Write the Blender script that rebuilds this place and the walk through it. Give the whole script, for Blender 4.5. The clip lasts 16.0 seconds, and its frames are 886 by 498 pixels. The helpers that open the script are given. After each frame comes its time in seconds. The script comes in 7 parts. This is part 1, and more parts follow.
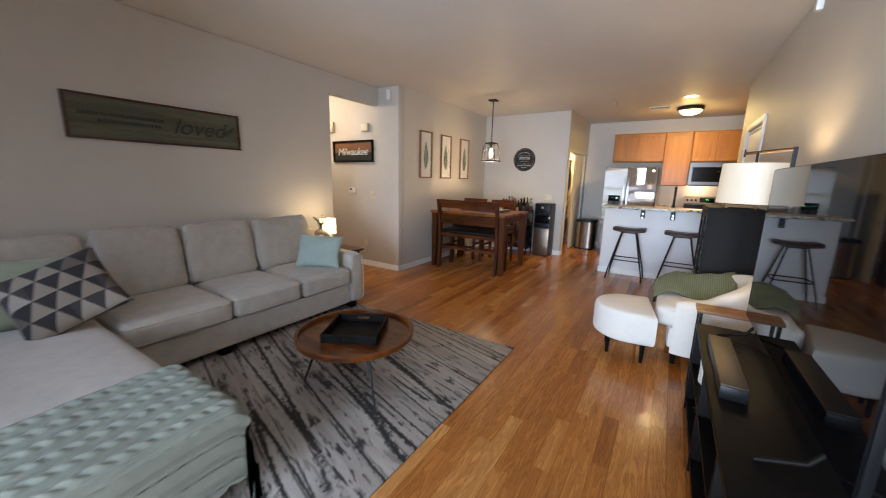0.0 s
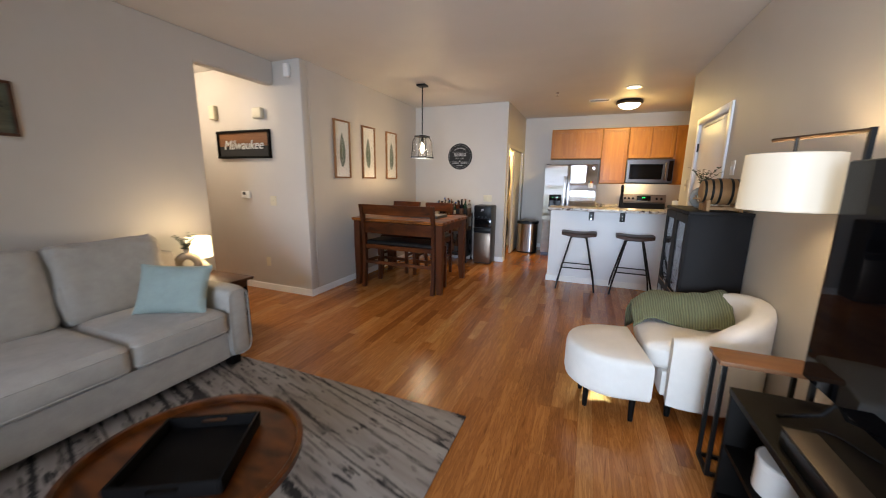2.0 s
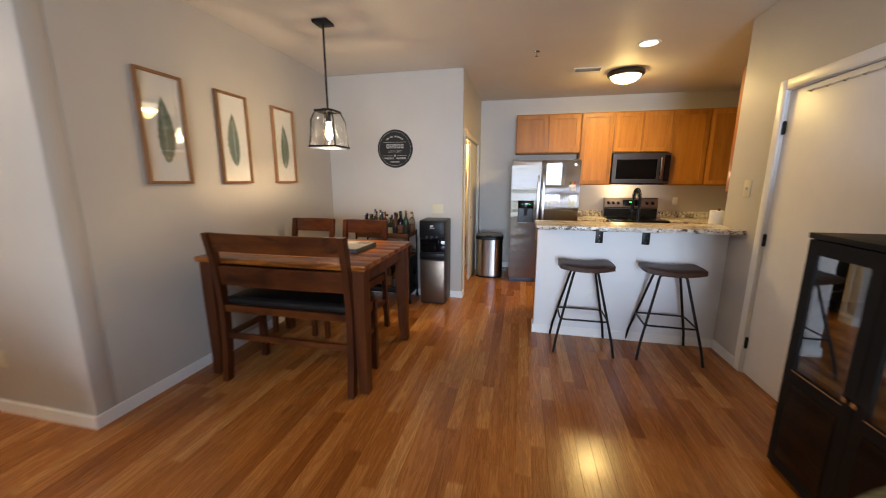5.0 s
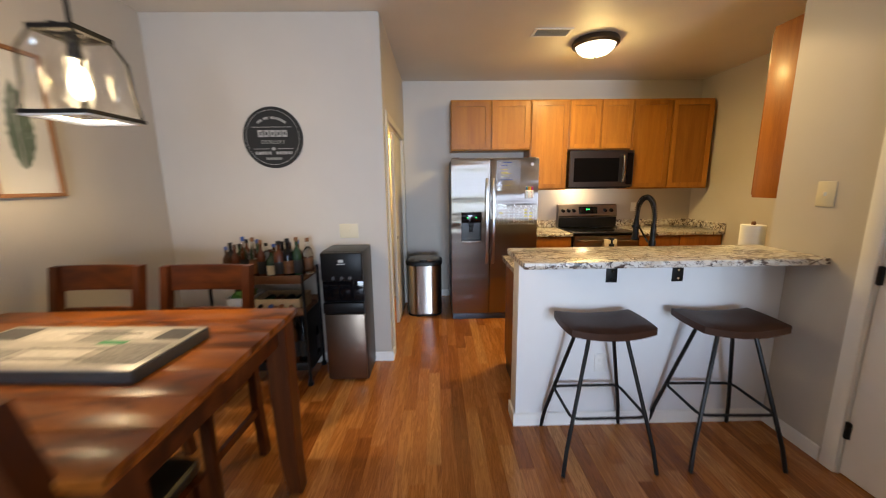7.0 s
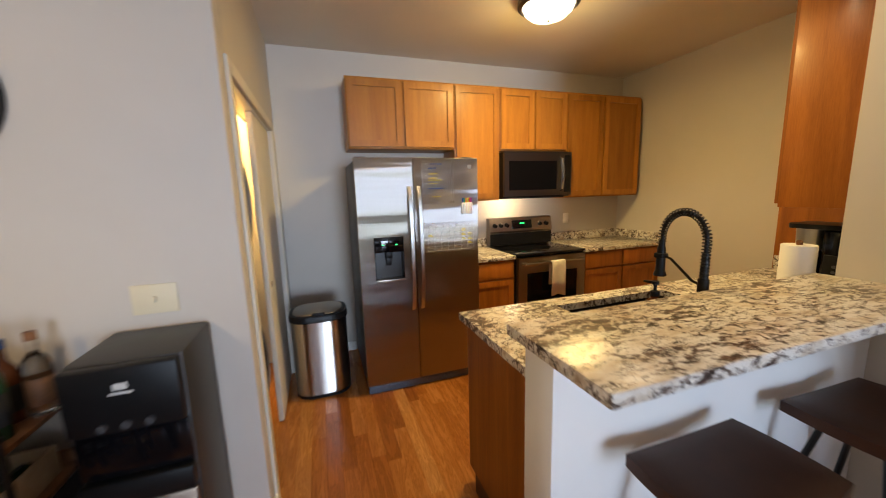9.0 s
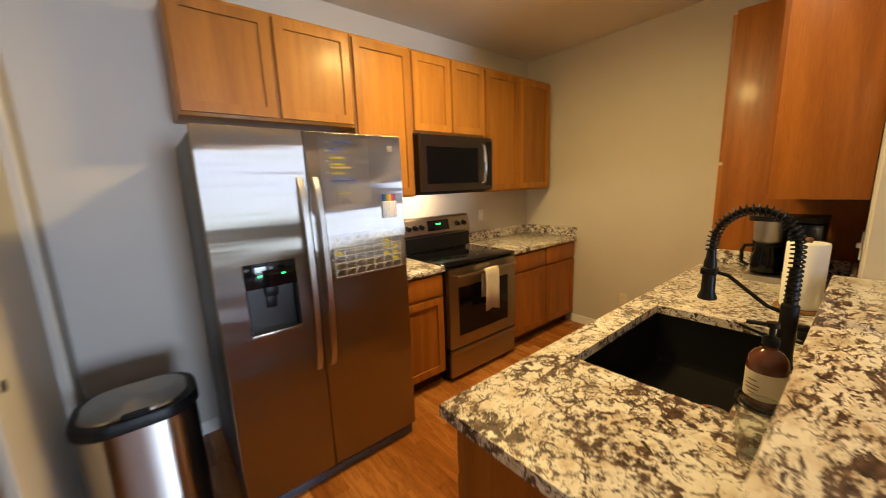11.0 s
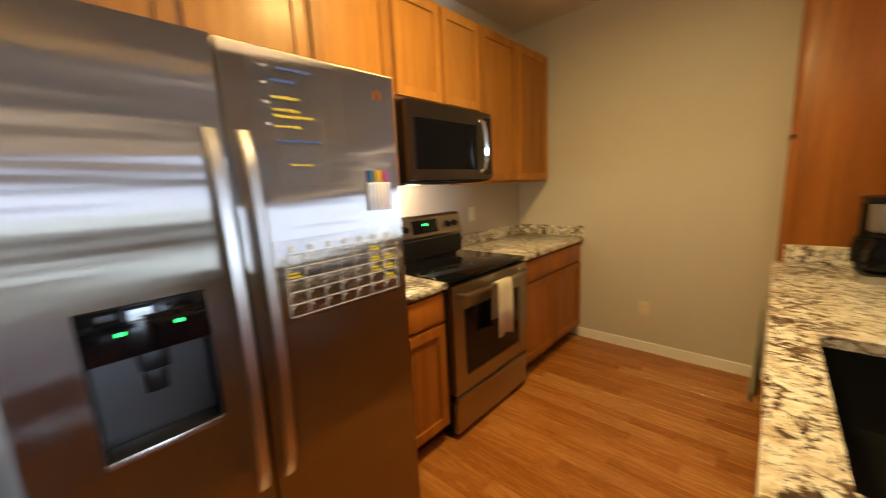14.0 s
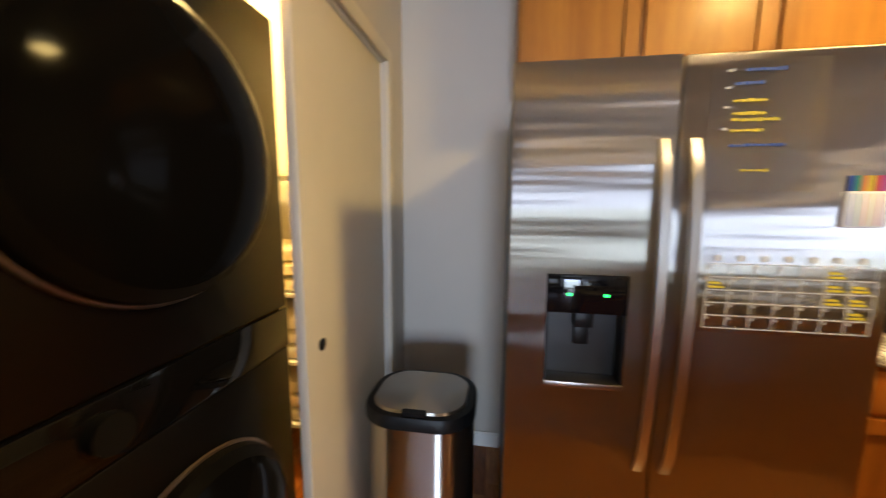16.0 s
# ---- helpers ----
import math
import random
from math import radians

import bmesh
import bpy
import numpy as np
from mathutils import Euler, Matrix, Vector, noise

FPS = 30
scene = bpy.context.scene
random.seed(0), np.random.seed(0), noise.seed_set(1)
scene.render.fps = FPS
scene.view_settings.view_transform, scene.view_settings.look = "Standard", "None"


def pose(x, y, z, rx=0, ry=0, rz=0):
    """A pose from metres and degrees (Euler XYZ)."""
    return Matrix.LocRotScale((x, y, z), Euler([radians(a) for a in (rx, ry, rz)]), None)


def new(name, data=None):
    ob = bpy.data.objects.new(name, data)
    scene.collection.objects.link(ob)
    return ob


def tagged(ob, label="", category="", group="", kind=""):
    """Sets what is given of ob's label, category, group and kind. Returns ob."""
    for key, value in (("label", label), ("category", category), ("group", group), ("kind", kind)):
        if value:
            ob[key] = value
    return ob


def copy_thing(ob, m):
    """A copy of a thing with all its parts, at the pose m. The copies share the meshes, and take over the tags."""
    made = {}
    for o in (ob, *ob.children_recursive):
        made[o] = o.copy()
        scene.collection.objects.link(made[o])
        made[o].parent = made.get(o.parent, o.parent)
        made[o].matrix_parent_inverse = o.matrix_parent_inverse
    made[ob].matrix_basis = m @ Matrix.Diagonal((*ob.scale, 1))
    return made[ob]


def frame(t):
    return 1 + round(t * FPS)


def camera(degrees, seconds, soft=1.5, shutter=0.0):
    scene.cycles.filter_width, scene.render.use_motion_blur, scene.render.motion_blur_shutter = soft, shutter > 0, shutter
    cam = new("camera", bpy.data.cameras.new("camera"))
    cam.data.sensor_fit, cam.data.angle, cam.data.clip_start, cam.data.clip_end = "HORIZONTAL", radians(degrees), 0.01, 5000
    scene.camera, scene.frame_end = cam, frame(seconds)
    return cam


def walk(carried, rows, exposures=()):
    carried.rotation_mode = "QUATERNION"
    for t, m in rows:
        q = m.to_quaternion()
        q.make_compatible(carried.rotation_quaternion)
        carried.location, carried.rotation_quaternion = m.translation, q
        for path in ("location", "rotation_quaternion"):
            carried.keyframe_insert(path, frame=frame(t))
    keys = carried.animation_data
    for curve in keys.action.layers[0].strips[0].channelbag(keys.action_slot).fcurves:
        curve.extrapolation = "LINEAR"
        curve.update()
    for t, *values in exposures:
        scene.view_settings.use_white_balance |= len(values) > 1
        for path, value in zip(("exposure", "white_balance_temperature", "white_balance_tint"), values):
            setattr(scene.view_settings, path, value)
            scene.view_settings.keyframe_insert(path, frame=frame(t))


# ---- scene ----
cam = camera(102.7, 16.0, soft=1.0, shutter=0.8)
ROWS = [
    (0, 0.0000, 0.0000, 1.4300, 78.880, -1.340, 32.560),
    (0.5, -0.0890, 0.1751, 1.4315, 78.840, -1.290, 29.610),
    (1, -0.1878, 0.3829, 1.4384, 78.920, -1.120, 26.890),
    (1.5, -0.2927, 0.6303, 1.4407, 78.880, -0.960, 24.530),
    (2, -0.4051, 0.8882, 1.4384, 78.990, -0.760, 22.000),
    (2.5, -0.5328, 1.1545, 1.4552, 79.000, -0.570, 19.680),
    (3, -0.6361, 1.4580, 1.4682, 78.900, -0.440, 18.510),
    (3.5, -0.7363, 1.7652, 1.4659, 78.980, -0.360, 18.060),
    (4, -0.8341, 2.0930, 1.4659, 79.020, -0.280, 16.460),
    (6.5, -1.2830, 3.8854, 1.4858, 79.410, 0.420, 3.260),
    (7, -1.3396, 4.2365, 1.4865, 79.720, 0.670, -1.040),
    (7.5, -1.3780, 4.5746, 1.5003, 80.190, 0.840, -4.500),
    (8, -1.4285, 4.8961, 1.5102, 80.630, 0.990, -9.180),
    (10.5, -1.3886, 6.1802, 1.4881, 79.988, 2.186, -34.376),
    (11, -1.3463, 6.3589, 1.4996, 79.543, 2.094, -39.843),
    (11.5, -1.2753, 6.4967, 1.4833, 79.378, 2.573, -45.663),
    (12, -1.1720, 6.6275, 1.4689, 79.341, 2.638, -49.702),
    (12.5, -1.0880, 6.7526, 1.4483, 79.356, 2.584, -51.360),
    (13, -1.0286, 6.8948, 1.4290, 79.523, 2.685, -52.016),
    (13.5, -1.0149, 7.0161, 1.4151, 79.659, 2.681, -51.922),
    (14, -1.0631, 7.0574, 1.3926, 80.234, 2.900, -47.239),
    (14.5, -1.1355, 7.0479, 1.3984, 81.111, 2.273, -31.592),
    (15, -1.1824, 7.0310, 1.4056, 81.418, 1.306, -14.004),
    (15.5, -1.1947, 7.0179, 1.4005, 81.956, 0.664, -0.987),
    (16, -1.2165, 6.9902, 1.3886, 82.499, -0.355, 9.049),
]
walk(cam, [(t, pose(x, y, z, rx, ry, rz)) for t, x, y, z, rx, ry, rz in ROWS],
     [(0.0, -0.03), (4.0, -0.03), (6.5, 0.0), (8.0, -0.08), (10.5, 0.05), (12.5, 0.16), (14.0, 0.02), (15.0, 0.03), (16.0, 0.05)])

# ---- world and lights ----
world = bpy.data.worlds.new("world")
scene.world = world
world.use_nodes = True
_wn = world.node_tree
_sky = _wn.nodes.new("ShaderNodeTexSky")
_sky.sky_type = "NISHITA"
_sky.sun_disc = False
_sky.sun_elevation = radians(50)
_sky.sun_rotation = radians(200)
_wn.links.new(_sky.outputs[0], _wn.nodes["Background"].inputs[0])
_wn.nodes["Background"].inputs[1].default_value = 0.12


def lamp(name, kind, m, energy, colour, **more):
    data = bpy.data.lights.new(name, kind)
    data.energy, data.color = energy, colour
    for key, value in more.items():
        setattr(data, key, value)
    ob = new(name, data)
    ob.matrix_world = m
    return ob


WARM = (1.0, 0.72, 0.40)
KITCHEN = (1.0, 0.69, 0.23)
DAY = (0.62, 0.77, 1.10)
GARDEN = (0.65, 0.80, 0.93)
# daylight through the glazed opening behind the walker
lamp("window_sky", "AREA", pose(-0.43, -3.16, 1.80, 90, 0, 0), 104, DAY, shape="RECTANGLE", size=2.0, size_y=0.8, spread=radians(116))
lamp("window_garden", "AREA", pose(-0.43, -3.16, 0.75, 90, 0, 0), 116, GARDEN, shape="RECTANGLE", size=2.0, size_y=1.25, spread=radians(116))
# unseen fill lamp added to brighten the chaise, at an added side window
lamp("side_window_daylight", "AREA", pose(-2.75, -0.76, 1.50, 62, 0, 0), 4.5, DAY, shape="RECTANGLE", size=1.2, size_y=0.9, spread=radians(80))
lamp("kitchen_bulb", "POINT", pose(0.10, 7.65, 2.58), 13, KITCHEN, shadow_soft_size=0.12)
lamp("kitchen_bulb_down", "AREA", pose(0.10, 7.65, 2.58), 40, KITCHEN, shape="DISK", size=0.3)
lamp("recessed_bulb", "SPOT", pose(0.07, 6.75, 2.70), 20, WARM, spot_size=2.2, shadow_soft_size=0.05)
lamp("pendant_bulb", "POINT", pose(-2.67, 5.68, 1.86), 10, WARM, shadow_soft_size=0.03)
lamp("pendant_bulb_down", "SPOT", pose(-2.67, 5.68, 1.85), 42, WARM, spot_size=2.9, spot_blend=0.7, shadow_soft_size=0.03)
lamp("table_lamp_bulb", "POINT", pose(-3.5, 2.93, 0.92), 6.5, WARM, shadow_soft_size=0.04)
lamp("floor_lamp_bulb", "POINT", pose(0.42, 2.95, 1.46), 16, WARM, shadow_soft_size=0.05)
lamp("hall_bulb", "POINT", pose(-5.03, 3.30, 2.56), 46, (1.0, 0.84, 0.66), shadow_soft_size=0.1)
lamp("closet_bulb", "POINT", pose(-2.1, 8.3, 2.5), 130, (1.0, 0.70, 0.25), shadow_soft_size=0.1)
lamp("hood_bulb", "POINT", pose(0.42, 8.68, 1.38), 8, WARM, shadow_soft_size=0.03)

# ---- materials ----


class Nodes:
    """A node material under construction."""

    def __init__(self, name, rough=0.5, metal=0.0, **inputs):
        self.m = bpy.data.materials.new(name)
        self.m.use_nodes = True
        self.t = self.m.node_tree
        self.b = self.t.nodes["Principled BSDF"]
        self.b.inputs["Roughness"].default_value = rough
        self.b.inputs["Metallic"].default_value = metal
        for key, value in inputs.items():
            self.b.inputs[key.replace("_", " ")].default_value = value

    def add(self, kind, **props):
        n = self.t.nodes.new("ShaderNode" + kind)
        for key, value in props.items():
            setattr(n, key, value)
        return n

    def link(self, a, b):
        self.t.links.new(a, b)

    def coords(self, scale=(1, 1, 1), which="Object", turn=(0, 0, 0)):
        mp = self.add("Mapping")
        mp.inputs["Scale"].default_value = scale
        mp.inputs["Rotation"].default_value = turn
        self.link(self.add("TexCoord").outputs[which], mp.inputs["Vector"])
        return mp.outputs[0]

    def noise(self, vec, scale, detail=4, rough=0.6, distort=0.0):
        n = self.add("TexNoise")
        n.inputs["Scale"].default_value, n.inputs["Detail"].default_value = scale, detail
        n.inputs["Roughness"].default_value, n.inputs["Distortion"].default_value = rough, distort
        self.link(vec, n.inputs["Vector"])
        return n.outputs["Fac"]

    def ramp(self, fac, stops, mode="LINEAR"):
        r = self.add("ValToRGB")
        r.color_ramp.interpolation = mode
        els = r.color_ramp.elements
        while len(els) < len(stops):
            els.new(0.5)
        for e, (p, c) in zip(els, stops):
            e.position, e.color = p, (*c, 1) if len(c) == 3 else c
        self.link(fac, r.inputs[0])
        return r.outputs[0]

    def mix(self, fac, a, b, blend="MIX"):
        n = self.add("Mix", data_type="RGBA", blend_type=blend)
        for s, v in ((n.inputs[0], fac), (n.inputs[6], a), (n.inputs[7], b)):
            if isinstance(v, (int, float)):
                s.default_value = v
            elif isinstance(v, tuple):
                s.default_value = (*v, 1)
            else:
                self.link(v, s)
        return n.outputs[2]

    def math(self, op, a, b=0.0):
        n = self.add("Math", operation=op)
        for s, v in zip(n.inputs, (a, b)):
            if isinstance(v, (int, float)):
                s.default_value = v
            else:
                self.link(v, s)
        return n.outputs[0]

    def colour(self, c):
        self.link(c, self.b.inputs["Base Color"])

    def rough(self, fac, lo, hi):
        n = self.add("MapRange")
        n.inputs["To Min"].default_value, n.inputs["To Max"].default_value = lo, hi
        self.link(fac, n.inputs["Value"])
        self.link(n.outputs[0], self.b.inputs["Roughness"])

    def bump(self, h, strength=0.2, dist=0.002):
        n = self.add("Bump")
        n.inputs["Strength"].default_value, n.inputs["Distance"].default_value = strength, dist
        self.link(h, n.inputs["Height"])
        self.link(n.outputs[0], self.b.inputs["Normal"])


def plain(name, c, rough=0.5, metal=0.0, vary=0.12, scale=6.0, grain=120.0, bump=0.1, dist=0.001, **inputs):
    """A surface of one colour with slight variation at two scales."""
    n = Nodes(name, rough, metal, **inputs)
    v = n.coords()
    a, g = n.noise(v, scale, 3), n.noise(v, grain, 3)
    f = n.math("ADD", n.math("MULTIPLY", a, 0.7), n.math("MULTIPLY", g, 0.3))
    lo, hi = tuple(x * (1 - vary) for x in c), tuple(min(1, x * (1 + vary)) for x in c)
    n.colour(n.ramp(f, ((0.3, lo), (0.7, hi))))
    n.rough(a, max(0.02, rough - 0.06), min(1, rough + 0.08))
    if bump:
        n.bump(g, bump, dist)
    return n.m


def glowing(name, c, power, base=(0.9, 0.88, 0.84)):
    n = Nodes(name, 0.5)
    n.b.inputs["Base Color"].default_value = (*base, 1)
    n.b.inputs["Emission Color"].default_value = (*c, 1)
    n.b.inputs["Emission Strength"].default_value = power
    return n.m


def wood(name, dark, light, rough=0.4, along="X", ring=9.0, coat=0.0, knots=False):
    """Stained wood with its grain along one axis."""
    n = Nodes(name, rough, 0.0, Coat_Weight=coat, Coat_Roughness=0.15, Specular_IOR_Level=0.25)
    s = {"X": (0.6, 8, 8), "Y": (8, 0.6, 8), "Z": (8, 8, 0.6)}[along]
    rnd = n.add("ObjectInfo").outputs["Random"]
    v0 = n.coords(s)
    off = n.add("VectorMath", operation="ADD")
    sc = n.add("VectorMath", operation="SCALE")
    sc.inputs[0].default_value = (7, 5, 9)
    n.link(rnd, sc.inputs["Scale"])
    n.link(v0, off.inputs[0])
    n.link(sc.outputs[0], off.inputs[1])
    v = off.outputs[0]
    big = n.noise(v, ring * 0.25, 4, 0.55, 0.6)
    fine = n.noise(v, ring * 4, 5, 0.7)
    f = n.math("ADD", n.math("MULTIPLY", big, 0.65), n.math("MULTIPLY", fine, 0.35))
    mid = tuple((a + b) / 2 for a, b in zip(dark, light))
    c = n.ramp(f, ((0.3, dark), (0.5, mid), (0.7, light)))
    if knots:
        c = n.mix(0.55, c, n.ramp(n.noise(n.coords((3, 5, 5)), 1.2, 3, 0.6, 0.8), ((0.35, (0.55, 0.42, 0.34)), (0.6, (1.25, 1.2, 1.1)))), "MULTIPLY")
        k = n.noise(n.coords((2, 6, 6)), 1.6, 2, 0.5, 1.0)
        c = n.mix(n.ramp(k, ((0.5, (0, 0, 0)), (0.68, (0.8, 0.8, 0.8)))), c, tuple(x * 0.45 for x in dark))
    c = n.mix(0.5, c, n.ramp(rnd, ((0.0, (0.55, 0.5, 0.46)), (1.0, (1.15, 1.15, 1.15)))), "MULTIPLY")
    n.colour(c)
    n.rough(fine, rough - 0.06, rough + 0.1)
    n.bump(fine, 0.12, 0.0006)
    return n.m


def fabric(name, c, weave=500.0, vary=0.12, rough=0.9, bump=0.35, ribs=0.0):
    n = Nodes(name, rough, 0.0, Sheen_Weight=0.2)
    v = n.coords()
    a, g = n.noise(v, 11, 5, 0.7), n.noise(v, weave, 2)
    f = n.math("ADD", n.math("MULTIPLY", a, 0.6), n.math("MULTIPLY", g, 0.4))
    n.colour(n.ramp(f, ((0.3, tuple(x * (1 - vary) for x in c)), (0.7, tuple(x * (1 + vary) for x in c)))))
    n.bump(g, bump, 0.0015)
    return n.m


def brushed(name, c=(0.56, 0.55, 0.53), rough=0.28, along="Z"):
    """Brushed stainless steel."""
    n = Nodes(name, rough, 1.0)
    s = {"X": (1, 60, 60), "Y": (60, 1, 60), "Z": (60, 60, 1)}[along]
    g = n.noise(n.coords(s), 12, 4, 0.7)
    n.colour(n.ramp(g, ((0.3, tuple(x * 0.92 for x in c)), (0.7, c))))
    n.rough(g, rough - 0.04, rough + 0.08)
    n.bump(g, 0.1, 0.0005)
    return n.m


def sheet_steel(name, c, rough=0.38, ratio=0.85, wave=0.013):
    """Brushed sheet steel: reflections are drawn out sideways (ratio below 0: upwards) and ripple with the sheet's slight waves."""
    n = Nodes(name, rough, 1.0)
    gl = n.add("BsdfAnisotropic", distribution="BECKMANN")
    gl.inputs["Roughness"].default_value, gl.inputs["Anisotropy"].default_value = rough, -ratio
    n.link(n.add("Tangent", direction_type="RADIAL", axis="Z").outputs[0], gl.inputs["Tangent"])
    g = n.noise(n.coords((60, 60, 1)), 12, 4, 0.7)
    n.link(n.ramp(g, ((0.3, tuple(x * 0.9 for x in c)), (0.7, c))), gl.inputs["Color"])
    slow, quick = n.noise(n.coords((0.5, 0.5, 5.0)), 1.0, 1.0), n.noise(n.coords((1.2, 1.2, 22.0)), 1.0, 1.0)
    h = n.math("ADD", slow, n.math("MULTIPLY", quick, 0.09))
    bp = n.add("Bump")
    bp.inputs["Strength"].default_value, bp.inputs["Distance"].default_value = 1.0, wave
    n.link(h, bp.inputs["Height"])
    n.link(bp.outputs[0], gl.inputs["Normal"])
    n.link(gl.outputs[0], n.t.nodes["Material Output"].inputs["Surface"])
    return n.m


def wall_paint(name, c):
    n = Nodes(name, 0.55)
    v = n.coords()
    a, g = n.noise(v, 1.3, 4), n.noise(v, 90, 4, 0.6)
    n.colour(n.ramp(a, ((0.3, tuple(x * 0.96 for x in c)), (0.7, tuple(x * 1.03 for x in c)))))
    n.bump(g, 0.25, 0.0015)
    return n.m


M_WALL = wall_paint("greige_wall_paint", (0.55, 0.512, 0.458))
M_CEIL = wall_paint("ceiling_paint", (0.72, 0.672, 0.61))
M_TRIM = plain("white_trim_paint", (0.84, 0.83, 0.80), 0.35, vary=0.03, bump=0.03)
M_HALF = wall_paint("half_wall_paint", (0.78, 0.78, 0.78))
M_DOOR = plain("white_door_paint", (0.84, 0.82, 0.80), 0.4, vary=0.03, bump=0.03)
M_BLACKMETAL = plain("black_metal", (0.009, 0.0085, 0.008), 0.42, 0.15, bump=0.05, Specular_IOR_Level=0.3)
M_BLACKPLASTIC = plain("black_plastic", (0.007, 0.007, 0.0075), 0.38, Specular_IOR_Level=0.2, vary=0.2, bump=0.04)
M_SUB = plain("dark_joint", (0.05, 0.028, 0.014), 0.8)
M_STEEL = brushed("brushed_steel")
M_STEELX = brushed("brushed_steel_across", (0.36, 0.325, 0.29), 0.30, along="X")
M_SHEET = sheet_steel("fridge_sheet_steel", (0.41, 0.375, 0.335))
M_REDMAPLE = wood("reddish_maple", (0.21, 0.064, 0.009), (0.43, 0.150, 0.022), 0.38, "Z", 7, 0.08)
M_MAPLE = wood("honey_maple", (0.28, 0.106, 0.016), (0.49, 0.208, 0.032), 0.38, "Z", 7, 0.08)


# ---- shape helpers ----


def cuboid(bm, x0, x1, y0, y1, z0, z1, bevel=0.0, seg=2, m=None):
    """Adds a box, with rounded edges if asked."""
    c = Vector(((x0 + x1) / 2, (y0 + y1) / 2, (z0 + z1) / 2))
    got = bmesh.ops.create_cube(bm, size=1.0, matrix=Matrix.Translation(c) @ Matrix.Diagonal((x1 - x0, y1 - y0, z1 - z0, 1)))
    vs = got["verts"]
    if bevel:
        es = {e for v in vs for e in v.link_edges}
        out = bmesh.ops.bevel(bm, geom=list(es) + vs, offset=bevel, segments=seg, affect="EDGES", profile=0.5)
        vs = list({v for f in out["faces"] for v in f.verts} | {v for v in vs if v.is_valid})
        vs = list({v for q in vs for f in q.link_faces for v in f.verts})
    if m is not None:
        bmesh.ops.transform(bm, matrix=m, verts=vs)
    return vs


def rod(bm, a, b, r, r2=None, seg=12):
    """Adds a round bar from a to b."""
    a, b = Vector(a), Vector(b)
    d = b - a
    q = d.to_track_quat("Z", "Y").to_matrix().to_4x4()
    bmesh.ops.create_cone(bm, cap_ends=True, segments=seg, radius1=r, radius2=r if r2 is None else r2, depth=d.length, matrix=Matrix.Translation((a + b) / 2) @ q)


def tube(bm, pts, r, seg=8, closed=False):
    """Adds a tube that follows points."""
    pts = [Vector(p) for p in pts]
    n = len(pts)
    rings, up = [], None
    for i, p in enumerate(pts):
        t = (pts[(i + 1) % n] - pts[i - 1]) if closed or 0 < i < n - 1 else (pts[1] - pts[0] if i == 0 else pts[-1] - pts[-2])
        t.normalize()
        if up is None:
            up = t.orthogonal()
        up = (up - t * up.dot(t)).normalized()
        side = t.cross(up)
        rr = r[i] if isinstance(r, (list, tuple)) else r
        rings.append([bm.verts.new(p + (up * math.cos(k * math.tau / seg) + side * math.sin(k * math.tau / seg)) * rr) for k in range(seg)])
    for i in range(n if closed else n - 1):
        a, b = rings[i], rings[(i + 1) % n]
        for k in range(seg):
            bm.faces.new((a[k], a[(k + 1) % seg], b[(k + 1) % seg], b[k]))
    if not closed:
        bm.faces.new(list(reversed(rings[0])))
        bm.faces.new(rings[-1])


def lathe(bm, profile, seg=24, at=(0, 0, 0), caps=True):
    """Adds a turned shape from (radius, height) pairs, bottom to top."""
    rings = [[bm.verts.new((at[0] + r * math.cos(k * math.tau / seg), at[1] + r * math.sin(k * math.tau / seg), at[2] + z)) for k in range(seg)] for r, z in profile]
    for a, b in zip(rings, rings[1:]):
        for k in range(seg):
            bm.faces.new((a[k], a[(k + 1) % seg], b[(k + 1) % seg], b[k]))
    if caps:
        bm.faces.new(list(reversed(rings[0])))
        bm.faces.new(rings[-1])


def cushion(bm, sx, sy, sz, m=None, power=4.0, puff=0.25, nx=14, ny=14, nz=3, wrinkle=0.0, seed=0.0):
    """Adds a stuffed cushion centred at the origin: a rounded slab, thicker in the middle."""
    grid = {}
    vs = []

    def at(i, j, s):
        u, v = i / nx * 2 - 1, j / ny * 2 - 1
        edge = (1 - abs(u) ** power) * (1 - abs(v) ** power)
        h = sz / 2 * ((1 - puff) * max(0, edge) ** 0.35 + puff * max(0, (1 - u * u) * (1 - v * v)) ** 0.7)
        k = 1 - 0.03 * (abs(u * v)) ** 3
        w = noise.noise(Vector((u * 2.2 + seed, v * 2.2, s + seed))) * wrinkle
        return Vector((u * sx / 2 * k, v * sy / 2 * k, s * (h + w * (edge > 0.02))))
    for s in (1, -1):
        for i in range(nx + 1):
            for j in range(ny + 1):
                rim = i in (0, nx) or j in (0, ny)
                key = (i, j, 0 if rim else s)
                if key not in grid:
                    grid[key] = bm.verts.new(at(i, j, s))
                    vs.append(grid[key])
    for s in (1, -1):
        for i in range(nx):
            for j in range(ny):
                q = [grid.get((a, b, 0)) or grid[(a, b, s)] for a, b in ((i, j), (i + 1, j), (i + 1, j + 1), (i, j + 1))]
                bm.faces.new(q if s > 0 else q[::-1])
    if m is not None:
        bmesh.ops.transform(bm, matrix=m, verts=vs)
    return vs


def thing(name, label, category, m=None, group="", kind=""):
    """An empty at a thing's base, which parents its parts."""
    ob = tagged(new(name), label, category, group, kind)
    ob.empty_display_size = 0.05
    if m is not None:
        ob.matrix_world = m
    return ob


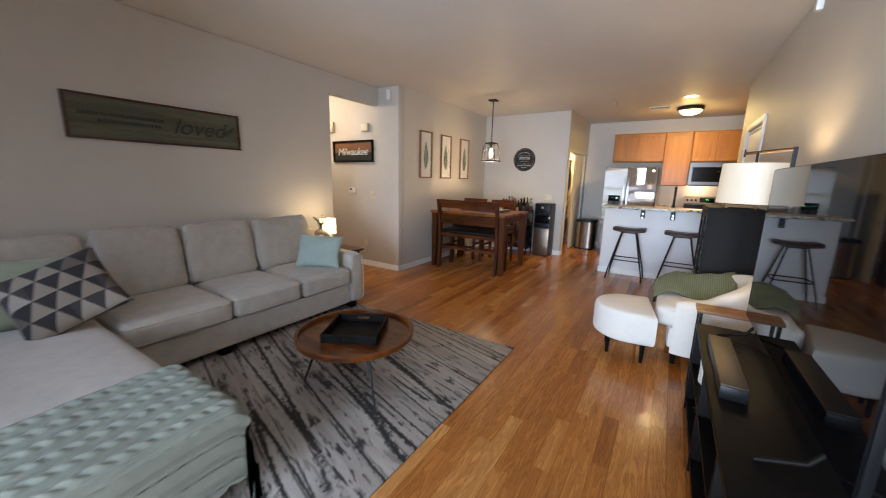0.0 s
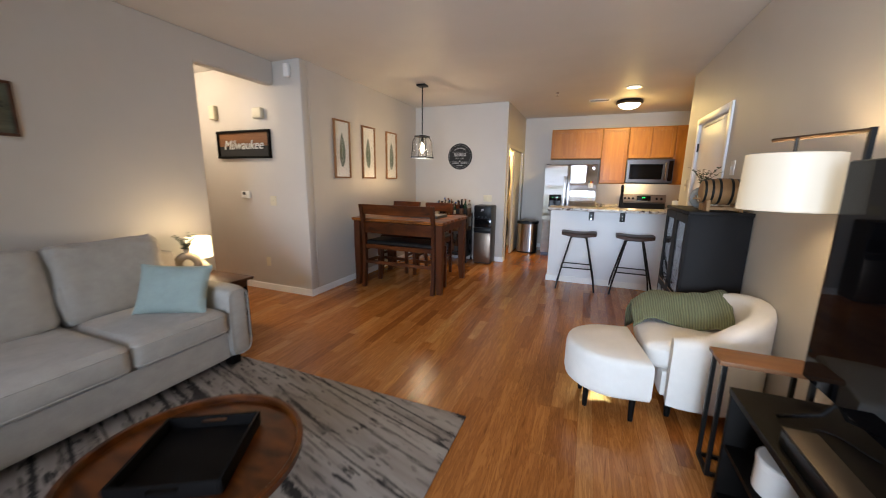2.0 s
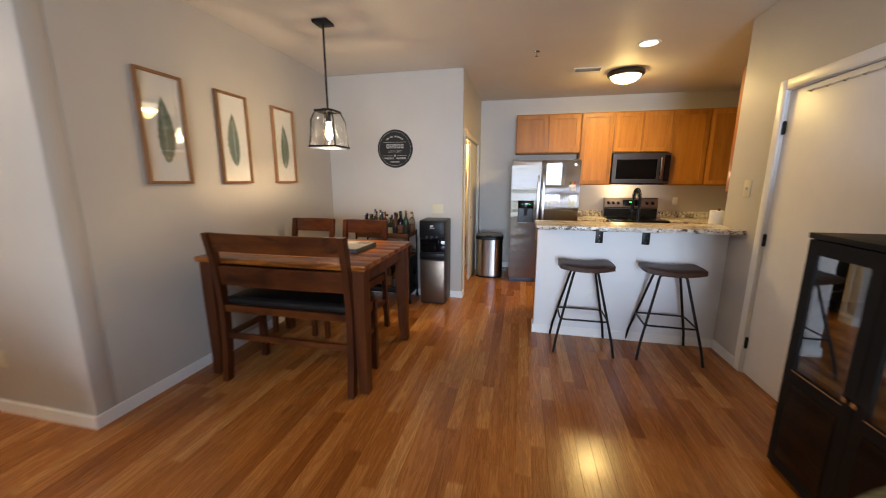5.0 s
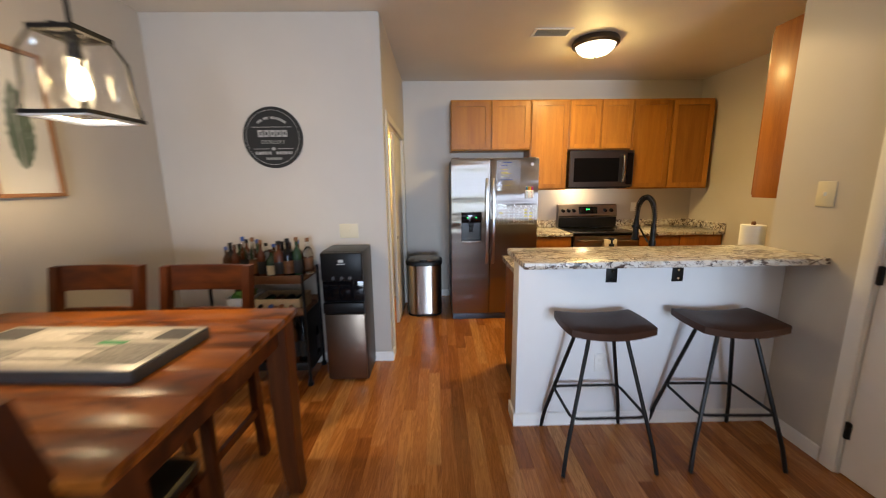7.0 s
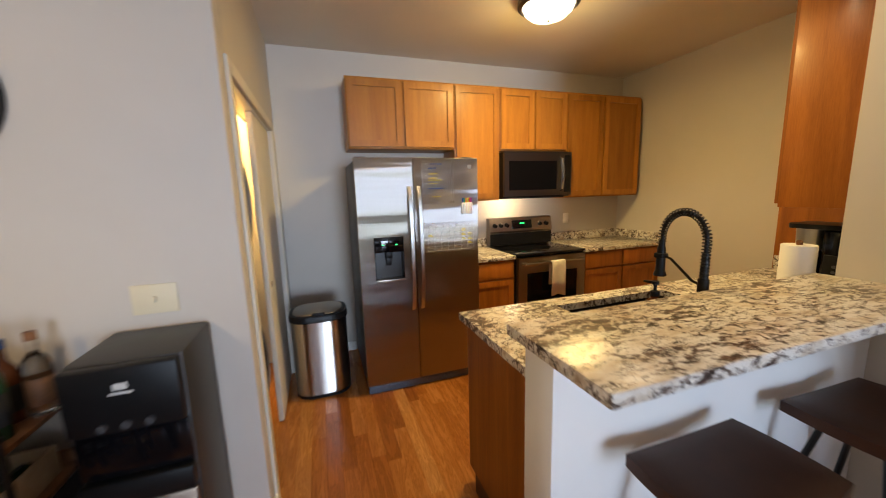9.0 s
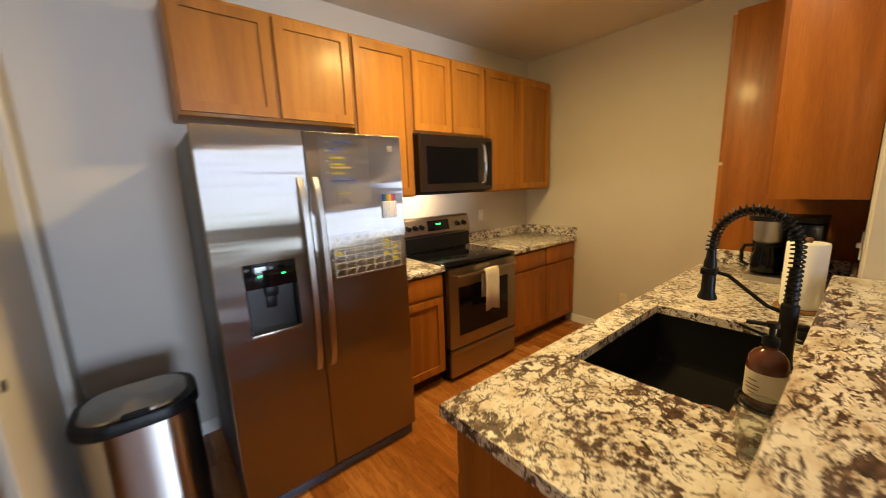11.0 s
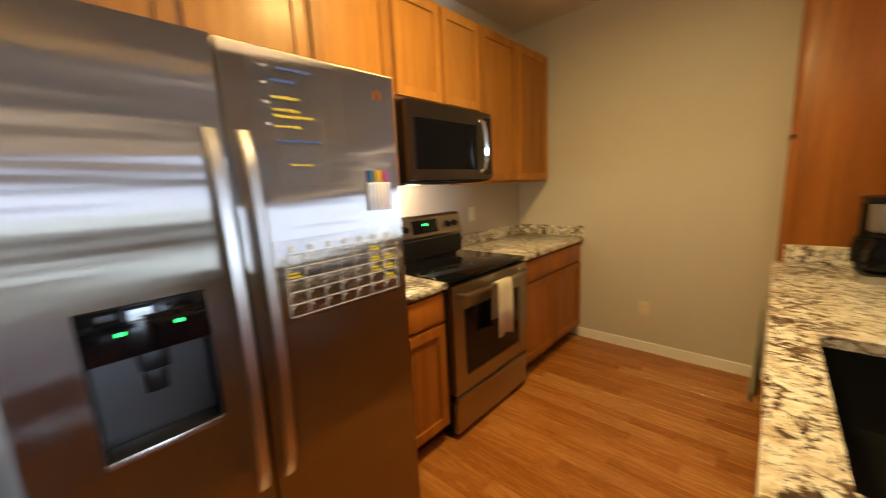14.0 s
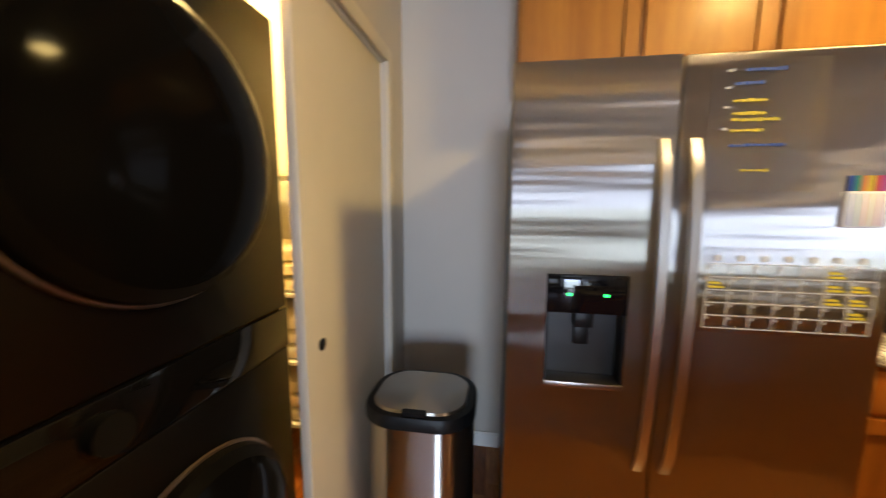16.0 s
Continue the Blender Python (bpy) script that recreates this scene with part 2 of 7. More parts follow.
def part(name, bm, material, parent=None, label="", smooth=30):
    """Links a bmesh as one mesh under a thing or a part."""
    me = bpy.data.meshes.new(name)
    bmesh.ops.recalc_face_normals(bm, faces=bm.faces)
    bm.to_mesh(me)
    bm.free()
    for mt in material if isinstance(material, (list, tuple)) else (material,):
        me.materials.append(mt)
    if smooth:
        me.polygons.foreach_set("use_smooth", [True] * len(me.polygons))
        me.set_sharp_from_angle(angle=radians(smooth))
    ob = new(name, me)
    if parent is not None:
        ob.parent = parent
    if label:
        ob["label"] = label
    return ob


def boxes(name, material, spans, parent=None, label="", bevel=0.0, seg=2):
    """One mesh of several boxes, each x0, x1, y0, y1, z0, z1."""
    bm = bmesh.new()
    for s in spans:
        cuboid(bm, *s, bevel=bevel, seg=seg)
    return part(name, bm, material, parent, label, 30 if bevel else 0)


def structure(name, material, spans, label, category, bevel=0.0):
    return tagged(boxes(name, material, spans, bevel=bevel), label, category, kind="structure")


def wall_sheet(name, material, along, outline, t0, t1, label, bevel=0.0):
    """A wall of one piece, upright over an outline of (along, z), openings cut in; t0, t1: its two faces."""
    bm = bmesh.new()
    put = (lambda a, z, t: (a, t, z)) if along == "x" else (lambda a, z, t: (t, a, z))
    loft(bm, [[put(a, z, t) for a, z in outline] for t in (t0, t1)])
    if bevel:
        bmesh.ops.recalc_face_normals(bm, faces=bm.faces)
        es = [e for e in bm.edges if e.calc_face_angle(0) > 0.5]
        bmesh.ops.bevel(bm, geom=es, offset=bevel, segments=3, affect="EDGES")
    return tagged(part(name, bm, material), label, "wall", kind="structure")


def loft(bm, rings, caps=True):
    """Joins rings of points, all with the same count."""
    vs = [[bm.verts.new(p) for p in r] for r in rings]
    n = len(vs[0])
    for a, b in zip(vs, vs[1:]):
        for k in range(n):
            bm.faces.new((a[k], a[(k + 1) % n], b[(k + 1) % n], b[k]))
    if caps:
        bm.faces.new(list(reversed(vs[0])))
        bm.faces.new(vs[-1])


# ---- the setting ----
H = 2.74
WX, PX, TY = -3.86, -3.47, 4.20   # sofa wall, picture wall, thermostat wall
DY, LX, KY = 7.09, -1.74, 8.89    # dining back wall, laundry wall, kitchen back wall
EX, KX, BY = 0.70, 2.0, 6.22     # television wall, kitchen end wall, half wall's face

structure("floor", M_SUB, [(-6.4, 2.2, -3.4, 9.1, -0.12, -0.018)], "dark bed under the hardwood floor strips", "floor")
structure("ceiling", M_CEIL, [(-6.4, 2.2, -3.4, 9.1, H, H + 0.12)], "smooth warm white painted ceiling", "ceiling")
wall_sheet("wall_west", M_WALL, "y", [(-3.18, 0), (3.29, 0), (3.29, 2.485), (TY, 2.485), (TY, H), (-3.18, H)], WX - 0.12, WX, "greige painted wall with an opening to the hall", 0.012)
structure("wall_hall", M_WALL, [(-5.25, PX, TY, TY + 0.12, 0, H)], "greige painted wall beside the hall", "wall", 0.012)
structure("wall_pictures", M_WALL, [(PX - 0.12, PX, TY + 0.12, DY, 0, H)], "greige painted dining wall", "wall")
structure("wall_dining", M_WALL, [(PX - 0.12, LX, DY, DY + 0.12, 0, H)], "pale greige painted wall behind the dining table", "wall", 0.012)
wall_sheet("wall_laundry", M_WALL, "y", [(DY + 0.12, 0), (7.24, 0), (7.24, 2.01), (8.605, 2.01), (8.605, 0), (KY, 0), (KY, H), (DY + 0.12, H)], LX - 0.12, LX, "greige painted wall with the laundry closet opening")
structure("wall_kitchen", M_WALL, [(-3.6, KX, KY, KY + 0.12, 0, H)], "pale grey painted kitchen wall", "wall")
structure("wall_kitchen_end", M_WALL, [(KX, KX + 0.12, 6.1, KY + 0.12, 0, H)], "beige painted wall at the end of the kitchen", "wall")
wall_sheet("wall_east", M_WALL, "y", [(-3.18, 0), (4.86, 0), (4.86, 2.08), (5.80, 2.08), (5.80, 0), (6.36, 0), (6.36, H), (-3.18, H)], EX, EX + 0.12, "greige painted wall with a white door", 0.012)
structure("wall_kitchen_south", M_WALL, [(EX + 0.12, KX, 6.24, 6.36, 0, H)], "beige painted wall behind the kitchen counter", "wall")
structure("half_wall", M_HALF, [(-0.87, EX, BY, 6.36, 0, 1.05)], "pale grey half wall under the breakfast bar", "half wall", 0.004)
# Two unseen walls added to cut the glazed opening's light off the sofa.
structure("wall_alcove", M_WALL, [(-3.98, -3.42, -0.90, -0.78, 0, H), (-2.08, -1.72, -0.90, -0.78, 0, H), (-3.42, -2.08, -0.90, -0.78, 0, 0.92), (-3.42, -2.08, -0.90, -0.78, 2.08, H)], "unseen greige wall with a window, added to keep daylight off the sofa", "wall")
structure("wall_alcove_side", M_WALL, [(-1.84, -1.72, -3.18, -0.90, 0, H)], "unseen greige side wall added with the daylight-blocking wall", "wall")
wall_sheet("wall_south", M_WALL, "x", [(-1.84, 0), (-1.51, 0), (-1.51, 2.2), (0.65, 2.2), (0.65, 0), (0.82, 0), (0.82, H), (-1.84, H)], -3.3, -3.18, "greige painted wall with a wide glazed opening")
wall_sheet("wall_hall_end", M_WALL, "y", [(2.0, 0), (4.46, 0), (4.46, 2.03), (5.28, 2.03), (5.28, 0), (6.2, 0), (6.2, H), (2.0, H)], -6.24, -6.12, "cream painted wall at the end of the hall")
structure("wall_hall_south", M_WALL, [(-6.12, WX - 0.12, 2.0, 2.12, 0, H)], "cream painted hall wall", "wall")
structure("wall_hall_north", M_WALL, [(-6.12, -5.25, 6.1, 6.2, 0, H), (-5.25, -5.13, TY + 0.12, 6.2, 0, H)], "cream painted wall of the passage", "wall")
structure("wall_closet_back", M_WALL, [(-2.72, -2.60, DY + 0.12, KY, 0, H)], "cream painted back wall of the laundry closet", "wall")

# ---- more materials ----


def granite(name="cream_granite", stretch=(1, 1, 1), turn=0.0, pale=0.0):
    """Cream granite: pale broken pebbles in a net of wiry dark brown veins, denser in drifts."""
    n = Nodes(name, 0.30, 0.0, Specular_IOR_Level=0.35)
    v = n.coords(stretch, turn=(0, 0, turn))
    warp = n.add("TexNoise")
    warp.inputs["Scale"].default_value, warp.inputs["Detail"].default_value = 24, 7
    n.link(v, warp.inputs["Vector"])
    add = n.add("VectorMath", operation="MULTIPLY_ADD")
    n.link(warp.outputs["Color"], add.inputs[0])
    add.inputs[1].default_value = (0.064, 0.064, 0.064)
    n.link(v, add.inputs[2])
    w = add.outputs[0]
    drift = n.math("SUBTRACT", n.noise(v, 4.2, 4, 0.62, 0.6), 0.5 + pale)
    big = n.add("TexVoronoi", feature="DISTANCE_TO_EDGE")
    big.inputs["Scale"].default_value = 19
    n.link(w, big.inputs["Vector"])
    e1 = n.math("SUBTRACT", big.outputs["Distance"], n.math("MULTIPLY", drift, 0.46))
    net = n.ramp(e1, ((0.055, (1, 1, 1)), (0.085, (0.8, 0.8, 0.8)), (0.105, (0, 0, 0))))
    blot = n.math("ADD", n.noise(w, 27, 5, 0.7, 0.3), n.math("MULTIPLY", drift, 0.42))
    blots = n.ramp(blot, ((0.535, (0, 0, 0)), (0.57, (1, 1, 1))))
    wire = n.math("ABSOLUTE", n.math("SUBTRACT", n.noise(w, 20, 5, 0.62, 0.4), 0.5))
    wires = n.ramp(wire, ((0.008, (1, 1, 1)), (0.022, (0, 0, 0))))
    broken = n.ramp(n.noise(v, 38, 4, 0.7), ((0.44, (0.0, 0.0, 0.0)), (0.53, (1, 1, 1))))
    vein = n.math("MAXIMUM", n.math("MULTIPLY", n.math("MAXIMUM", net, wires), broken), blots)
    body = n.ramp(n.noise(v, 17, 5, 0.65), ((0.28, (0.36, 0.26, 0.18)), (0.40, (0.58, 0.50, 0.40)), (0.52, (0.70, 0.665, 0.61)), (0.70, (0.77, 0.755, 0.72))))
    dark = n.ramp(n.noise(v, 46, 4), ((0.34, (0.020, 0.013, 0.011)), (0.52, (0.075, 0.043, 0.032)), (0.68, (0.19, 0.115, 0.08))))
    fleck = n.ramp(n.noise(v, 130, 2), ((0.66, (0, 0, 0)), (0.72, (0.5, 0.5, 0.5))))
    n.colour(n.mix(fleck, n.mix(vein, body, dark), (0.22, 0.17, 0.14)))
    return n.m


def strip_floor(name, island):
    """Satin oak strips, each with a tone and grain of its own."""
    n = Nodes(name, 0.26, 0.0, Specular_IOR_Level=0.34, Coat_Weight=0.06, Coat_Roughness=0.10)
    rnd = (n.add("NewGeometry").outputs["Random Per Island"] if island else n.add("ObjectInfo").outputs["Random"])
    pos = n.add("NewGeometry").outputs["Position"]
    off = n.add("VectorMath", operation="MULTIPLY_ADD")
    cmb = n.add("CombineXYZ")
    for k in range(3):
        n.link(n.math("MULTIPLY", rnd, (37.0, 53.0, 11.0)[k]), cmb.inputs[k])
    n.link(pos, off.inputs[0])
    off.inputs[1].default_value = (11, 0.9, 1)
    n.link(cmb.outputs[0], off.inputs[2])
    v = off.outputs[0]
    figure = n.noise(v, 2.2, 4, 0.6, 2.2)
    fine = n.noise(v, 14, 5, 0.75)
    tone = n.ramp(rnd, ((0.0, (0.27, 0.088, 0.018)), (0.2, (0.36, 0.130, 0.028)), (0.5, (0.42, 0.160, 0.036)), (0.8, (0.48, 0.20, 0.052)), (1.0, (0.54, 0.255, 0.078))))
    grain = n.ramp(figure, ((0.28, (0.48, 0.40, 0.34)), (0.44, (0.95, 0.92, 0.88)), (0.50, (0.66, 0.60, 0.54)), (0.56, (1.08, 1.07, 1.05)), (0.64, (1.06, 1.06, 1.06)), (0.76, (0.68, 0.62, 0.56))))
    c = n.mix(0.85, tone, grain, "MULTIPLY")
    c = n.mix(0.35, c, n.ramp(fine, ((0.3, (0.55, 0.5, 0.46)), (0.65, (1.1, 1.1, 1.1)))), "MULTIPLY")
    n.colour(c)
    n.rough(fine, 0.17, 0.30)
    n.bump(n.math("ADD", fine, n.math("MULTIPLY", figure, 0.6)), 0.12, 0.0008)
    return n.m


def rug_pile():
    """Grey and cream pile with long ragged charcoal lines and short dashes."""
    n = Nodes("streaked_rug_pile", 0.95)
    v = n.coords((1, 1, 1), turn=(0, 0, radians(16)))

    def stretched(a, b):
        sv = n.add("VectorMath", operation="MULTIPLY")
        n.link(v, sv.inputs[0])
        sv.inputs[1].default_value = (a, b, 1)
        return sv.outputs[0]

    ragged = n.noise(v, 42, 3, 0.7)
    rag = n.math("MULTIPLY", n.math("SUBTRACT", ragged, 0.5), 0.07)
    wide = n.math("ABSOLUTE", n.math("SUBTRACT", n.math("ADD", n.noise(stretched(0.2, 4.4), 1.0, 1, 0.5, 0.1), rag), 0.5))
    thin = n.math("ABSOLUTE", n.math("SUBTRACT", n.math("ADD", n.noise(stretched(0.35, 9.5), 1.0, 1, 0.5, 0.1), rag), 0.47))
    lines = n.ramp(wide, ((0.012, (1, 1, 1)), (0.025, (0, 0, 0))))
    gate = n.ramp(n.noise(v, 3.5, 2), ((0.42, (0, 0, 0)), (0.52, (1, 1, 1))))
    lines2 = n.math("MULTIPLY", n.ramp(thin, ((0.015, (0.95, 0.95, 0.95)), (0.029, (0, 0, 0)))), gate)
    dash = n.ramp(n.math("ADD", n.noise(stretched(5.5, 30.0), 1.0, 2, 0.6), rag), ((0.562, (0, 0, 0)), (0.60, (0.95, 0.95, 0.95))))
    m = n.math("MAXIMUM", lines, n.math("MAXIMUM", lines2, n.math("MULTIPLY", dash, n.math("SUBTRACT", 1.0, n.math("MULTIPLY", gate, 0.6)))))
    body = n.ramp(n.noise(stretched(0.7, 6.0), 1.0, 4, 0.7), ((0.3, (0.19, 0.163, 0.145)), (0.55, (0.32, 0.288, 0.26)), (0.75, (0.42, 0.39, 0.36))))
    n.colour(n.mix(m, body, (0.018, 0.016, 0.0155)))
    n.bump(n.noise(v, 260, 2), 0.6, 0.004)
    return n.m


def rib_knit(name, c, rib=90.0, axis=0):
    """A knitted fabric with fine ribs."""
    n = Nodes(name, 0.95, 0.0, Sheen_Weight=0.05)
    v = n.coords()
    w = n.add("TexWave", wave_type="BANDS", bands_direction="XYZ"[axis])
    w.inputs["Scale"].default_value, w.inputs["Distortion"].default_value = rib, 1.5
    n.link(v, w.inputs["Vector"])
    g = n.noise(v, 220, 2)
    n.colour(n.ramp(n.math("ADD", n.math("MULTIPLY", w.outputs["Fac"], 0.5), n.math("MULTIPLY", g, 0.5)), ((0.25, tuple(x * 0.6 for x in c)), (0.6, c))))
    n.bump(n.math("ADD", w.outputs["Fac"], g), 0.7, 0.006)
    return n.m


def dark_glass(name, rough=0.04, mirror=0.3):
    n = Nodes(name, rough, 0.0, Specular_IOR_Level=mirror)
    n.b.inputs["Base Color"].default_value = (0.004, 0.004, 0.005, 1)
    return n.m


def clear_glass(name, tint=(0.95, 0.97, 0.97), rough=0.02):
    n = Nodes(name, rough, 0.0, Transmission_Weight=1.0, IOR=1.45)
    n.b.inputs["Base Color"].default_value = (*tint, 1)
    return n.m


def pane_glass(name, gloss=0.07):
    """A thin pane: clear, with a faint mirror on top."""
    n = Nodes(name)
    clear, mirror, both = n.add("BsdfTransparent"), n.add("BsdfGlossy"), n.add("MixShader")
    mirror.inputs["Roughness"].default_value = 0.02
    both.inputs[0].default_value = gloss
    n.link(clear.outputs[0], both.inputs[1])
    n.link(mirror.outputs[0], both.inputs[2])
    n.link(both.outputs[0], n.t.nodes["Material Output"].inputs["Surface"])
    return n.m


M_PANE = pane_glass("window_pane")
M_CABPANE = pane_glass("cabinet_pane", 0.22)
M_GRANITE = granite("cream_granite", (1, 1, 1), 0.0, 0.03)
M_BARGRANITE = granite("cream_bar_granite", (0.55, 1.25, 1), radians(-14), 0.05)
M_PLANK = strip_floor("oak_strip", False)
M_PLANKS = strip_floor("oak_strips", True)
M_RUG = rug_pile()
M_SOFA = fabric("oatmeal_upholstery", (0.38, 0.345, 0.295), 420, 0.16)
M_WHITEFAB = fabric("white_boucle", (0.66, 0.63, 0.58), 300, 0.06)
M_AQUA = fabric("pale_aqua_knit", (0.30, 0.36, 0.32), 240, 0.12, bump=0.5)
M_SAGE = fabric("sage_cushion_cloth", (0.22, 0.23, 0.155), 350)
M_THROW = fabric("pale_green_wool", (0.19, 0.205, 0.165), 260, 0.2, bump=0.6)
M_OLIVE = rib_knit("olive_rib_knit", (0.175, 0.19, 0.10), 21, 0)
M_DINING = wood("chestnut_wood", (0.033, 0.007, 0.0011), (0.135, 0.037, 0.006), 0.4, "X", 6, 0.0, True)
M_DININGZ = wood("chestnut_wood_upright", (0.03, 0.007, 0.0018), (0.105, 0.027, 0.005), 0.38, "Z", 6, 0.08)
M_TABLETOP = wood("orange_chestnut_top", (0.11, 0.024, 0.003), (0.42, 0.14, 0.018), 0.28, "X", 6, 0.12, True)
M_WALNUT = wood("dark_walnut", (0.03, 0.012, 0.007), (0.10, 0.04, 0.02), 0.35, "X", 7, 0.2)
M_ACACIA = wood("acacia_wood", (0.035, 0.009, 0.0012), (0.15, 0.040, 0.005), 0.32, "X", 6, 0.25, True)
M_RUSTIC = wood("rustic_plank", (0.11, 0.045, 0.018), (0.30, 0.14, 0.06), 0.45, "X", 7, 0.1)
M_OAKLIGHT = wood("pale_oak", (0.24, 0.125, 0.05), (0.38, 0.22, 0.10), 0.5, "X", 8)
M_CRATE = wood("pale_pine", (0.40, 0.29, 0.17), (0.62, 0.48, 0.31), 0.6, "X", 8)
M_FRAMEWOOD = wood("oak_picture_frame", (0.20, 0.09, 0.035), (0.36, 0.18, 0.08), 0.45, "Z", 8)
M_ESPRESSO = plain("espresso_furniture", (0.005, 0.0042, 0.0038), 0.5, Specular_IOR_Level=0.07, vary=0.25, bump=0.05)
M_CHARCOAL = plain("charcoal_cabinet", (0.015, 0.0135, 0.013), 0.55, Specular_IOR_Level=0.08, vary=0.15, bump=0.05)
M_LEATHER = plain("dark_brown_leather", (0.045, 0.018, 0.009), 0.42, Specular_IOR_Level=0.22, vary=0.3, scale=9, grain=160, bump=0.3)
M_BLACKLEATHER = plain("black_leather", (0.010, 0.009, 0.009), 0.36, Specular_IOR_Level=0.22, vary=0.2, grain=160, bump=0.25)
M_SINK = plain("black_composite", (0.0042, 0.004, 0.0039), 0.55, Specular_IOR_Level=0.15, grain=300)
M_DARKGLASS = dark_glass("black_glass")
M_OVENGLASS = dark_glass("tinted_oven_glass", 0.12, 0.07)
M_GLASS = clear_glass("clear_glass")
M_CHROME = plain("polished_chrome", (0.72, 0.71, 0.7), 0.1, 1.0, vary=0.03, bump=0)
M_DARKSTEEL = brushed("black_stainless", (0.12, 0.108, 0.098), 0.3, "X")
M_RANGE = brushed("warm_stainless", (0.37, 0.33, 0.285), 0.3, "X")
M_GREYSIDE = plain("grey_enamel", (0.05, 0.05, 0.053), 0.45)
M_PAPER = plain("white_paper", (0.8, 0.79, 0.76), 0.9, vary=0.03, grain=200, bump=0.2)
M_CREAM = plain("cream_plastic", (0.66, 0.60, 0.44), 0.45, vary=0.04, bump=0.02)
M_WHITEPLASTIC = plain("white_plastic", (0.78, 0.77, 0.74), 0.35, vary=0.03, bump=0.02)
M_CERAMIC = plain("sand_ceramic", (0.34, 0.28, 0.21), 0.75, vary=0.12, grain=90, bump=0.3)
M_GREYCERAMIC = plain("grey_stoneware", (0.30, 0.30, 0.28), 0.8, vary=0.15, grain=90, bump=0.4)
M_LEAF = plain("eucalyptus_leaf", (0.075, 0.105, 0.065), 0.6, vary=0.35, scale=30, bump=0.1)
M_STEM = plain("brown_stem", (0.06, 0.04, 0.02), 0.8)
M_SHADE = glowing("lit_linen_shade", (1.0, 0.80, 0.52), 0.42, (0.50, 0.46, 0.39))
M_SMALLSHADE = glowing("lit_white_shade", (1.0, 0.80, 0.48), 3.0)
M_BULB = glowing("lit_bulb", (1.0, 0.78, 0.45), 30)
M_DIFFUSER = glowing("lit_glass_bowl", (1.0, 0.90, 0.68), 3.5)
M_GREENLED = glowing("green_indicator", (0.02, 1.0, 0.15), 4.0, (0.02, 0.2, 0.05))
M_MAT = plain("picture_mat", (0.74, 0.72, 0.66), 0.8, vary=0.03, bump=0.05)
M_GREENINK = plain("green_leaf_print", (0.13, 0.17, 0.12), 0.8, vary=0.35, scale=25)
M_TOWEL = fabric("beige_towel", (0.56, 0.50, 0.40), 300, 0.15)
M_AMBER = plain("amber_glass", (0.10, 0.03, 0.012), 0.08, vary=0.1, bump=0)
M_YELLOW = plain("yellow_marker", (0.62, 0.50, 0.03), 0.6)
M_BLUE = plain("blue_marker", (0.03, 0.08, 0.30), 0.6)
M_RED = plain("red_plastic", (0.5, 0.05, 0.04), 0.4)
M_GREEN = plain("green_plastic", (0.03, 0.25, 0.10), 0.4)
M_ORANGE = plain("orange_plastic", (0.7, 0.22, 0.02), 0.4)
M_PURPLE = plain("purple_plastic", (0.35, 0.04, 0.25), 0.4)
M_BOARD = plain("blackboard_paint", (0.013, 0.0125, 0.012), 0.75, vary=0.3)
M_CHALK = plain("chalk_white", (0.62, 0.62, 0.6), 0.9)
M_FADED = plain("faded_white_paint", (0.36, 0.355, 0.34), 0.8, vary=0.35, scale=30)
M_GREENBOARD = wood("weathered_green_board", (0.055, 0.055, 0.036), (0.17, 0.175, 0.12), 0.75, "Y", 6)
# Glow added so the pendant's bottom ring looks brightly lit from below.
M_RIMGLOW = glowing("rim_glow", (1.0, 0.96, 0.9), 1.3)
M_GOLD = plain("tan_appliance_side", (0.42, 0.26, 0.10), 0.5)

# ---- more shapes ----


def ring_plate(bm, a0, a1, b0, b1, h0, h1, k0, k1, c0, c1, place):
    """A slab a x b, c thick, with an oblong hole h x k; place(a, b, c) gives the point."""
    va = [a0, h0, h1, a1]
    vb = [b0, k0, k1, b1]
    g = {(i, j, c): bm.verts.new(place(va[i], vb[j], (c0, c1)[c])) for i in range(4) for j in range(4) for c in (0, 1)}
    for c in (0, 1):
        for i in range(3):
            for j in range(3):
                if (i, j) != (1, 1):
                    bm.faces.new([g[p] for p in ((i, j, c), (i + 1, j, c), (i + 1, j + 1, c), (i, j + 1, c))])
    for i in range(3):
        for j in (0, 3):
            bm.faces.new([g[p] for p in ((i, j, 0), (i + 1, j, 0), (i + 1, j, 1), (i, j, 1))])
            bm.faces.new([g[p] for p in ((j, i, 0), (j, i + 1, 0), (j, i + 1, 1), (j, i, 1))])
    for j in (1, 2):
        bm.faces.new([g[p] for p in ((1, j, 0), (2, j, 0), (2, j, 1), (1, j, 1))])
        bm.faces.new([g[p] for p in ((j, 1, 0), (j, 2, 0), (j, 2, 1), (j, 1, 1))])


def round_rect(x0, x1, y0, y1, r, n=5):
    """The outline of an oblong with round corners."""
    out = []
    for cx, cy, a in ((x1 - r, y1 - r, 0), (x0 + r, y1 - r, 90), (x0 + r, y0 + r, 180), (x1 - r, y0 + r, 270)):
        for k in range(n + 1):
            t = radians(a + 90 * k / n)
            out.append((cx + r * math.cos(t), cy + r * math.sin(t)))
    return out


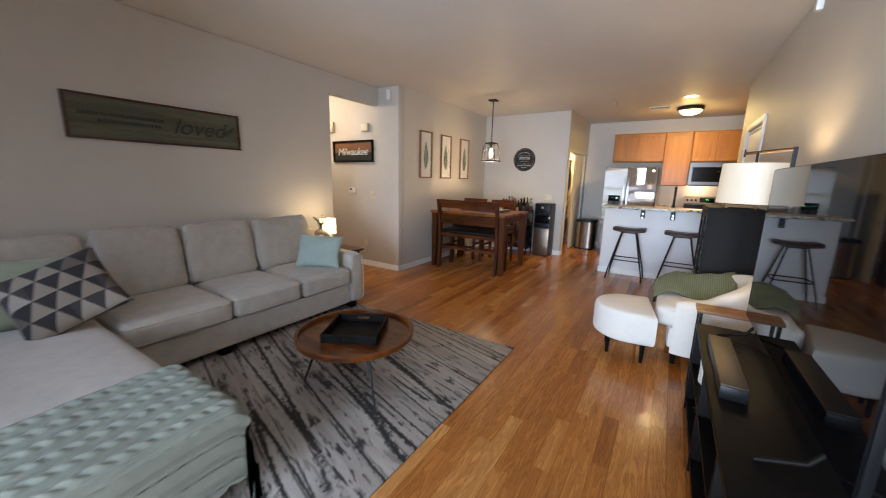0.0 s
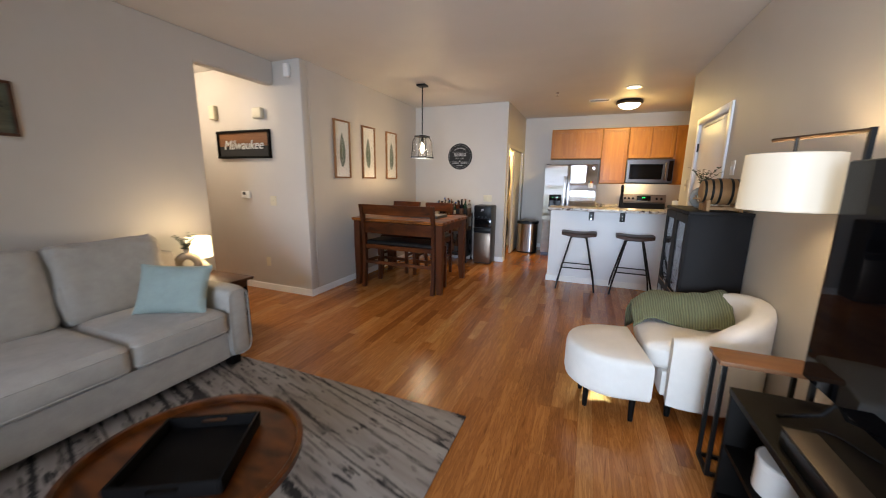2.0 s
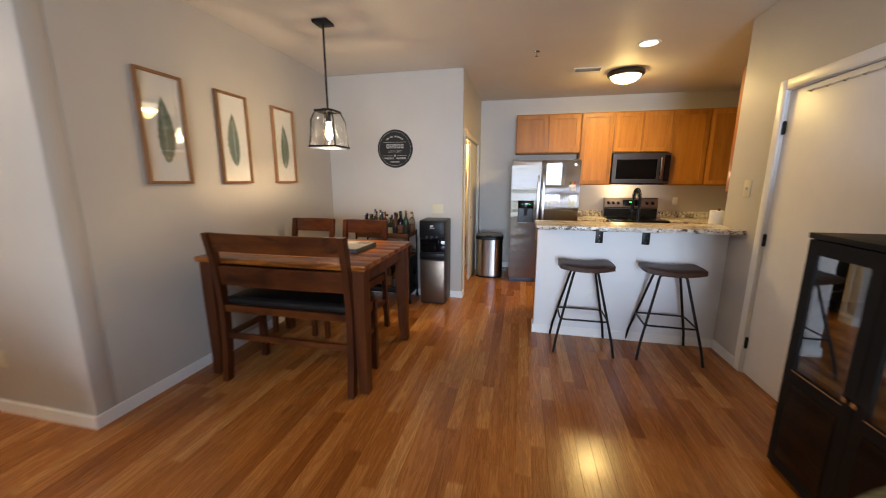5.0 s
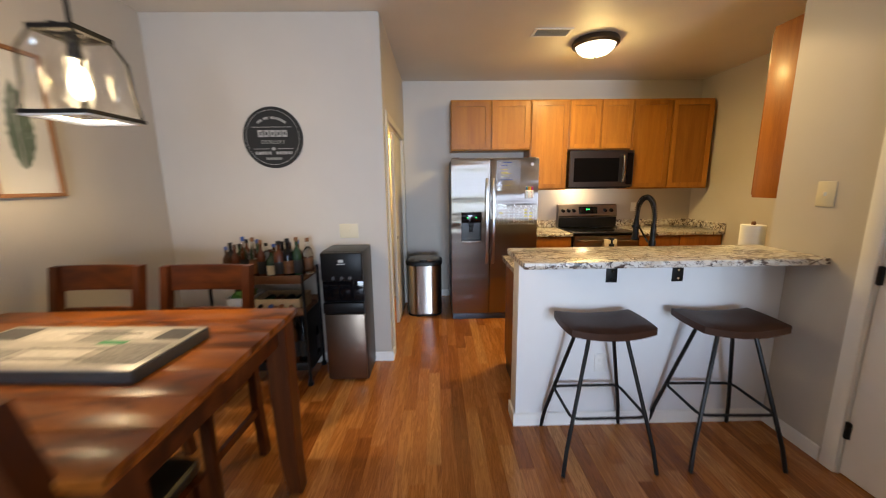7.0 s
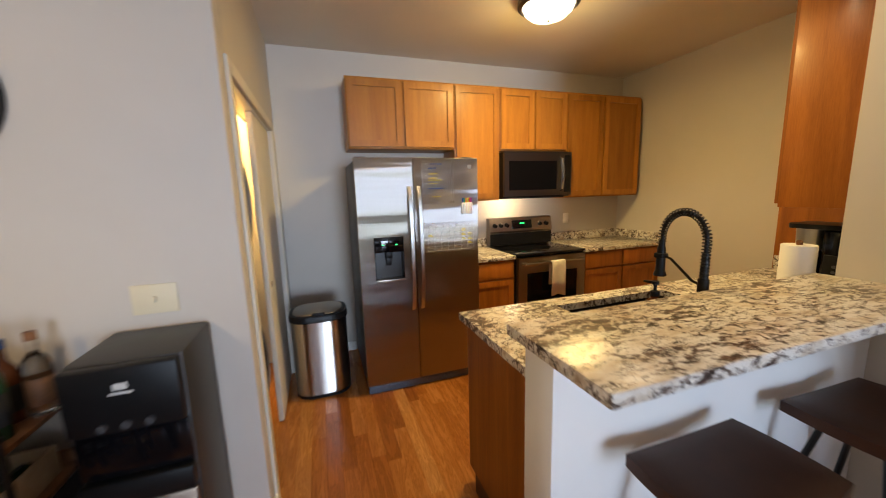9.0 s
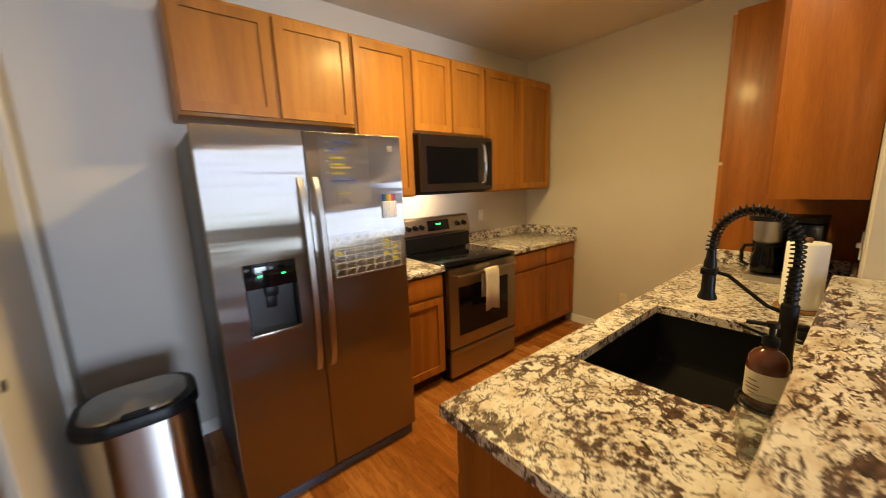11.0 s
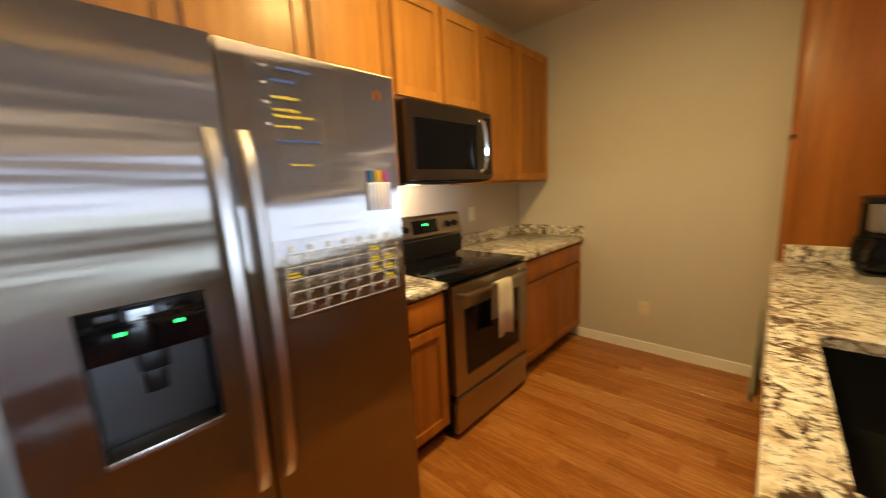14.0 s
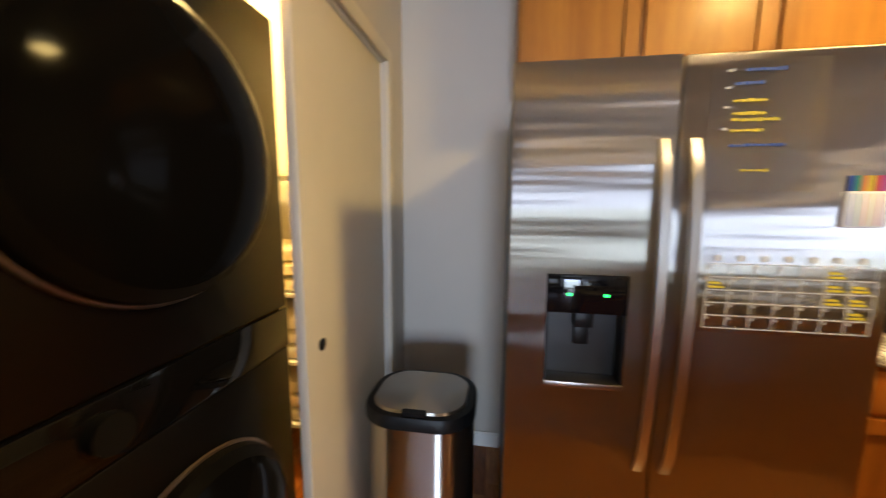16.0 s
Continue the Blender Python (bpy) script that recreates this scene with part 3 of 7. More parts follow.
def cabinet_door(parent, x0, x1, z0, z1, y, out=-1, mat=None, t=0.02):
    """A framed cabinet door with a recessed panel; out: the way it faces along y."""
    mat = mat or M_MAPLE
    ya, yb = sorted((y, y + out * t))
    w = 0.052
    bm = bmesh.new()
    ring_plate(bm, x0, x1, z0, z1, x0 + w, x1 - w, z0 + w, z1 - w, ya, yb, lambda a, b, c: (a, c, b))
    es = [e for e in bm.edges if e.is_manifold and e.calc_face_angle(0) > 0.5]
    bmesh.ops.bevel(bm, geom=es, offset=0.003, segments=2, affect="EDGES")
    d = part("door", bm, mat, parent)
    pa, pb = sorted((y + out * 0.004, y + out * (t - 0.013)))
    boxes("panel", mat, [(x0 + w - 0.004, x1 - w + 0.004, pa, pb, z0 + w - 0.004, z1 - w + 0.004)], d)
    return d


def wall_cabinet(name, label, x0, x1, z0, z1, splits, yf=8.58, yb=KY - 0.003, out=-1, mat=M_MAPLE):
    c = thing(name, label, "wall cabinet", pose((x0 + x1) / 2, (yf + yb) / 2, z0), "maple wall cabinets")
    ox, oy = (x0 + x1) / 2, (yf + yb) / 2
    ya, yz = sorted((yf, yb))
    boxes("body", mat, [(x0 - ox, x1 - ox, ya - oy, yz - oy, 0, z1 - z0)], c, bevel=0.002)
    for a, b in zip(splits, splits[1:]):
        cabinet_door(c, a + 0.012 - ox, b - 0.012 - ox, 0.018, z1 - z0 - 0.022, yf - oy + out * 0.001, out, mat)
    return c


def outlet(name, label, m, mat, holes=True, w=0.07, h=0.115):
    """A wall plate in the plane x-z of its pose, facing -y."""
    o = thing(name, label, "outlet" if holes else "switch", m)
    boxes("plate", mat, [(-w / 2, w / 2, -0.006, 0, -h / 2, h / 2)], o, bevel=0.002)
    if holes:
        for z in (-0.022, 0.022):
            boxes("socket", mat, [(-0.016, 0.016, -0.0085, -0.005, z - 0.014, z + 0.014)], o, bevel=0.0015)
    else:
        boxes("toggle", mat, [(-0.005, 0.005, -0.018, -0.005, -0.011, 0.011)], o, bevel=0.0015)
    return o


# ---- kitchen ----
wall_cabinet("wall_cabinet", "short honey maple cabinet with two doors over the fridge", -1.16, -0.225, 1.88, 2.45, (-1.16, -0.69, -0.225))
wall_cabinet("wall_cabinet", "tall honey maple cabinet with one door beside the microwave", -0.222, 0.228, 1.41, 2.45, (-0.222, 0.228))
wall_cabinet("wall_cabinet", "short honey maple cabinet with two doors over the microwave", 0.231, 0.985, 1.875, 2.45, (0.231, 0.608, 0.985))
wall_cabinet("wall_cabinet", "tall honey maple cabinet with two doors in the corner", 0.988, 1.95, 1.41, 2.45, (0.988, 1.45, 1.95))
wall_cabinet("wall_cabinet", "reddish maple cabinet hung over the coffee maker", 0.83, 1.515, 1.376, 2.45, (0.83, 1.17, 1.515), 6.665, 6.363, 1, M_REDMAPLE)


def base_cabinet(label, x0, x1, splits, yf=8.29, yb=KY - 0.003, out=-1, drawers=True, well=None):
    ox, oy = (x0 + x1) / 2, (yf + yb) / 2
    c = thing("base_cabinet", label, "base cabinet", pose(ox, oy, 0), "maple base cabinets")
    ya, yz = sorted((yf, yb))
    if well:
        for nm_, s_ in (("end_box", (x0, well[0], ya, yz, 0.10, 0.878)), ("sink_box", (well[0], well[1], ya, yz, 0.10, 0.62)), ("drawer_box", (well[1], x1, ya, yz, 0.10, 0.878)), ("apron", (well[0], well[1], yz - 0.02, yz, 0.62, 0.878))):
            boxes(nm_, M_REDMAPLE, [(s_[0] - ox, s_[1] - ox, s_[2] - oy, s_[3] - oy, s_[4], s_[5])], c)
    else:
        boxes("body", M_REDMAPLE, [(x0 - ox, x1 - ox, ya - oy, yz - oy, 0.10, 0.878)], c, bevel=0.002)
    ka, kz = sorted((yf - out * 0.07, yb))
    boxes("toe_kick", M_WALNUT, [(x0 - ox, x1 - ox, ka - oy, kz - oy, 0.0, 0.10)], c)
    for a, b in zip(splits, splits[1:]):
        if drawers:
            y = yf - oy + out * 0.001
            boxes("drawer_front", M_REDMAPLE, [(a + 0.012 - ox, b - 0.012 - ox, *sorted((y, y + out * 0.02)), 0.715, 0.862)], c, bevel=0.004)
        cabinet_door(c, a + 0.012 - ox, b - 0.012 - ox, 0.118, 0.695 if drawers else 0.862, yf - oy + out * 0.001, out, M_REDMAPLE)
    return c


base_cabinet("narrow reddish maple base cabinet between fridge and range", -0.255, 0.222, (-0.255, 0.222))
base_cabinet("reddish maple base cabinet with two doors in the corner", 1.0, KX - 0.005, (1.0, 1.49, KX - 0.005))
c = base_cabinet("maple sink cabinet run behind the half wall", -0.79, 1.51, (-0.79, 0.0, 0.38, 0.93, 1.51), 7.0, 6.363, 1, True, (-0.36, 0.46))

# tall pantry cabinet at the end of the counter
p = thing("pantry_cabinet", "tall reddish maple pantry cabinet at the counter's end", "pantry cabinet", pose(1.755, 6.68, 0))
boxes("body", M_REDMAPLE, [(-0.235, 0.24, -0.317, 0.32, 0.10, 2.45)], p, bevel=0.003)
boxes("toe_kick", M_WALNUT, [(-0.235, 0.24, -0.317, 0.26, 0, 0.10)], p)
cabinet_door(p, -0.225, 0.23, 0.12, 1.55, 0.321, 1, M_REDMAPLE)
cabinet_door(p, -0.225, 0.23, 1.57, 2.43, 0.321, 1, M_REDMAPLE)

# counters
bm = bmesh.new()
ring_plate(bm, -0.818, 1.516, 6.364, 7.042, -0.325, 0.39, 6.525, 6.935, 0.880, 0.915, lambda a, b, c: (a, b, c))
es = [e for e in bm.edges if e.calc_face_angle(0) > 0.5]
bmesh.ops.bevel(bm, geom=es, offset=0.006, segments=2, affect="EDGES")
tagged(part("sink_counter", bm, M_GRANITE), "cream and brown granite counter with a sink cut-out", "countertop")
for nm, lab, spans in (
        ("bar_counter", "raised granite breakfast bar on the half wall", [(-0.90, EX - 0.003, 5.99, 6.425, 1.052, 1.09)]),
        ("range_counter", "granite counter piece beside the fridge", [(-0.262, 0.226, 8.25, KY - 0.003, 0.880, 0.915)]),
        ("corner_counter", "granite counter in the kitchen corner", [(0.997, KX - 0.003, 8.25, KY - 0.003, 0.880, 0.915)])):
    tagged(boxes(nm, M_BARGRANITE if nm == "bar_counter" else M_GRANITE, spans, bevel=0.007), lab, "countertop")
for lab, s in (("granite splash between counter and bar", (-0.80, EX, 6.364, 6.385, 0.917, 1.050)),
               ("granite splash behind the narrow counter", (-0.25, 0.226, KY - 0.022, KY - 0.002, 0.917, 1.01)),
               ("granite splash in the kitchen corner", (0.997, KX - 0.025, KY - 0.022, KY - 0.002, 0.917, 1.01)),
               ("granite splash on the end wall", (KX - 0.022, KX - 0.002, 8.25, KY - 0.024, 0.917, 1.01)),
               ("granite splash against the pantry cabinet", (1.495, 1.515, 6.39, 7.0, 0.917, 1.01)),
               ("granite splash behind the coffee maker", (EX + 0.124, 1.494, 6.364, 6.384, 0.917, 1.01))):
    tagged(boxes("backsplash", M_GRANITE, [s], bevel=0.003), lab, "backsplash", "granite splashes")

# sink
sk = thing("kitchen_sink", "black composite undermount sink with a steel drain", "sink", pose(0.0325, 6.73, 0.64))
bm = bmesh.new()
o = lambda e, z, r: [(x, y, z) for x, y in round_rect(-0.3575 - e, 0.3575 + e, -0.205 - e, 0.205 + e, r, 4)]
loft(bm, [o(0.012, 0.0, 0.03), o(0.012, 0.239, 0.03), o(-0.004, 0.239, 0.022), o(-0.008, 0.05, 0.022), o(-0.02, 0.026, 0.02), o(-0.05, 0.021, 0.02)])
part("basin", bm, M_SINK, sk)
bm = bmesh.new()
lathe(bm, [(0.040, 0.0225), (0.056, 0.0225), (0.058, 0.027), (0.052, 0.029), (0.042, 0.026), (0.040, 0.0225)], 28, (0.05, -0.10, 0), caps=False)
dr = part("drain", bm, M_CHROME, sk)
bm = bmesh.new()
lathe(bm, [(0.0395, 0.0215), (0.0395, 0.0225), (0.0, 0.0225)], 24, (0.05, -0.10, 0), caps=False)
part("strainer", bm, M_BLACKMETAL, dr)

# spring faucet
fc = thing("spring_faucet", "matte black pull-down faucet with a coiled spring", "faucet", pose(0.05, 6.475, 0.915))
bm = bmesh.new()
lathe(bm, [(0.032, 0), (0.032, 0.008), (0.024, 0.016), (0.021, 0.05), (0.021, 0.20), (0.016, 0.205), (0.013, 0.31)], 18)
part("body", bm, M_BLACKMETAL, fc)
arch = [Vector((0, 0.10 - 0.10 * math.cos(a), 0.36 + 0.115 * math.sin(a))) for a in [math.pi * k / 24 for k in range(25)]]
path = [Vector((0, 0, 0.21 + 0.15 * k / 6)) for k in range(6)] + arch + [Vector((0, 0.2, 0.33))]
bm = bmesh.new()
tube(bm, path, 0.008, 10)
part("hose", bm, M_BLACKPLASTIC, fc)
bm = bmesh.new()
dense = []
for a, b in zip(path, path[1:]):
    for k in range(6):
        dense.append(a.lerp(b, k / 6))
tot, coil = 0.0, []
for i, q in enumerate(dense):
    t = (dense[min(i + 1, len(dense) - 1)] - dense[max(i - 1, 0)]).normalized()
    s = Vector((1, 0, 0))
    u = t.cross(s)
    tot += (q - dense[i - 1]).length if i else 0
    a = tot / 0.0138 * math.tau
    coil.append((q, s, u, a))
fine = []
for (q0, s0, u0, a0), (q1, s1, u1, a1) in zip(coil, coil[1:]):
    for k in range(6):
        f = k / 6
        q, a, u = q0.lerp(q1, f), a0 + (a1 - a0) * f, u0.lerp(u1, f)
        fine.append(q + (s0 * math.cos(a) + u * math.sin(a)) * 0.0156)
tube(bm, fine, 0.0029, 5)
part("spring", bm, M_BLACKMETAL, fc)
bm = bmesh.new()
lathe(bm, [(0.026, 0.175), (0.028, 0.18), (0.02, 0.20), (0.018, 0.30), (0.014, 0.315), (0.012, 0.345)], 18, (0, 0.2, 0))
part("spray_head", bm, M_BLACKPLASTIC, fc)
bm = bmesh.new()
tube(bm, [(0, 0.0, 0.17), (0, 0.05, 0.185), (0, 0.15, 0.262), (0, 0.19, 0.27)], 0.006, 8)
cuboid(bm, -0.021, 0.021, 0.178, 0.222, 0.258, 0.282, 0.005)
part("docking_arm", bm, M_BLACKMETAL, fc)
bm = bmesh.new()
rod(bm, (0.0, 0.018, 0.085), (0.012, 0.11, 0.105), 0.0055, 0.004)
rod(bm, (0.0, 0.0, 0.085), (0.0, 0.026, 0.085), 0.015)
part("lever", bm, M_BLACKMETAL, fc)
bm = bmesh.new()
lathe(bm, [(0.02, 0), (0.02, 0.01), (0.014, 0.015), (0.014, 0.04), (0.018, 0.045), (0.018, 0.06), (0.01, 0.065)], 16)
so = part("sink_button", bm, M_BLACKPLASTIC)
so.matrix_world = pose(0.318, 6.458, 0.915)
tagged(so, "small black soap pump knob beside the sink", "soap pump")

# soap bottle on its dish, drinking glass
bm = bmesh.new()
lathe(bm, [(0.0, 0.0), (0.05, 0.0), (0.056, 0.004), (0.056, 0.012), (0.051, 0.012), (0.048, 0.007), (0.0, 0.007)], 28, caps=False)
ob = part("soap_dish", bm, M_BLACKPLASTIC)
ob.matrix_world = pose(-0.212, 6.478, 0.9155)
tagged(ob, "round black dish under the soap bottle", "soap dish")
b = thing("soap_bottle", "amber soap bottle with a cream label and pump", "soap bottle", pose(-0.212, 6.478, 0.9228))
bm = bmesh.new()
lathe(bm, [(0.037, 0), (0.041, 0.006), (0.041, 0.105), (0.038, 0.122), (0.028, 0.137), (0.015, 0.146), (0.015, 0.157)], 28)
part("bottle", bm, M_AMBER, b)
bm = bmesh.new()
lathe(bm, [(0.0414, 0.02), (0.0414, 0.09)], 28, caps=False)
lb = part("paper_label", bm, M_CREAM, b)
for z, w_ in ((0.068, 0.5), (0.055, 0.8), (0.045, 0.7), (0.035, 0.4)):
    bm = bmesh.new()
    ang = [radians(150) - w_ / 2 + w_ * k / 6 for k in range(7)]
    tube(bm, [(0.0416 * math.cos(a), 0.0416 * math.sin(a), z) for a in ang], 0.0012, 4)
    part("print_line", bm, M_WALNUT, lb)
bm = bmesh.new()
lathe(bm, [(0.017, 0.155), (0.017, 0.174), (0.006, 0.178), (0.006, 0.200), (0.013, 0.202), (0.013, 0.214)], 16)
rod(bm, (0, 0, 0.208), (0, 0.05, 0.203), 0.0055)
part("pump", bm, M_BLACKPLASTIC, b)
bm = bmesh.new()
lathe(bm, [(0.0, 0.0), (0.030, 0), (0.034, 0.004), (0.042, 0.112), (0.0402, 0.112), (0.0322, 0.010), (0.0, 0.009)], 28, caps=False)
g = part("drinking_glass", bm, clear_glass("pale_glass", (0.86, 0.89, 0.86)))
g.matrix_world = pose(-0.435, 6.455, 0.9155)
tagged(g, "small empty drinking glass on the granite", "glass")

# paper towel
b = thing("paper_towel_holder", "white paper towel roll on a pale wooden stand", "paper towel", pose(0.728, 6.505, 0.9155))
bm = bmesh.new()
lathe(bm, [(0.082, 0), (0.084, 0.006), (0.082, 0.015), (0.0, 0.015)], 28, caps=False)
part("base", bm, M_OAKLIGHT, b)
bm = bmesh.new()
lathe(bm, [(0.02, 0.017), (0.064, 0.017), (0.066, 0.025), (0.066, 0.285), (0.064, 0.29), (0.02, 0.29)], 32)
part("paper_roll", bm, M_PAPER, b)
bm = bmesh.new()
lathe(bm, [(0.012, 0.29), (0.013, 0.305), (0.008, 0.312)], 16)
part("finial", bm, M_RUSTIC, b)

# coffee maker: jug and filter beside a tank with the controls, all facing along the counter
b = thing("coffee_maker", "black and steel drip coffee maker with a glass jug", "coffee maker", pose(1.255, 6.63, 0.9155))
bm = bmesh.new()
loft(bm, [[(x, y, z) for x, y in round_rect(-0.115, 0.115, -0.145, 0.145, 0.03)] for z in (0.0, 0.032)])
part("base", bm, M_STEEL, b, "brushed steel base")
bm = bmesh.new()
lathe(bm, [(0.062, 0.033), (0.064, 0.036), (0.0, 0.037)], 28, (-0.02, 0.065, 0), caps=False)
part("hot_plate", bm, M_BLACKPLASTIC, b)
boxes("tank", dark_glass("smoked_plastic", 0.12, 0.3), [(-0.09, 0.115, -0.145, -0.012, 0.034, 0.325)], b, bevel=0.012)
boxes("rear_column", M_BLACKPLASTIC, [(0.055, 0.115, -0.010, 0.145, 0.034, 0.325)], b, bevel=0.008)
cp = boxes("control_panel", M_BLACKPLASTIC, [(-0.104, -0.0905, -0.125, -0.03, 0.04, 0.19)], b, bevel=0.004)
boxes("panel_trim", M_STEEL, [(-0.107, -0.091, -0.138, -0.1265, 0.036, 0.195)], cp, bevel=0.002)
for z in (0.07, 0.10, 0.13):
    bm = bmesh.new()
    rod(bm, (-0.1035, -0.078, z), (-0.108, -0.078, z), 0.008, seg=14)
    part("button", bm, M_GREYSIDE, cp)
bm = bmesh.new()
loft(bm, [[(x, y, z) for x, y in round_rect(-0.115, 0.12, -0.15, 0.15, 0.05)] for z in (0.326, 0.345, 0.352)])
part("lid", bm, M_BLACKPLASTIC, b)
bm = bmesh.new()
lathe(bm, [(0.055, 0.205), (0.064, 0.215), (0.068, 0.325)], 28, (-0.02, 0.065, 0))
part("filter_basket", bm, M_STEEL, b, "brushed steel filter housing")
bm = bmesh.new()
lathe(bm, [(0.056, 0.038), (0.066, 0.05), (0.068, 0.11), (0.052, 0.175), (0.054, 0.185)], 28, (-0.02, 0.065, 0))
jg = part("jug", bm, M_DARKGLASS, b)
bm = bmesh.new()
lathe(bm, [(0.056, 0.184), (0.057, 0.198), (0.04, 0.203), (0.0, 0.204)], 28, (-0.02, 0.065, 0), caps=False)
part("jug_lid", bm, M_BLACKPLASTIC, jg)
bm = bmesh.new()
tube(bm, [(-0.035, 0.118, 0.185), (-0.05, 0.158, 0.182), (-0.054, 0.168, 0.15), (-0.052, 0.165, 0.09), (-0.04, 0.135, 0.07)], 0.010, 8)
part("jug_handle", bm, M_BLACKPLASTIC, jg)

# fridge
f = thing("refrigerator", "side-by-side stainless steel fridge with ice dispenser", "refrigerator", pose(-1.185, 7.99, 0))
boxes("body", M_GREYSIDE, [(0.004, 0.911, 0.075, 0.83, 0.03, 1.742)], f, bevel=0.006)
bm = bmesh.new()
ring_plate(bm, 0.0, 0.403, 0.075, 1.752, 0.104, 0.318, 0.885, 1.195, 0.0, 0.066, lambda a, b, c: (a, c, b))
es = [e for e in bm.edges if e.calc_face_angle(0) > 0.5]
bmesh.ops.bevel(bm, geom=es, offset=0.007, segments=3, affect="EDGES")
ld = part("freezer_door", bm, M_SHEET, f)
bm = bmesh.new()
cuboid(bm, 0.41, 0.915, 0.0, 0.066, 0.075, 1.752, 0.007, 3)
rd = part("fridge_door", bm, M_SHEET, f)
for x, dr in ((0.372, ld), (0.442, rd)):
    bm = bmesh.new()
    rings = []
    for k in range(17):
        t = k / 16
        y, z = -0.004 - 0.052 * math.sin(math.pi * t) ** 0.45, 0.635 + 0.915 * t
        rings.append([(x - 0.015, y - 0.002, z), (x - 0.011, y - 0.006, z), (x + 0.011, y - 0.006, z), (x + 0.015, y - 0.002, z), (x + 0.013, y + 0.007, z), (x - 0.013, y + 0.007, z)])
    loft(bm, rings)
    part("handle", bm, M_STEEL, dr)
boxes("dispenser_panel", M_DARKGLASS, [(0.104, 0.318, -0.003, 0.012, 1.085, 1.195)], ld, "black glossy control panel", 0.004)
dp = boxes("dispenser_recess", plain("dark_grey_moulding", (0.016, 0.016, 0.0165), 0.4), [(0.104, 0.318, 0.055, 0.062, 0.885, 1.085)], ld, "grey moulded dispenser recess")
for x in (0.104, 0.31):
    boxes("recess_side", M_BLACKPLASTIC, [(x, x + 0.008, 0.0, 0.0545, 0.885, 1.085)], dp)
boxes("dispenser_spout", M_BLACKPLASTIC, [(0.185, 0.237, 0.012, 0.05, 1.04, 1.084), (0.19, 0.232, 0.04, 0.055, 0.98, 1.04)], dp, bevel=0.004)
boxes("drip_tray", M_STEELX, [(0.106, 0.316, -0.008, 0.055, 0.868, 0.886)], ld, bevel=0.004)
for x in (0.165, 0.262):
    boxes("indicator", M_GREENLED, [(x - 0.0065, x + 0.0065, -0.0045, -0.003, 1.1355, 1.1425)], ld, "lit green indicator")
boxes("base_grille", plain("blue_grey_plastic", (0.10, 0.12, 0.16), 0.4), [(0.01, 0.905, 0.03, 0.07, 0.0, 0.068)] + [(0.03 + i * 0.145, 0.15 + i * 0.145, 0.024, 0.03, 0.022, 0.048) for i in range(6)], f, bevel=0.002)
for x in (0.01, 0.825):
    boxes("hinge_cover", M_GREYSIDE, [(x, x + 0.08, 0.08, 0.16, 1.7525, 1.765)], f, bevel=0.005)
boxes("badge", M_CHROME, [(0.83, 0.862, -0.002, 0.0, 1.672, 1.70)], rd, "small square maker's badge")

# clear boards and pens on the fridge
cal = thing("acrylic_calendar", "clear acrylic month planner with white grid lines", "calendar", pose(-0.715, 7.99, 1.055))
bd = boxes("board", M_PANE, [(0.0, 0.43, -0.006, -0.003, 0, 0.225)], cal)
bd.visible_shadow = False
bm = bmesh.new()
for i in range(8):
    cuboid(bm, 0.03 + i * 0.053, 0.0325 + i * 0.053, -0.0078, -0.0065, 0.012, 0.182)
for j in range(6):
    cuboid(bm, 0.03, 0.4035, -0.0078, -0.0065, 0.012 + j * 0.0338, 0.0145 + j * 0.0338)
part("grid", bm, M_CHALK, cal, smooth=0)["kind"] = "stuff"
bm = bmesh.new()
for i in range(7):
    cuboid(bm, 0.045 + i * 0.053, 0.06 + i * 0.053, -0.0078, -0.0065, 0.19, 0.205)
for i in range(35):
    a, c_ = i % 7, i // 7
    cuboid(bm, 0.037 + a * 0.053, 0.042 + a * 0.053, -0.0078, -0.0065, 0.036 + c_ * 0.0338, 0.043 + c_ * 0.0338)
part("figures", bm, M_CHALK, cal, "illegible white day marks", smooth=0)["kind"] = "stuff"
for a, c_ in ((0, 3), (5, 4), (5, 3), (6, 3), (6, 2), (6, 1), (5, 2)):
    x, z = 0.036 + a * 0.053, 0.018 + c_ * 0.0338
    boxes("note", M_YELLOW, [(x, x + 0.036, -0.0078, -0.0065, z, z + 0.006), (x, x + 0.028, -0.0078, -0.0065, z + 0.010, z + 0.016)], cal, "illegible yellow note")
memo = thing("memo_sheet", "clear memo sheet with blue and yellow handwriting", "memo board", pose(-0.715, 7.99, 1.42))
bd = boxes("sheet", M_PANE, [(0.0, 0.25, -0.005, -0.003, 0, 0.31)], memo)
bd.visible_shadow = False
for nm, mt, rows_ in (("blue_writing", M_BLUE, ((0.07, 0.155, 0.285), (0.05, 0.11, 0.255), (0.05, 0.17, 0.11))), ("yellow_writing", M_YELLOW, ((0.05, 0.12, 0.215), (0.05, 0.12, 0.185), (0.05, 0.155, 0.17), (0.05, 0.12, 0.145), (0.08, 0.14, 0.05))),
                      ("white_writing", M_CHALK, ((0.03, 0.045, 0.285), (0.03, 0.045, 0.245), (0.03, 0.045, 0.2), (0.03, 0.04, 0.15)))):
    bm = bmesh.new()
    for a, b_, z in rows_:
        x = a
        while x < b_:
            w = random.uniform(0.006, 0.016)
            cuboid(bm, x, min(b_, x + w), -0.0066, -0.0055, z - random.uniform(0.001, 0.003), z + random.uniform(0.003, 0.006))
            x += w + 0.004
    part(nm, bm, mt, memo, smooth=0)["kind"] = "stuff"
pens = thing("marker_holder", "white holder with six colourful markers on the fridge", "marker holder", pose(-0.41, 7.99, 1.335))
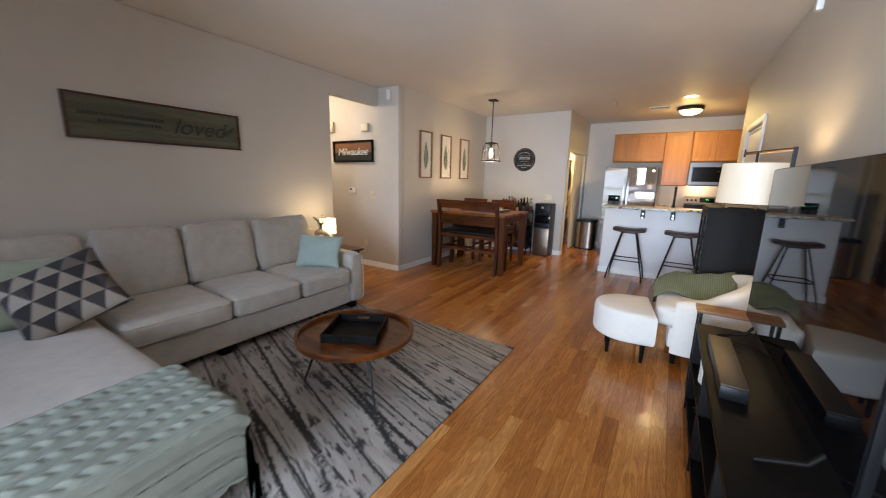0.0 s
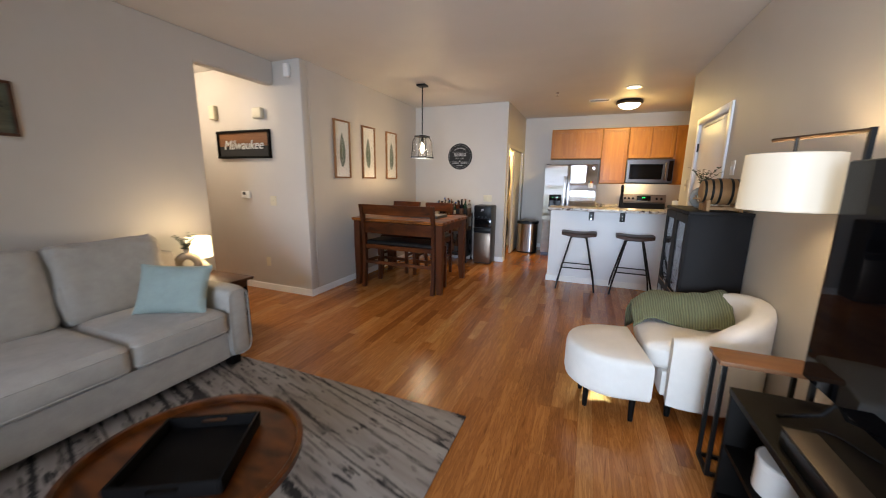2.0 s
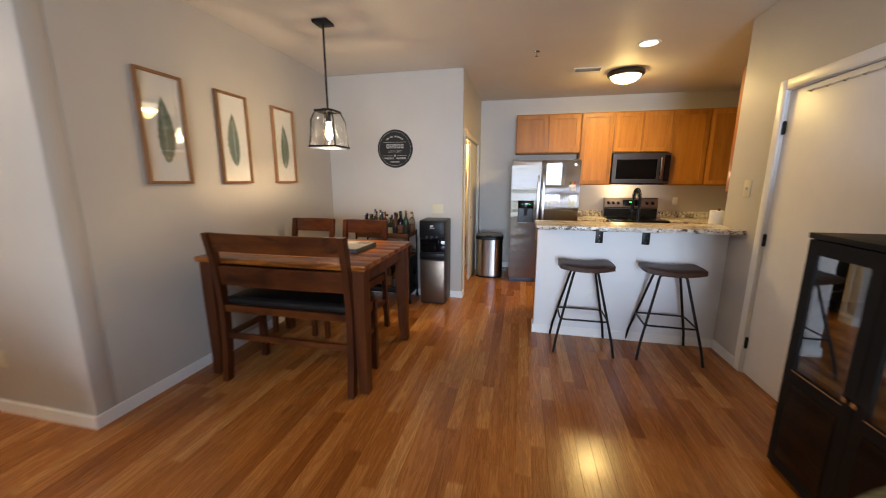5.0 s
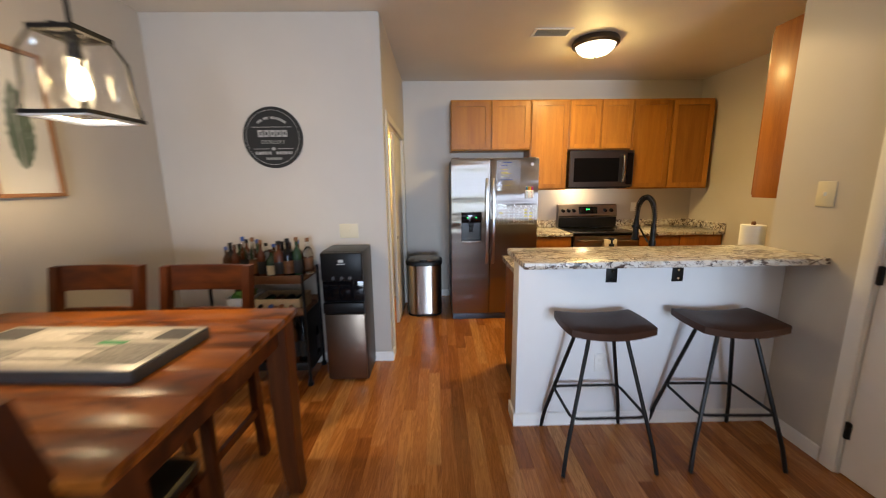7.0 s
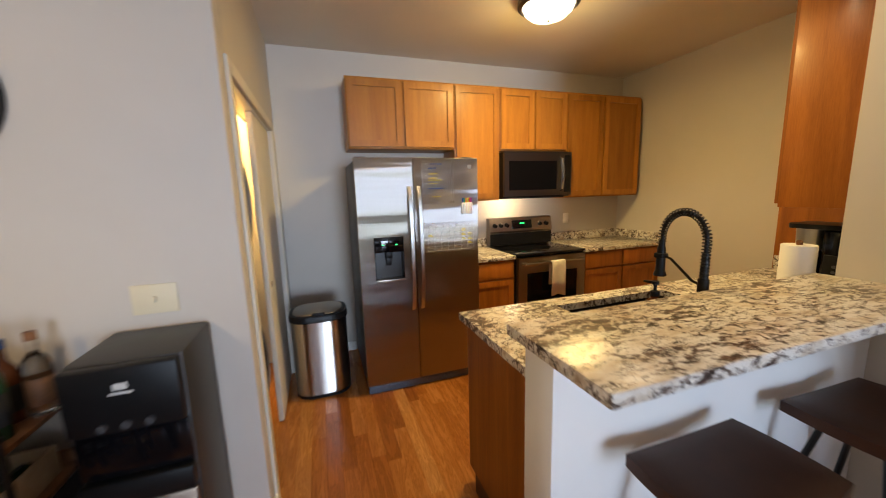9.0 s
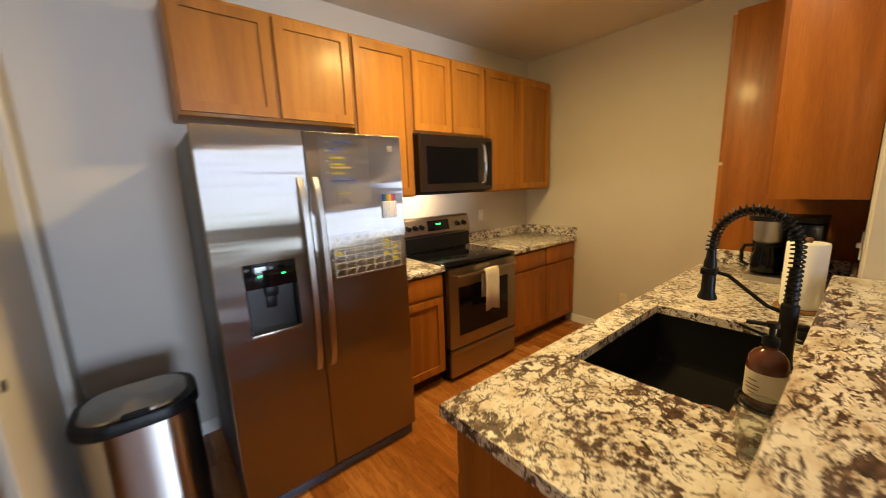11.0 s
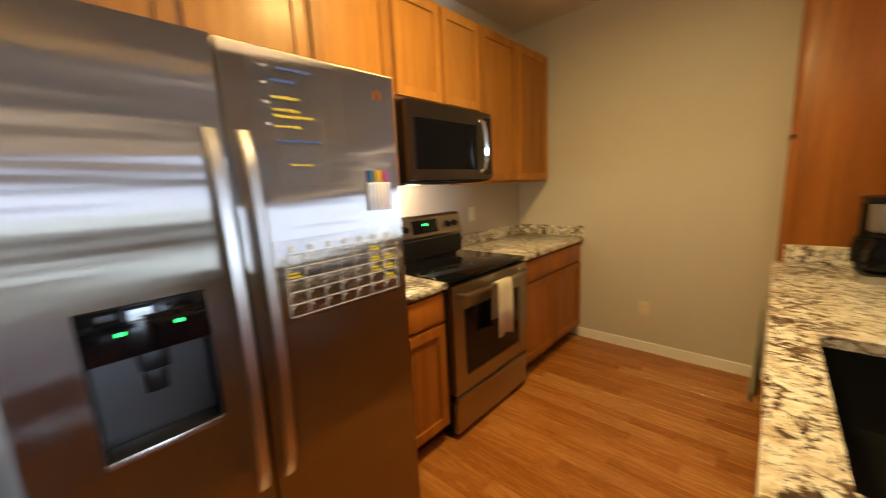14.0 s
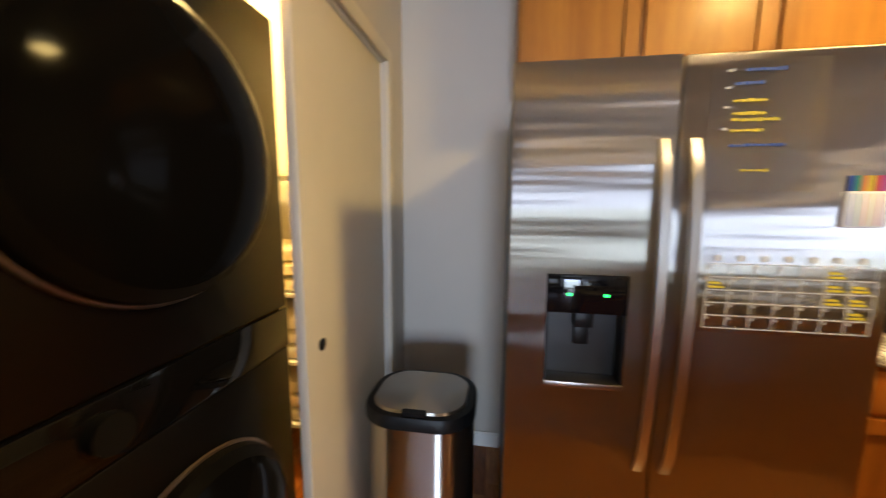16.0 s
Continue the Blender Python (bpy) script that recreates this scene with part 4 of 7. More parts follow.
boxes("holder", M_WHITEPLASTIC, [(0.0, 0.085, -0.02, -0.002, 0.0, 0.085)], pens, bevel=0.003)
for i, mt in enumerate((M_BLUE, M_GREEN, M_ORANGE, M_YELLOW, M_RED, M_PURPLE)):
    bm = bmesh.new()
    rod(bm, (0.009 + i * 0.0135, -0.011, 0.086), (0.009 + i * 0.0135, -0.011, 0.122), 0.006, seg=10)
    rod(bm, (0.009 + i * 0.0135, -0.021, 0.005), (0.009 + i * 0.0135, -0.021, 0.08), 0.0012, seg=6)
    part("marker", bm, mt, pens)

# range
r = thing("electric_range", "stainless electric range with a black glass top", "range", pose(0.232, 8.235, 0))
boxes("body", M_BLACKPLASTIC, [(0.0, 0.756, 0.045, 0.64, 0.02, 0.90)], r)
boxes("cooktop", M_DARKGLASS, [(-0.002, 0.758, 0.01, 0.56, 0.902, 0.922)], r, "black glass cooktop", 0.006)
bm = bmesh.new()
ring_plate(bm, 0.01, 0.746, 0.27, 0.885, 0.10, 0.656, 0.36, 0.74, 0.0, 0.04, lambda a, b, c: (a, c, b))
bmesh.ops.bevel(bm, geom=[e for e in bm.edges if e.calc_face_angle(0) > 0.5], offset=0.004, segments=2, affect="EDGES")
d = part("oven_door", bm, M_RANGE, r)
boxes("oven_window", M_DARKGLASS, [(0.10, 0.656, 0.004, 0.03, 0.36, 0.74)], d, "black glass oven window")
bm = bmesh.new()
tube(bm, [(0.05, 0.0, 0.835), (0.06, -0.04, 0.835), (0.10, -0.05, 0.835), (0.378, -0.05, 0.835), (0.656, -0.05, 0.835), (0.696, -0.04, 0.835), (0.706, 0.0, 0.835)], 0.013, 10)
part("oven_handle", bm, M_RANGE, d)
boxes("drawer", M_RANGE, [(0.01, 0.746, 0.0, 0.04, 0.04, 0.225), (0.01, 0.746, -0.012, 0.02, 0.228, 0.258)], r, bevel=0.005)
bm = bmesh.new()
prof = [(0.56, 0.925), (0.56, 1.055), (0.545, 1.075), (0.575, 1.20), (0.59, 1.215), (0.64, 1.215), (0.64, 0.925)]
loft(bm, [[(x, y, z) for y, z in prof] for x in (0.0, 0.756)])
bp = part("backguard", bm, M_RANGE, r)
boxes("lower_band", M_BLACKPLASTIC, [(0.004, 0.752, 0.5535, 0.559, 0.926, 1.05)], bp, "glossy black band")
tilt = lambda x, z, d=0.0: (x, 0.545 + (z - 1.075) * 0.24 - d, z)
bm = bmesh.new()
cuboid(bm, 0.26, 0.50, -0.004, 0.004, -0.045, 0.045, 0.002)
ob = part("display", bm, M_DARKGLASS, bp)
ob.matrix_basis = pose(0, 0.556, 1.14, -13.5, 0, 0)
for x, w in ((0.355, 0.018), (0.385, 0.018)):
    bm = bmesh.new()
    cuboid(bm, x, x + w, -0.006, -0.0042, 0.005, 0.018)
    ob = part("digits", bm, M_GREENLED, bp, "lit green clock segments")
    ob.matrix_basis = pose(0, 0.556, 1.14, -13.5, 0, 0)
for x in (0.055, 0.125, 0.195, 0.60, 0.68):
    bm = bmesh.new()
    rod(bm, tilt(x, 1.14, -0.004), (x, tilt(x, 1.14)[1] - 0.03, 1.133), 0.023, 0.019, 16)
    part("knob", bm, M_BLACKPLASTIC, bp)

tw = thing("dish_towel", "patterned beige dish towel over the oven handle", "towel", pose(0.232 + 0.315, 8.235, 0))
bm = bmesh.new()
cols = 12
gridv = []
for i in range(cols + 1):
    u = i / cols
    x = u * 0.15
    wv = 0.004 * math.sin(u * 9)
    prof = [(-0.028 + wv, 0.62), (-0.030, 0.80), (-0.034, 0.845), (-0.05, 0.8525), (-0.068, 0.845), (-0.071 - wv, 0.80), (-0.073 - 1.4 * wv, 0.68), (-0.070 - 2 * wv, 0.52 + 0.012 * math.sin(u * 4))]
    gridv.append([bm.verts.new((x, y, z)) for y, z in prof])
for a, b_ in zip(gridv, gridv[1:]):
    for k in range(len(a) - 1):
        bm.faces.new((a[k], b_[k], b_[k + 1], a[k + 1]))
ob = part("cloth", bm, M_TOWEL, tw, smooth=80)
sm = ob.modifiers.new("thick", "SOLIDIFY")
sm.thickness, sm.offset = 0.003, 1.0

# microwave
mw = thing("microwave", "dark stainless over-the-range microwave with a curved handle", "microwave", pose(0.235, 8.49, 1.43))
boxes("body", M_BLACKPLASTIC, [(0.0, 0.757, 0.03, 0.395, 0.0, 0.43)], mw, bevel=0.004)
bm = bmesh.new()
ring_plate(bm, 0.0, 0.757, 0.012, 0.43, 0.05, 0.585, 0.07, 0.345, 0.0, 0.028, lambda a, b, c: (a, c, b))
bmesh.ops.bevel(bm, geom=[e for e in bm.edges if e.calc_face_angle(0) > 0.5], offset=0.004, segments=2, affect="EDGES")
d = part("door", bm, M_DARKSTEEL, mw)
boxes("window", M_OVENGLASS, [(0.05, 0.585, 0.003, 0.02, 0.07, 0.345)], d)
boxes("control_strip", M_DARKGLASS, [(0.675, 0.747, -0.003, 0.0, 0.04, 0.40)], mw)
bm = bmesh.new()
tube(bm, [(0.625, 0.0, 0.06), (0.625, -0.03, 0.075), (0.625, -0.045, 0.14), (0.625, -0.05, 0.21), (0.625, -0.045, 0.29), (0.625, -0.03, 0.36), (0.625, 0.0, 0.375)], 0.014, 10)
part("handle", bm, M_CHROME, d)
boxes("vent_grille", M_BLACKPLASTIC, [(0.02, 0.72, 0.06, 0.36, -0.012, -0.001)], mw)

# steel bin
bn = thing("trash_can", "tall stainless step bin with a black rimmed lid", "trash can", pose(-1.497, 8.285, 0))
bm = bmesh.new()
o = lambda s, z: [(x, y, z) for x, y in round_rect(-0.200 * s, 0.200 * s, -0.175 * s, 0.175 * s, 0.125 * s, 8)]
loft(bm, [o(0.96, 0.02), o(1.0, 0.03), o(1.0, 0.59)])
M_BINSTEEL = sheet_steel("bin_steel", (0.46, 0.435, 0.40), 0.36, -0.75, 0.002)
part("body", bm, M_BINSTEEL, bn)
bm = bmesh.new()
loft(bm, [o(0.98, 0.0), o(1.0, 0.004), o(1.0, 0.022)])
part("foot", bm, M_BLACKPLASTIC, bn)
bm = bmesh.new()
loft(bm, [o(1.03, 0.591), o(1.055, 0.596), o(1.055, 0.625), o(1.02, 0.64), o(0.9, 0.642)])
part("lid_rim", bm, M_BLACKPLASTIC, bn)
bm = bmesh.new()
loft(bm, [o(0.9, 0.6425), o(0.86, 0.65), o(0.6, 0.655), o(0.2, 0.656)])
part("lid", bm, M_BINSTEEL, bn)
bm = bmesh.new()
loft(bm, [[(x, y, z) for x, y in round_rect(-0.045, 0.045, -0.172, -0.146, 0.012, 5)] for z in (0.642, 0.656)])
part("lid_latch", bm, M_BLACKPLASTIC, bn)

# fixtures of the kitchen ceiling
cl = thing("ceiling_light", "flush ceiling light with a bronze rim, lit", "ceiling light", pose(0.10, 7.65, H))
bm = bmesh.new()
lathe(bm, [(0.19, -0.001), (0.20, -0.02), (0.20, -0.045), (0.175, -0.06), (0.165, -0.045)], 32)
part("rim", bm, plain("bronze", (0.05, 0.035, 0.025), 0.4, 0.7), cl)
bm = bmesh.new()
lathe(bm, [(0.004, -0.135), (0.06, -0.13), (0.12, -0.11), (0.155, -0.08), (0.168, -0.05)], 32)
part("bowl", bm, M_DIFFUSER, cl).visible_shadow = False
bm = bmesh.new()
lathe(bm, [(0.002, -0.15), (0.01, -0.146), (0.006, -0.134)], 12)
part("finial", bm, M_BLACKMETAL, cl)
dl = thing("recessed_light", "round white recessed ceiling light, lit", "recessed light", pose(0.07, 6.755, H))
bm = bmesh.new()
lathe(bm, [(0.075, -0.004), (0.10, -0.006), (0.102, -0.001)], 28, caps=False)
part("trim_ring", bm, M_TRIM, dl)
bm = bmesh.new()
lathe(bm, [(0.074, -0.003), (0.0, -0.003)], 28, caps=False)
part("lens", bm, glowing("lit_lens", (1.0, 0.9, 0.7), 8), dl).visible_shadow = False
vt = thing("ceiling_vent", "white slotted ceiling air vent", "air vent", pose(-0.35, 7.48, H))
boxes("frame", M_TRIM, [(-0.16, 0.16, -0.085, -0.065, -0.008, -0.001), (-0.16, 0.16, 0.065, 0.085, -0.008, -0.001), (-0.16, -0.14, -0.065, 0.065, -0.008, -0.001), (0.14, 0.16, -0.065, 0.065, -0.008, -0.001)], vt)
boxes("backing", M_GREYSIDE, [(-0.14, 0.14, -0.065, 0.065, -0.0025, -0.001)], vt)
for i in range(7):
    boxes("slat", M_GREYCERAMIC, [(-0.14, 0.14, -0.058 + i * 0.018, -0.051 + i * 0.018, -0.007, -0.003)], vt)
sp = thing("sprinkler_head", "small chrome ceiling sprinkler head", "sprinkler", pose(-0.95, 6.75, H))
bm = bmesh.new()
lathe(bm, [(0.01, -0.05), (0.018, -0.048), (0.006, -0.04), (0.008, -0.012), (0.03, -0.006), (0.032, -0.001)], 16)
part("head", bm, M_CHROME, sp)

outlet("outlet", "white outlet on the splash wall beside the range", pose(1.25, KY, 1.17), M_WHITEPLASTIC)
outlet("outlet", "cream outlet low on the kitchen end wall", pose(KX, 7.76, 0.36, 0, 0, -90), M_CREAM)
outlet("outlet", "white outlet on the half wall under the bar", pose(-0.36, BY, 0.41), M_WHITEPLASTIC)
outlet("light_switch", "cream double switch plate on the wall above the bar", pose(EX, 6.075, 1.415, 0, 0, -90), M_CREAM, False, 0.09, 0.13)
outlet("light_switch", "white switch plate beside the paper towel", pose(EX + 0.3, 6.362, 1.17, 0, 0, 180), M_WHITEPLASTIC, False)
for x in (-0.33, 0.058):
    br = thing("bar_bracket", "black steel bracket under the breakfast bar", "bracket", pose(x, BY, 0.97), "bar brackets")
    boxes("plate", M_BLACKMETAL, [(-0.032, 0.032, -0.006, 0, -0.055, 0.08), (-0.032, 0.032, -0.19, -0.006, 0.075, 0.0815)], br, bevel=0.001)
    for z in (-0.035, 0.015):
        bm = bmesh.new()
        rod(bm, (0, -0.0065, z), (0, -0.011, z), 0.007, seg=10)
        part("bolt", bm, M_CHROME, br)

# green cloth on the sink cabinet's end
bm = bmesh.new()
gridv = []
for i in range(9):
    x = 0.95 + i * 0.03
    gridv.append([bm.verts.new((x, 7.032 + 0.018 * math.sin(i * 1.3) * (k / 6) + 0.03, 0.80 - k * 0.075)) for k in range(7)])
for a, b_ in zip(gridv, gridv[1:]):
    for k in range(6):
        bm.faces.new((a[k], b_[k], b_[k + 1], a[k + 1]))
ob = part("hand_towel", bm, M_SAGE, smooth=80)
tagged(ob, "grey green hand towel hanging on a cabinet door", "towel")
ob.modifiers.new("thick", "SOLIDIFY").thickness = 0.006

# ---- soft shapes, plants and lettering ----


def soft_box(bm, x0, x1, y0, y1, z0, z1, r=0.05, puff=0.0, wrinkle=0.0, m=None, cuts=11, seed=0.0):
    """A padded block with round edges, a swollen top and slight creases."""
    c = Vector(((x0 + x1) / 2, (y0 + y1) / 2, (z0 + z1) / 2))
    h = Vector(((x1 - x0) / 2, (y1 - y0) / 2, (z1 - z0) / 2))
    made = bmesh.new()
    bmesh.ops.create_cube(made, size=2.0)
    bmesh.ops.subdivide_edges(made, edges=made.edges[:], cuts=cuts, use_grid_fill=True)
    new_v = {}
    for v in made.verts:
        q = Vector(v.co)
        w = Vector([math.copysign(abs(a) ** 0.6, a) for a in q])
        p = Vector([a * b for a, b in zip(w, h)])
        inner = Vector([max(-b + r, min(b - r, a)) for a, b in zip(p, h)])
        d = p - inner
        if d.length > 1e-9:
            p = inner + d.normalized() * r
        k = [max(0.0, 1 - a * a) for a in q]
        p.x += puff * 0.35 * math.copysign(k[1] * k[2], q.x) * abs(q.x) ** 3
        p.y += puff * 0.35 * math.copysign(k[0] * k[2], q.y) * abs(q.y) ** 3
        p.z += puff * math.copysign(k[0] * k[1], q.z) * abs(q.z) ** 3
        if wrinkle:
            p += Vector(q).normalized() * wrinkle * (noise.noise(Vector((q.x * 2.1 + seed, q.y * 2.1, q.z * 2.1 - seed))) + 0.5 * noise.noise(Vector((q.x * 5 + seed, q.y * 5, q.z * 5))))
        p += c
        new_v[v] = bm.verts.new(m @ p if m is not None else p)
    for f in made.faces:
        bm.faces.new([new_v[v] for v in f.verts])
    made.free()


def throw_pillow(bm, w, h, t, m, seed=0.0):
    """A square pillow with pinched corners, standing in its own x-z plane."""
    n = 20
    g = {}
    for s in (1, -1):
        for i in range(n + 1):
            for j in range(n + 1):
                u, v = i / n * 2 - 1, j / n * 2 - 1
                rim = i in (0, n) or j in (0, n)
                key = (i, j, 0 if rim else s)
                if key in g:
                    continue
                pinch = 1 - 0.07 * (1 - u * u) * abs(v) ** 2
                pinch2 = 1 - 0.07 * (1 - v * v) * abs(u) ** 2
                k = ((1 - u * u) * (1 - v * v)) ** 0.45
                y = s * t / 2 * k * (1 + 0.12 * noise.noise(Vector((u * 2 + seed, v * 2, s))))
                g[key] = bm.verts.new(m @ Vector((u * w / 2 * pinch2, y, v * h / 2 * pinch)))
    for s in (1, -1):
        for i in range(n):
            for j in range(n):
                q = [g.get((a, b, 0)) or g[(a, b, s)] for a, b in ((i, j), (i + 1, j), (i + 1, j + 1), (i, j + 1))]
                bm.faces.new(q)


def sprigs(parent, base, count, length, spread, seed, leaf=0.018):
    """Eucalyptus stems with paired round leaves."""
    rng = random.Random(seed)
    stems, leaves = bmesh.new(), bmesh.new()
    for k in range(count):
        a = math.tau * k / count + rng.uniform(-0.4, 0.4)
        out = spread * rng.uniform(0.4, 1.0)
        L = length * rng.uniform(0.7, 1.0)
        pts = [Vector(base) + Vector((math.cos(a) * out * t ** 1.6, math.sin(a) * out * t ** 1.6, L * t)) for t in [i / 8 for i in range(9)]]
        tube(stems, pts, [0.0028 * (1 - 0.7 * i / 8) for i in range(9)], 5)
        for i in range(2, 9):
            for side in (0, 1, 2):
                ang = rng.uniform(0, math.tau)
                s = leaf * rng.uniform(0.6, 1.15) * (1.1 - 0.4 * i / 8)
                d = Vector((math.cos(ang), math.sin(ang), rng.uniform(-0.2, 0.7))).normalized()
                e = d.cross(Vector((0.2, 0.1, 1))).normalized()
                n = d.cross(e)
                p = pts[i] + (pts[i - 1] - pts[i]) * rng.random()
                ring = [(0.15, 0), (0.5, 0.6), (1.2, 0.85), (1.8, 0.5), (2.1, 0), (1.8, -0.5), (1.2, -0.85), (0.5, -0.6)]
                vs = [leaves.verts.new(p + d * a_ * s + e * b_ * s + n * 0.12 * s * b_ * b_) for a_, b_ in ring]
                leaves.faces.new(vs)
    part("stems", stems, M_STEM, parent)
    part("leaves", leaves, M_LEAF, parent)


def lettering(name, text, size, material, parent, m, slant=0.0, depth=0.001):
    """Raised letters in the built-in font, in the plane of m."""
    cu = bpy.data.curves.new(name, "FONT")
    cu.body, cu.size, cu.shear, cu.extrude = text, size, slant, depth
    cu.align_x, cu.align_y = "CENTER", "CENTER"
    ob = new(name, cu)
    me = bpy.data.meshes.new_from_object(ob)
    bpy.data.objects.remove(ob)
    bpy.data.curves.remove(cu)
    me.materials.append(material)
    ob = new(name, me)
    ob.parent = parent
    ob.matrix_basis = m
    return ob


def bars(name, material, parent, rows_, place, h=0.01, seed=1, t=0.002):
    """Illegible writing: short bars along rows of (a0, a1, b); place(a, b) gives the point, thick along the third axis."""
    rng = random.Random(seed)
    bm = bmesh.new()
    for a0, a1, b in rows_:
        x = a0
        while x < a1:
            w = h * rng.uniform(0.5, 0.9)
            p, q = place(x, b), place(min(a1, x + w), b + h)
            lo = [min(u, v) for u, v in zip(p, q)]
            hi = [max(u, v) for u, v in zip(p, q)]
            for k in range(3):
                if hi[k] - lo[k] < 1e-6:
                    lo[k] -= t
                    hi[k] += t
            cuboid(bm, lo[0], hi[0], lo[1], hi[1], lo[2], hi[2])
            x += w + h * 0.3
    ob_ = part(name, bm, material, parent, smooth=0)
    ob_["kind"] = "stuff"
    return ob_


# ---- trim and doors ----
B = 0.085
for lab, s in (("white baseboard along the sofa wall", (WX, WX + 0.014, -3.18, 3.29, 0, B)),
               ("white baseboard on the thermostat wall", (-5.25, PX + 0.013, TY - 0.014, TY, 0, B)),
               ("white baseboard under the pictures", (PX, PX + 0.014, TY + 0.001, DY - 0.014, 0, B)),
               ("white baseboard behind the bar cart", (PX + 0.014, LX + 0.013, DY - 0.014, DY, 0, B)),
               ("white baseboard by the laundry closet", (LX, LX + 0.014, DY + 0.001, 7.18, 0, B)),
               ("white baseboard behind the bin", (LX + 0.001, -1.19, KY - 0.014, KY, 0, B)),
               ("white baseboard on the kitchen end wall", (KX - 0.014, KX, 7.01, 8.28, 0, B)),
               ("white baseboard of the half wall", (-0.884, EX - 0.014, BY - 0.014, BY, 0, B)),
               ("white baseboard on the half wall's end", (-0.884, -0.87, BY + 0.001, 6.36, 0, B)),
               ("white baseboard beside the bar", (EX - 0.014, EX, 5.875, BY, 0, B)),
               ("white baseboard along the television wall", (EX - 0.014, EX, -3.18, 4.80, 0, B)),
               ("white baseboard in the hall", (-6.12, -6.106, 2.12, 4.38, 0, B))):
    bm = bmesh.new()
    cuboid(bm, *s)
    top = [e for e in bm.edges if all(v.co.z > B - 0.001 for v in e.verts)]
    bmesh.ops.bevel(bm, geom=top, offset=0.006, segments=2, affect="EDGES")
    tagged(part("baseboard", bm, M_TRIM), lab, "baseboard", kind="structure")

d = tagged(new("door_1"), "closed white door with black hinges in a white casing", "door", kind="structure")
d.matrix_world = pose(EX, 5.33, 0)
boxes("casing", M_TRIM, [(-0.018, 0.0, -0.535, -0.465, 0, 2.145), (-0.018, 0.0, 0.465, 0.535, 0, 2.145), (-0.018, 0, -0.4649, 0.4649, 2.075, 2.145)], d, bevel=0.005)
boxes("jamb", M_TRIM, [(0.0, 0.118, -0.469, -0.462, 0, 2.079), (0.0, 0.118, 0.462, 0.469, 0, 2.079), (0.0, 0.118, -0.462, 0.462, 2.072, 2.079)], d)
boxes("leaf", M_DOOR, [(0.008, 0.045, -0.458, 0.458, 0.01, 2.068)], d, bevel=0.002)
for z in (0.25, 1.05, 1.83):
    bm = bmesh.new()
    rod(bm, (0.0, 0.455, z - 0.045), (0.0, 0.455, z + 0.045), 0.008, seg=10)
    cuboid(bm, -0.003, 0.007, 0.442, 0.47, z - 0.042, z + 0.042)
    part("hinge", bm, M_BLACKMETAL, d)
bm = bmesh.new()
rod(bm, (0.008, -0.39, 0.98), (-0.04, -0.39, 0.98), 0.011)
rod(bm, (-0.04, -0.40, 0.98), (-0.04, -0.28, 0.98), 0.009)
lathe(bm, [(0.028, 0.0), (0.028, 0.006)], 18, (0.0, -0.39, 0.95))
part("lever", bm, M_BLACKMETAL, d)
hk = thing("door_hook_rack", "white over-the-door hook strip with small hooks", "hook rack", pose(EX, 5.33, 2.03))
boxes("strip", M_WHITEPLASTIC, [(0.002, 0.0075, -0.30, 0.30, 0.0, 0.03)], hk)
for i in range(5):
    bm = bmesh.new()
    tube(bm, [(0.003, -0.24 + i * 0.12, 0.005), (-0.012, -0.24 + i * 0.12, -0.012), (-0.022, -0.24 + i * 0.12, -0.004)], 0.004, 6)
    part("hook", bm, M_CHROME, hk)

# hall door, ajar in its frame
d = tagged(new("door_2"), "cream hall door with black hinges in a white casing", "door", kind="structure")
d.matrix_world = pose(-6.12, 4.87, 0)
boxes("casing", M_TRIM, [(0.0, 0.018, -0.475, -0.405, 0, 2.10), (0.0, 0.018, 0.405, 0.475, 0, 2.10), (0.0, 0.018, -0.405, 0.405, 2.03, 2.10)], d, bevel=0.005)
boxes("leaf", M_DOOR, [(-0.045, -0.008, -0.395, 0.405, 0.01, 2.02)], d, bevel=0.002)
boxes("gap_strip", M_BLACKMETAL, [(-0.012, -0.004, -0.409, -0.396, 0.01, 2.02)], d)
for z in (0.25, 1.03, 1.80):
    boxes("hinge", M_BLACKMETAL, [(-0.006, 0.022, -0.42, -0.385, z - 0.05, z + 0.05)], d, bevel=0.003)

# laundry closet: casing and sliding door
# Door paint with warm kitchen light and some shade put into its colour.
M_CLOSETDOOR = plain("closet_door_warm_lit", (0.64, 0.59, 0.49), 0.45, vary=0.03, bump=0.03)
d = tagged(new("door_3"), "sliding closet door standing half open, warm light in its colour", "door", kind="structure")
d.matrix_world = pose(LX, 7.92, 0)
boxes("casing", M_CLOSETDOOR, [(0.0, 0.016, -0.74, -0.68, 0, 2.07), (0.0, 0.016, 0.685, 0.745, 0, 2.07), (0.0, 0.016, -0.68, 0.685, 2.01, 2.07)], d, bevel=0.004)
boxes("leaf", M_CLOSETDOOR, [(-0.055, -0.022, -0.018, 0.70, 0.012, 2.004)], d, bevel=0.003)
bm = bmesh.new()
lathe(bm, [(0.008, 0.0), (0.019, 0.0), (0.021, 0.003), (0.019, 0.004)], 18)
pl = part("finger_pull", bm, M_BLACKMETAL, d)
pl.matrix_basis = pose(-0.022, 0.072, 0.94, 0, 90, 0)
boxes("track", M_TRIM, [(-0.10, -0.005, -0.68, 0.685, 2.005, 2.0095)], d)

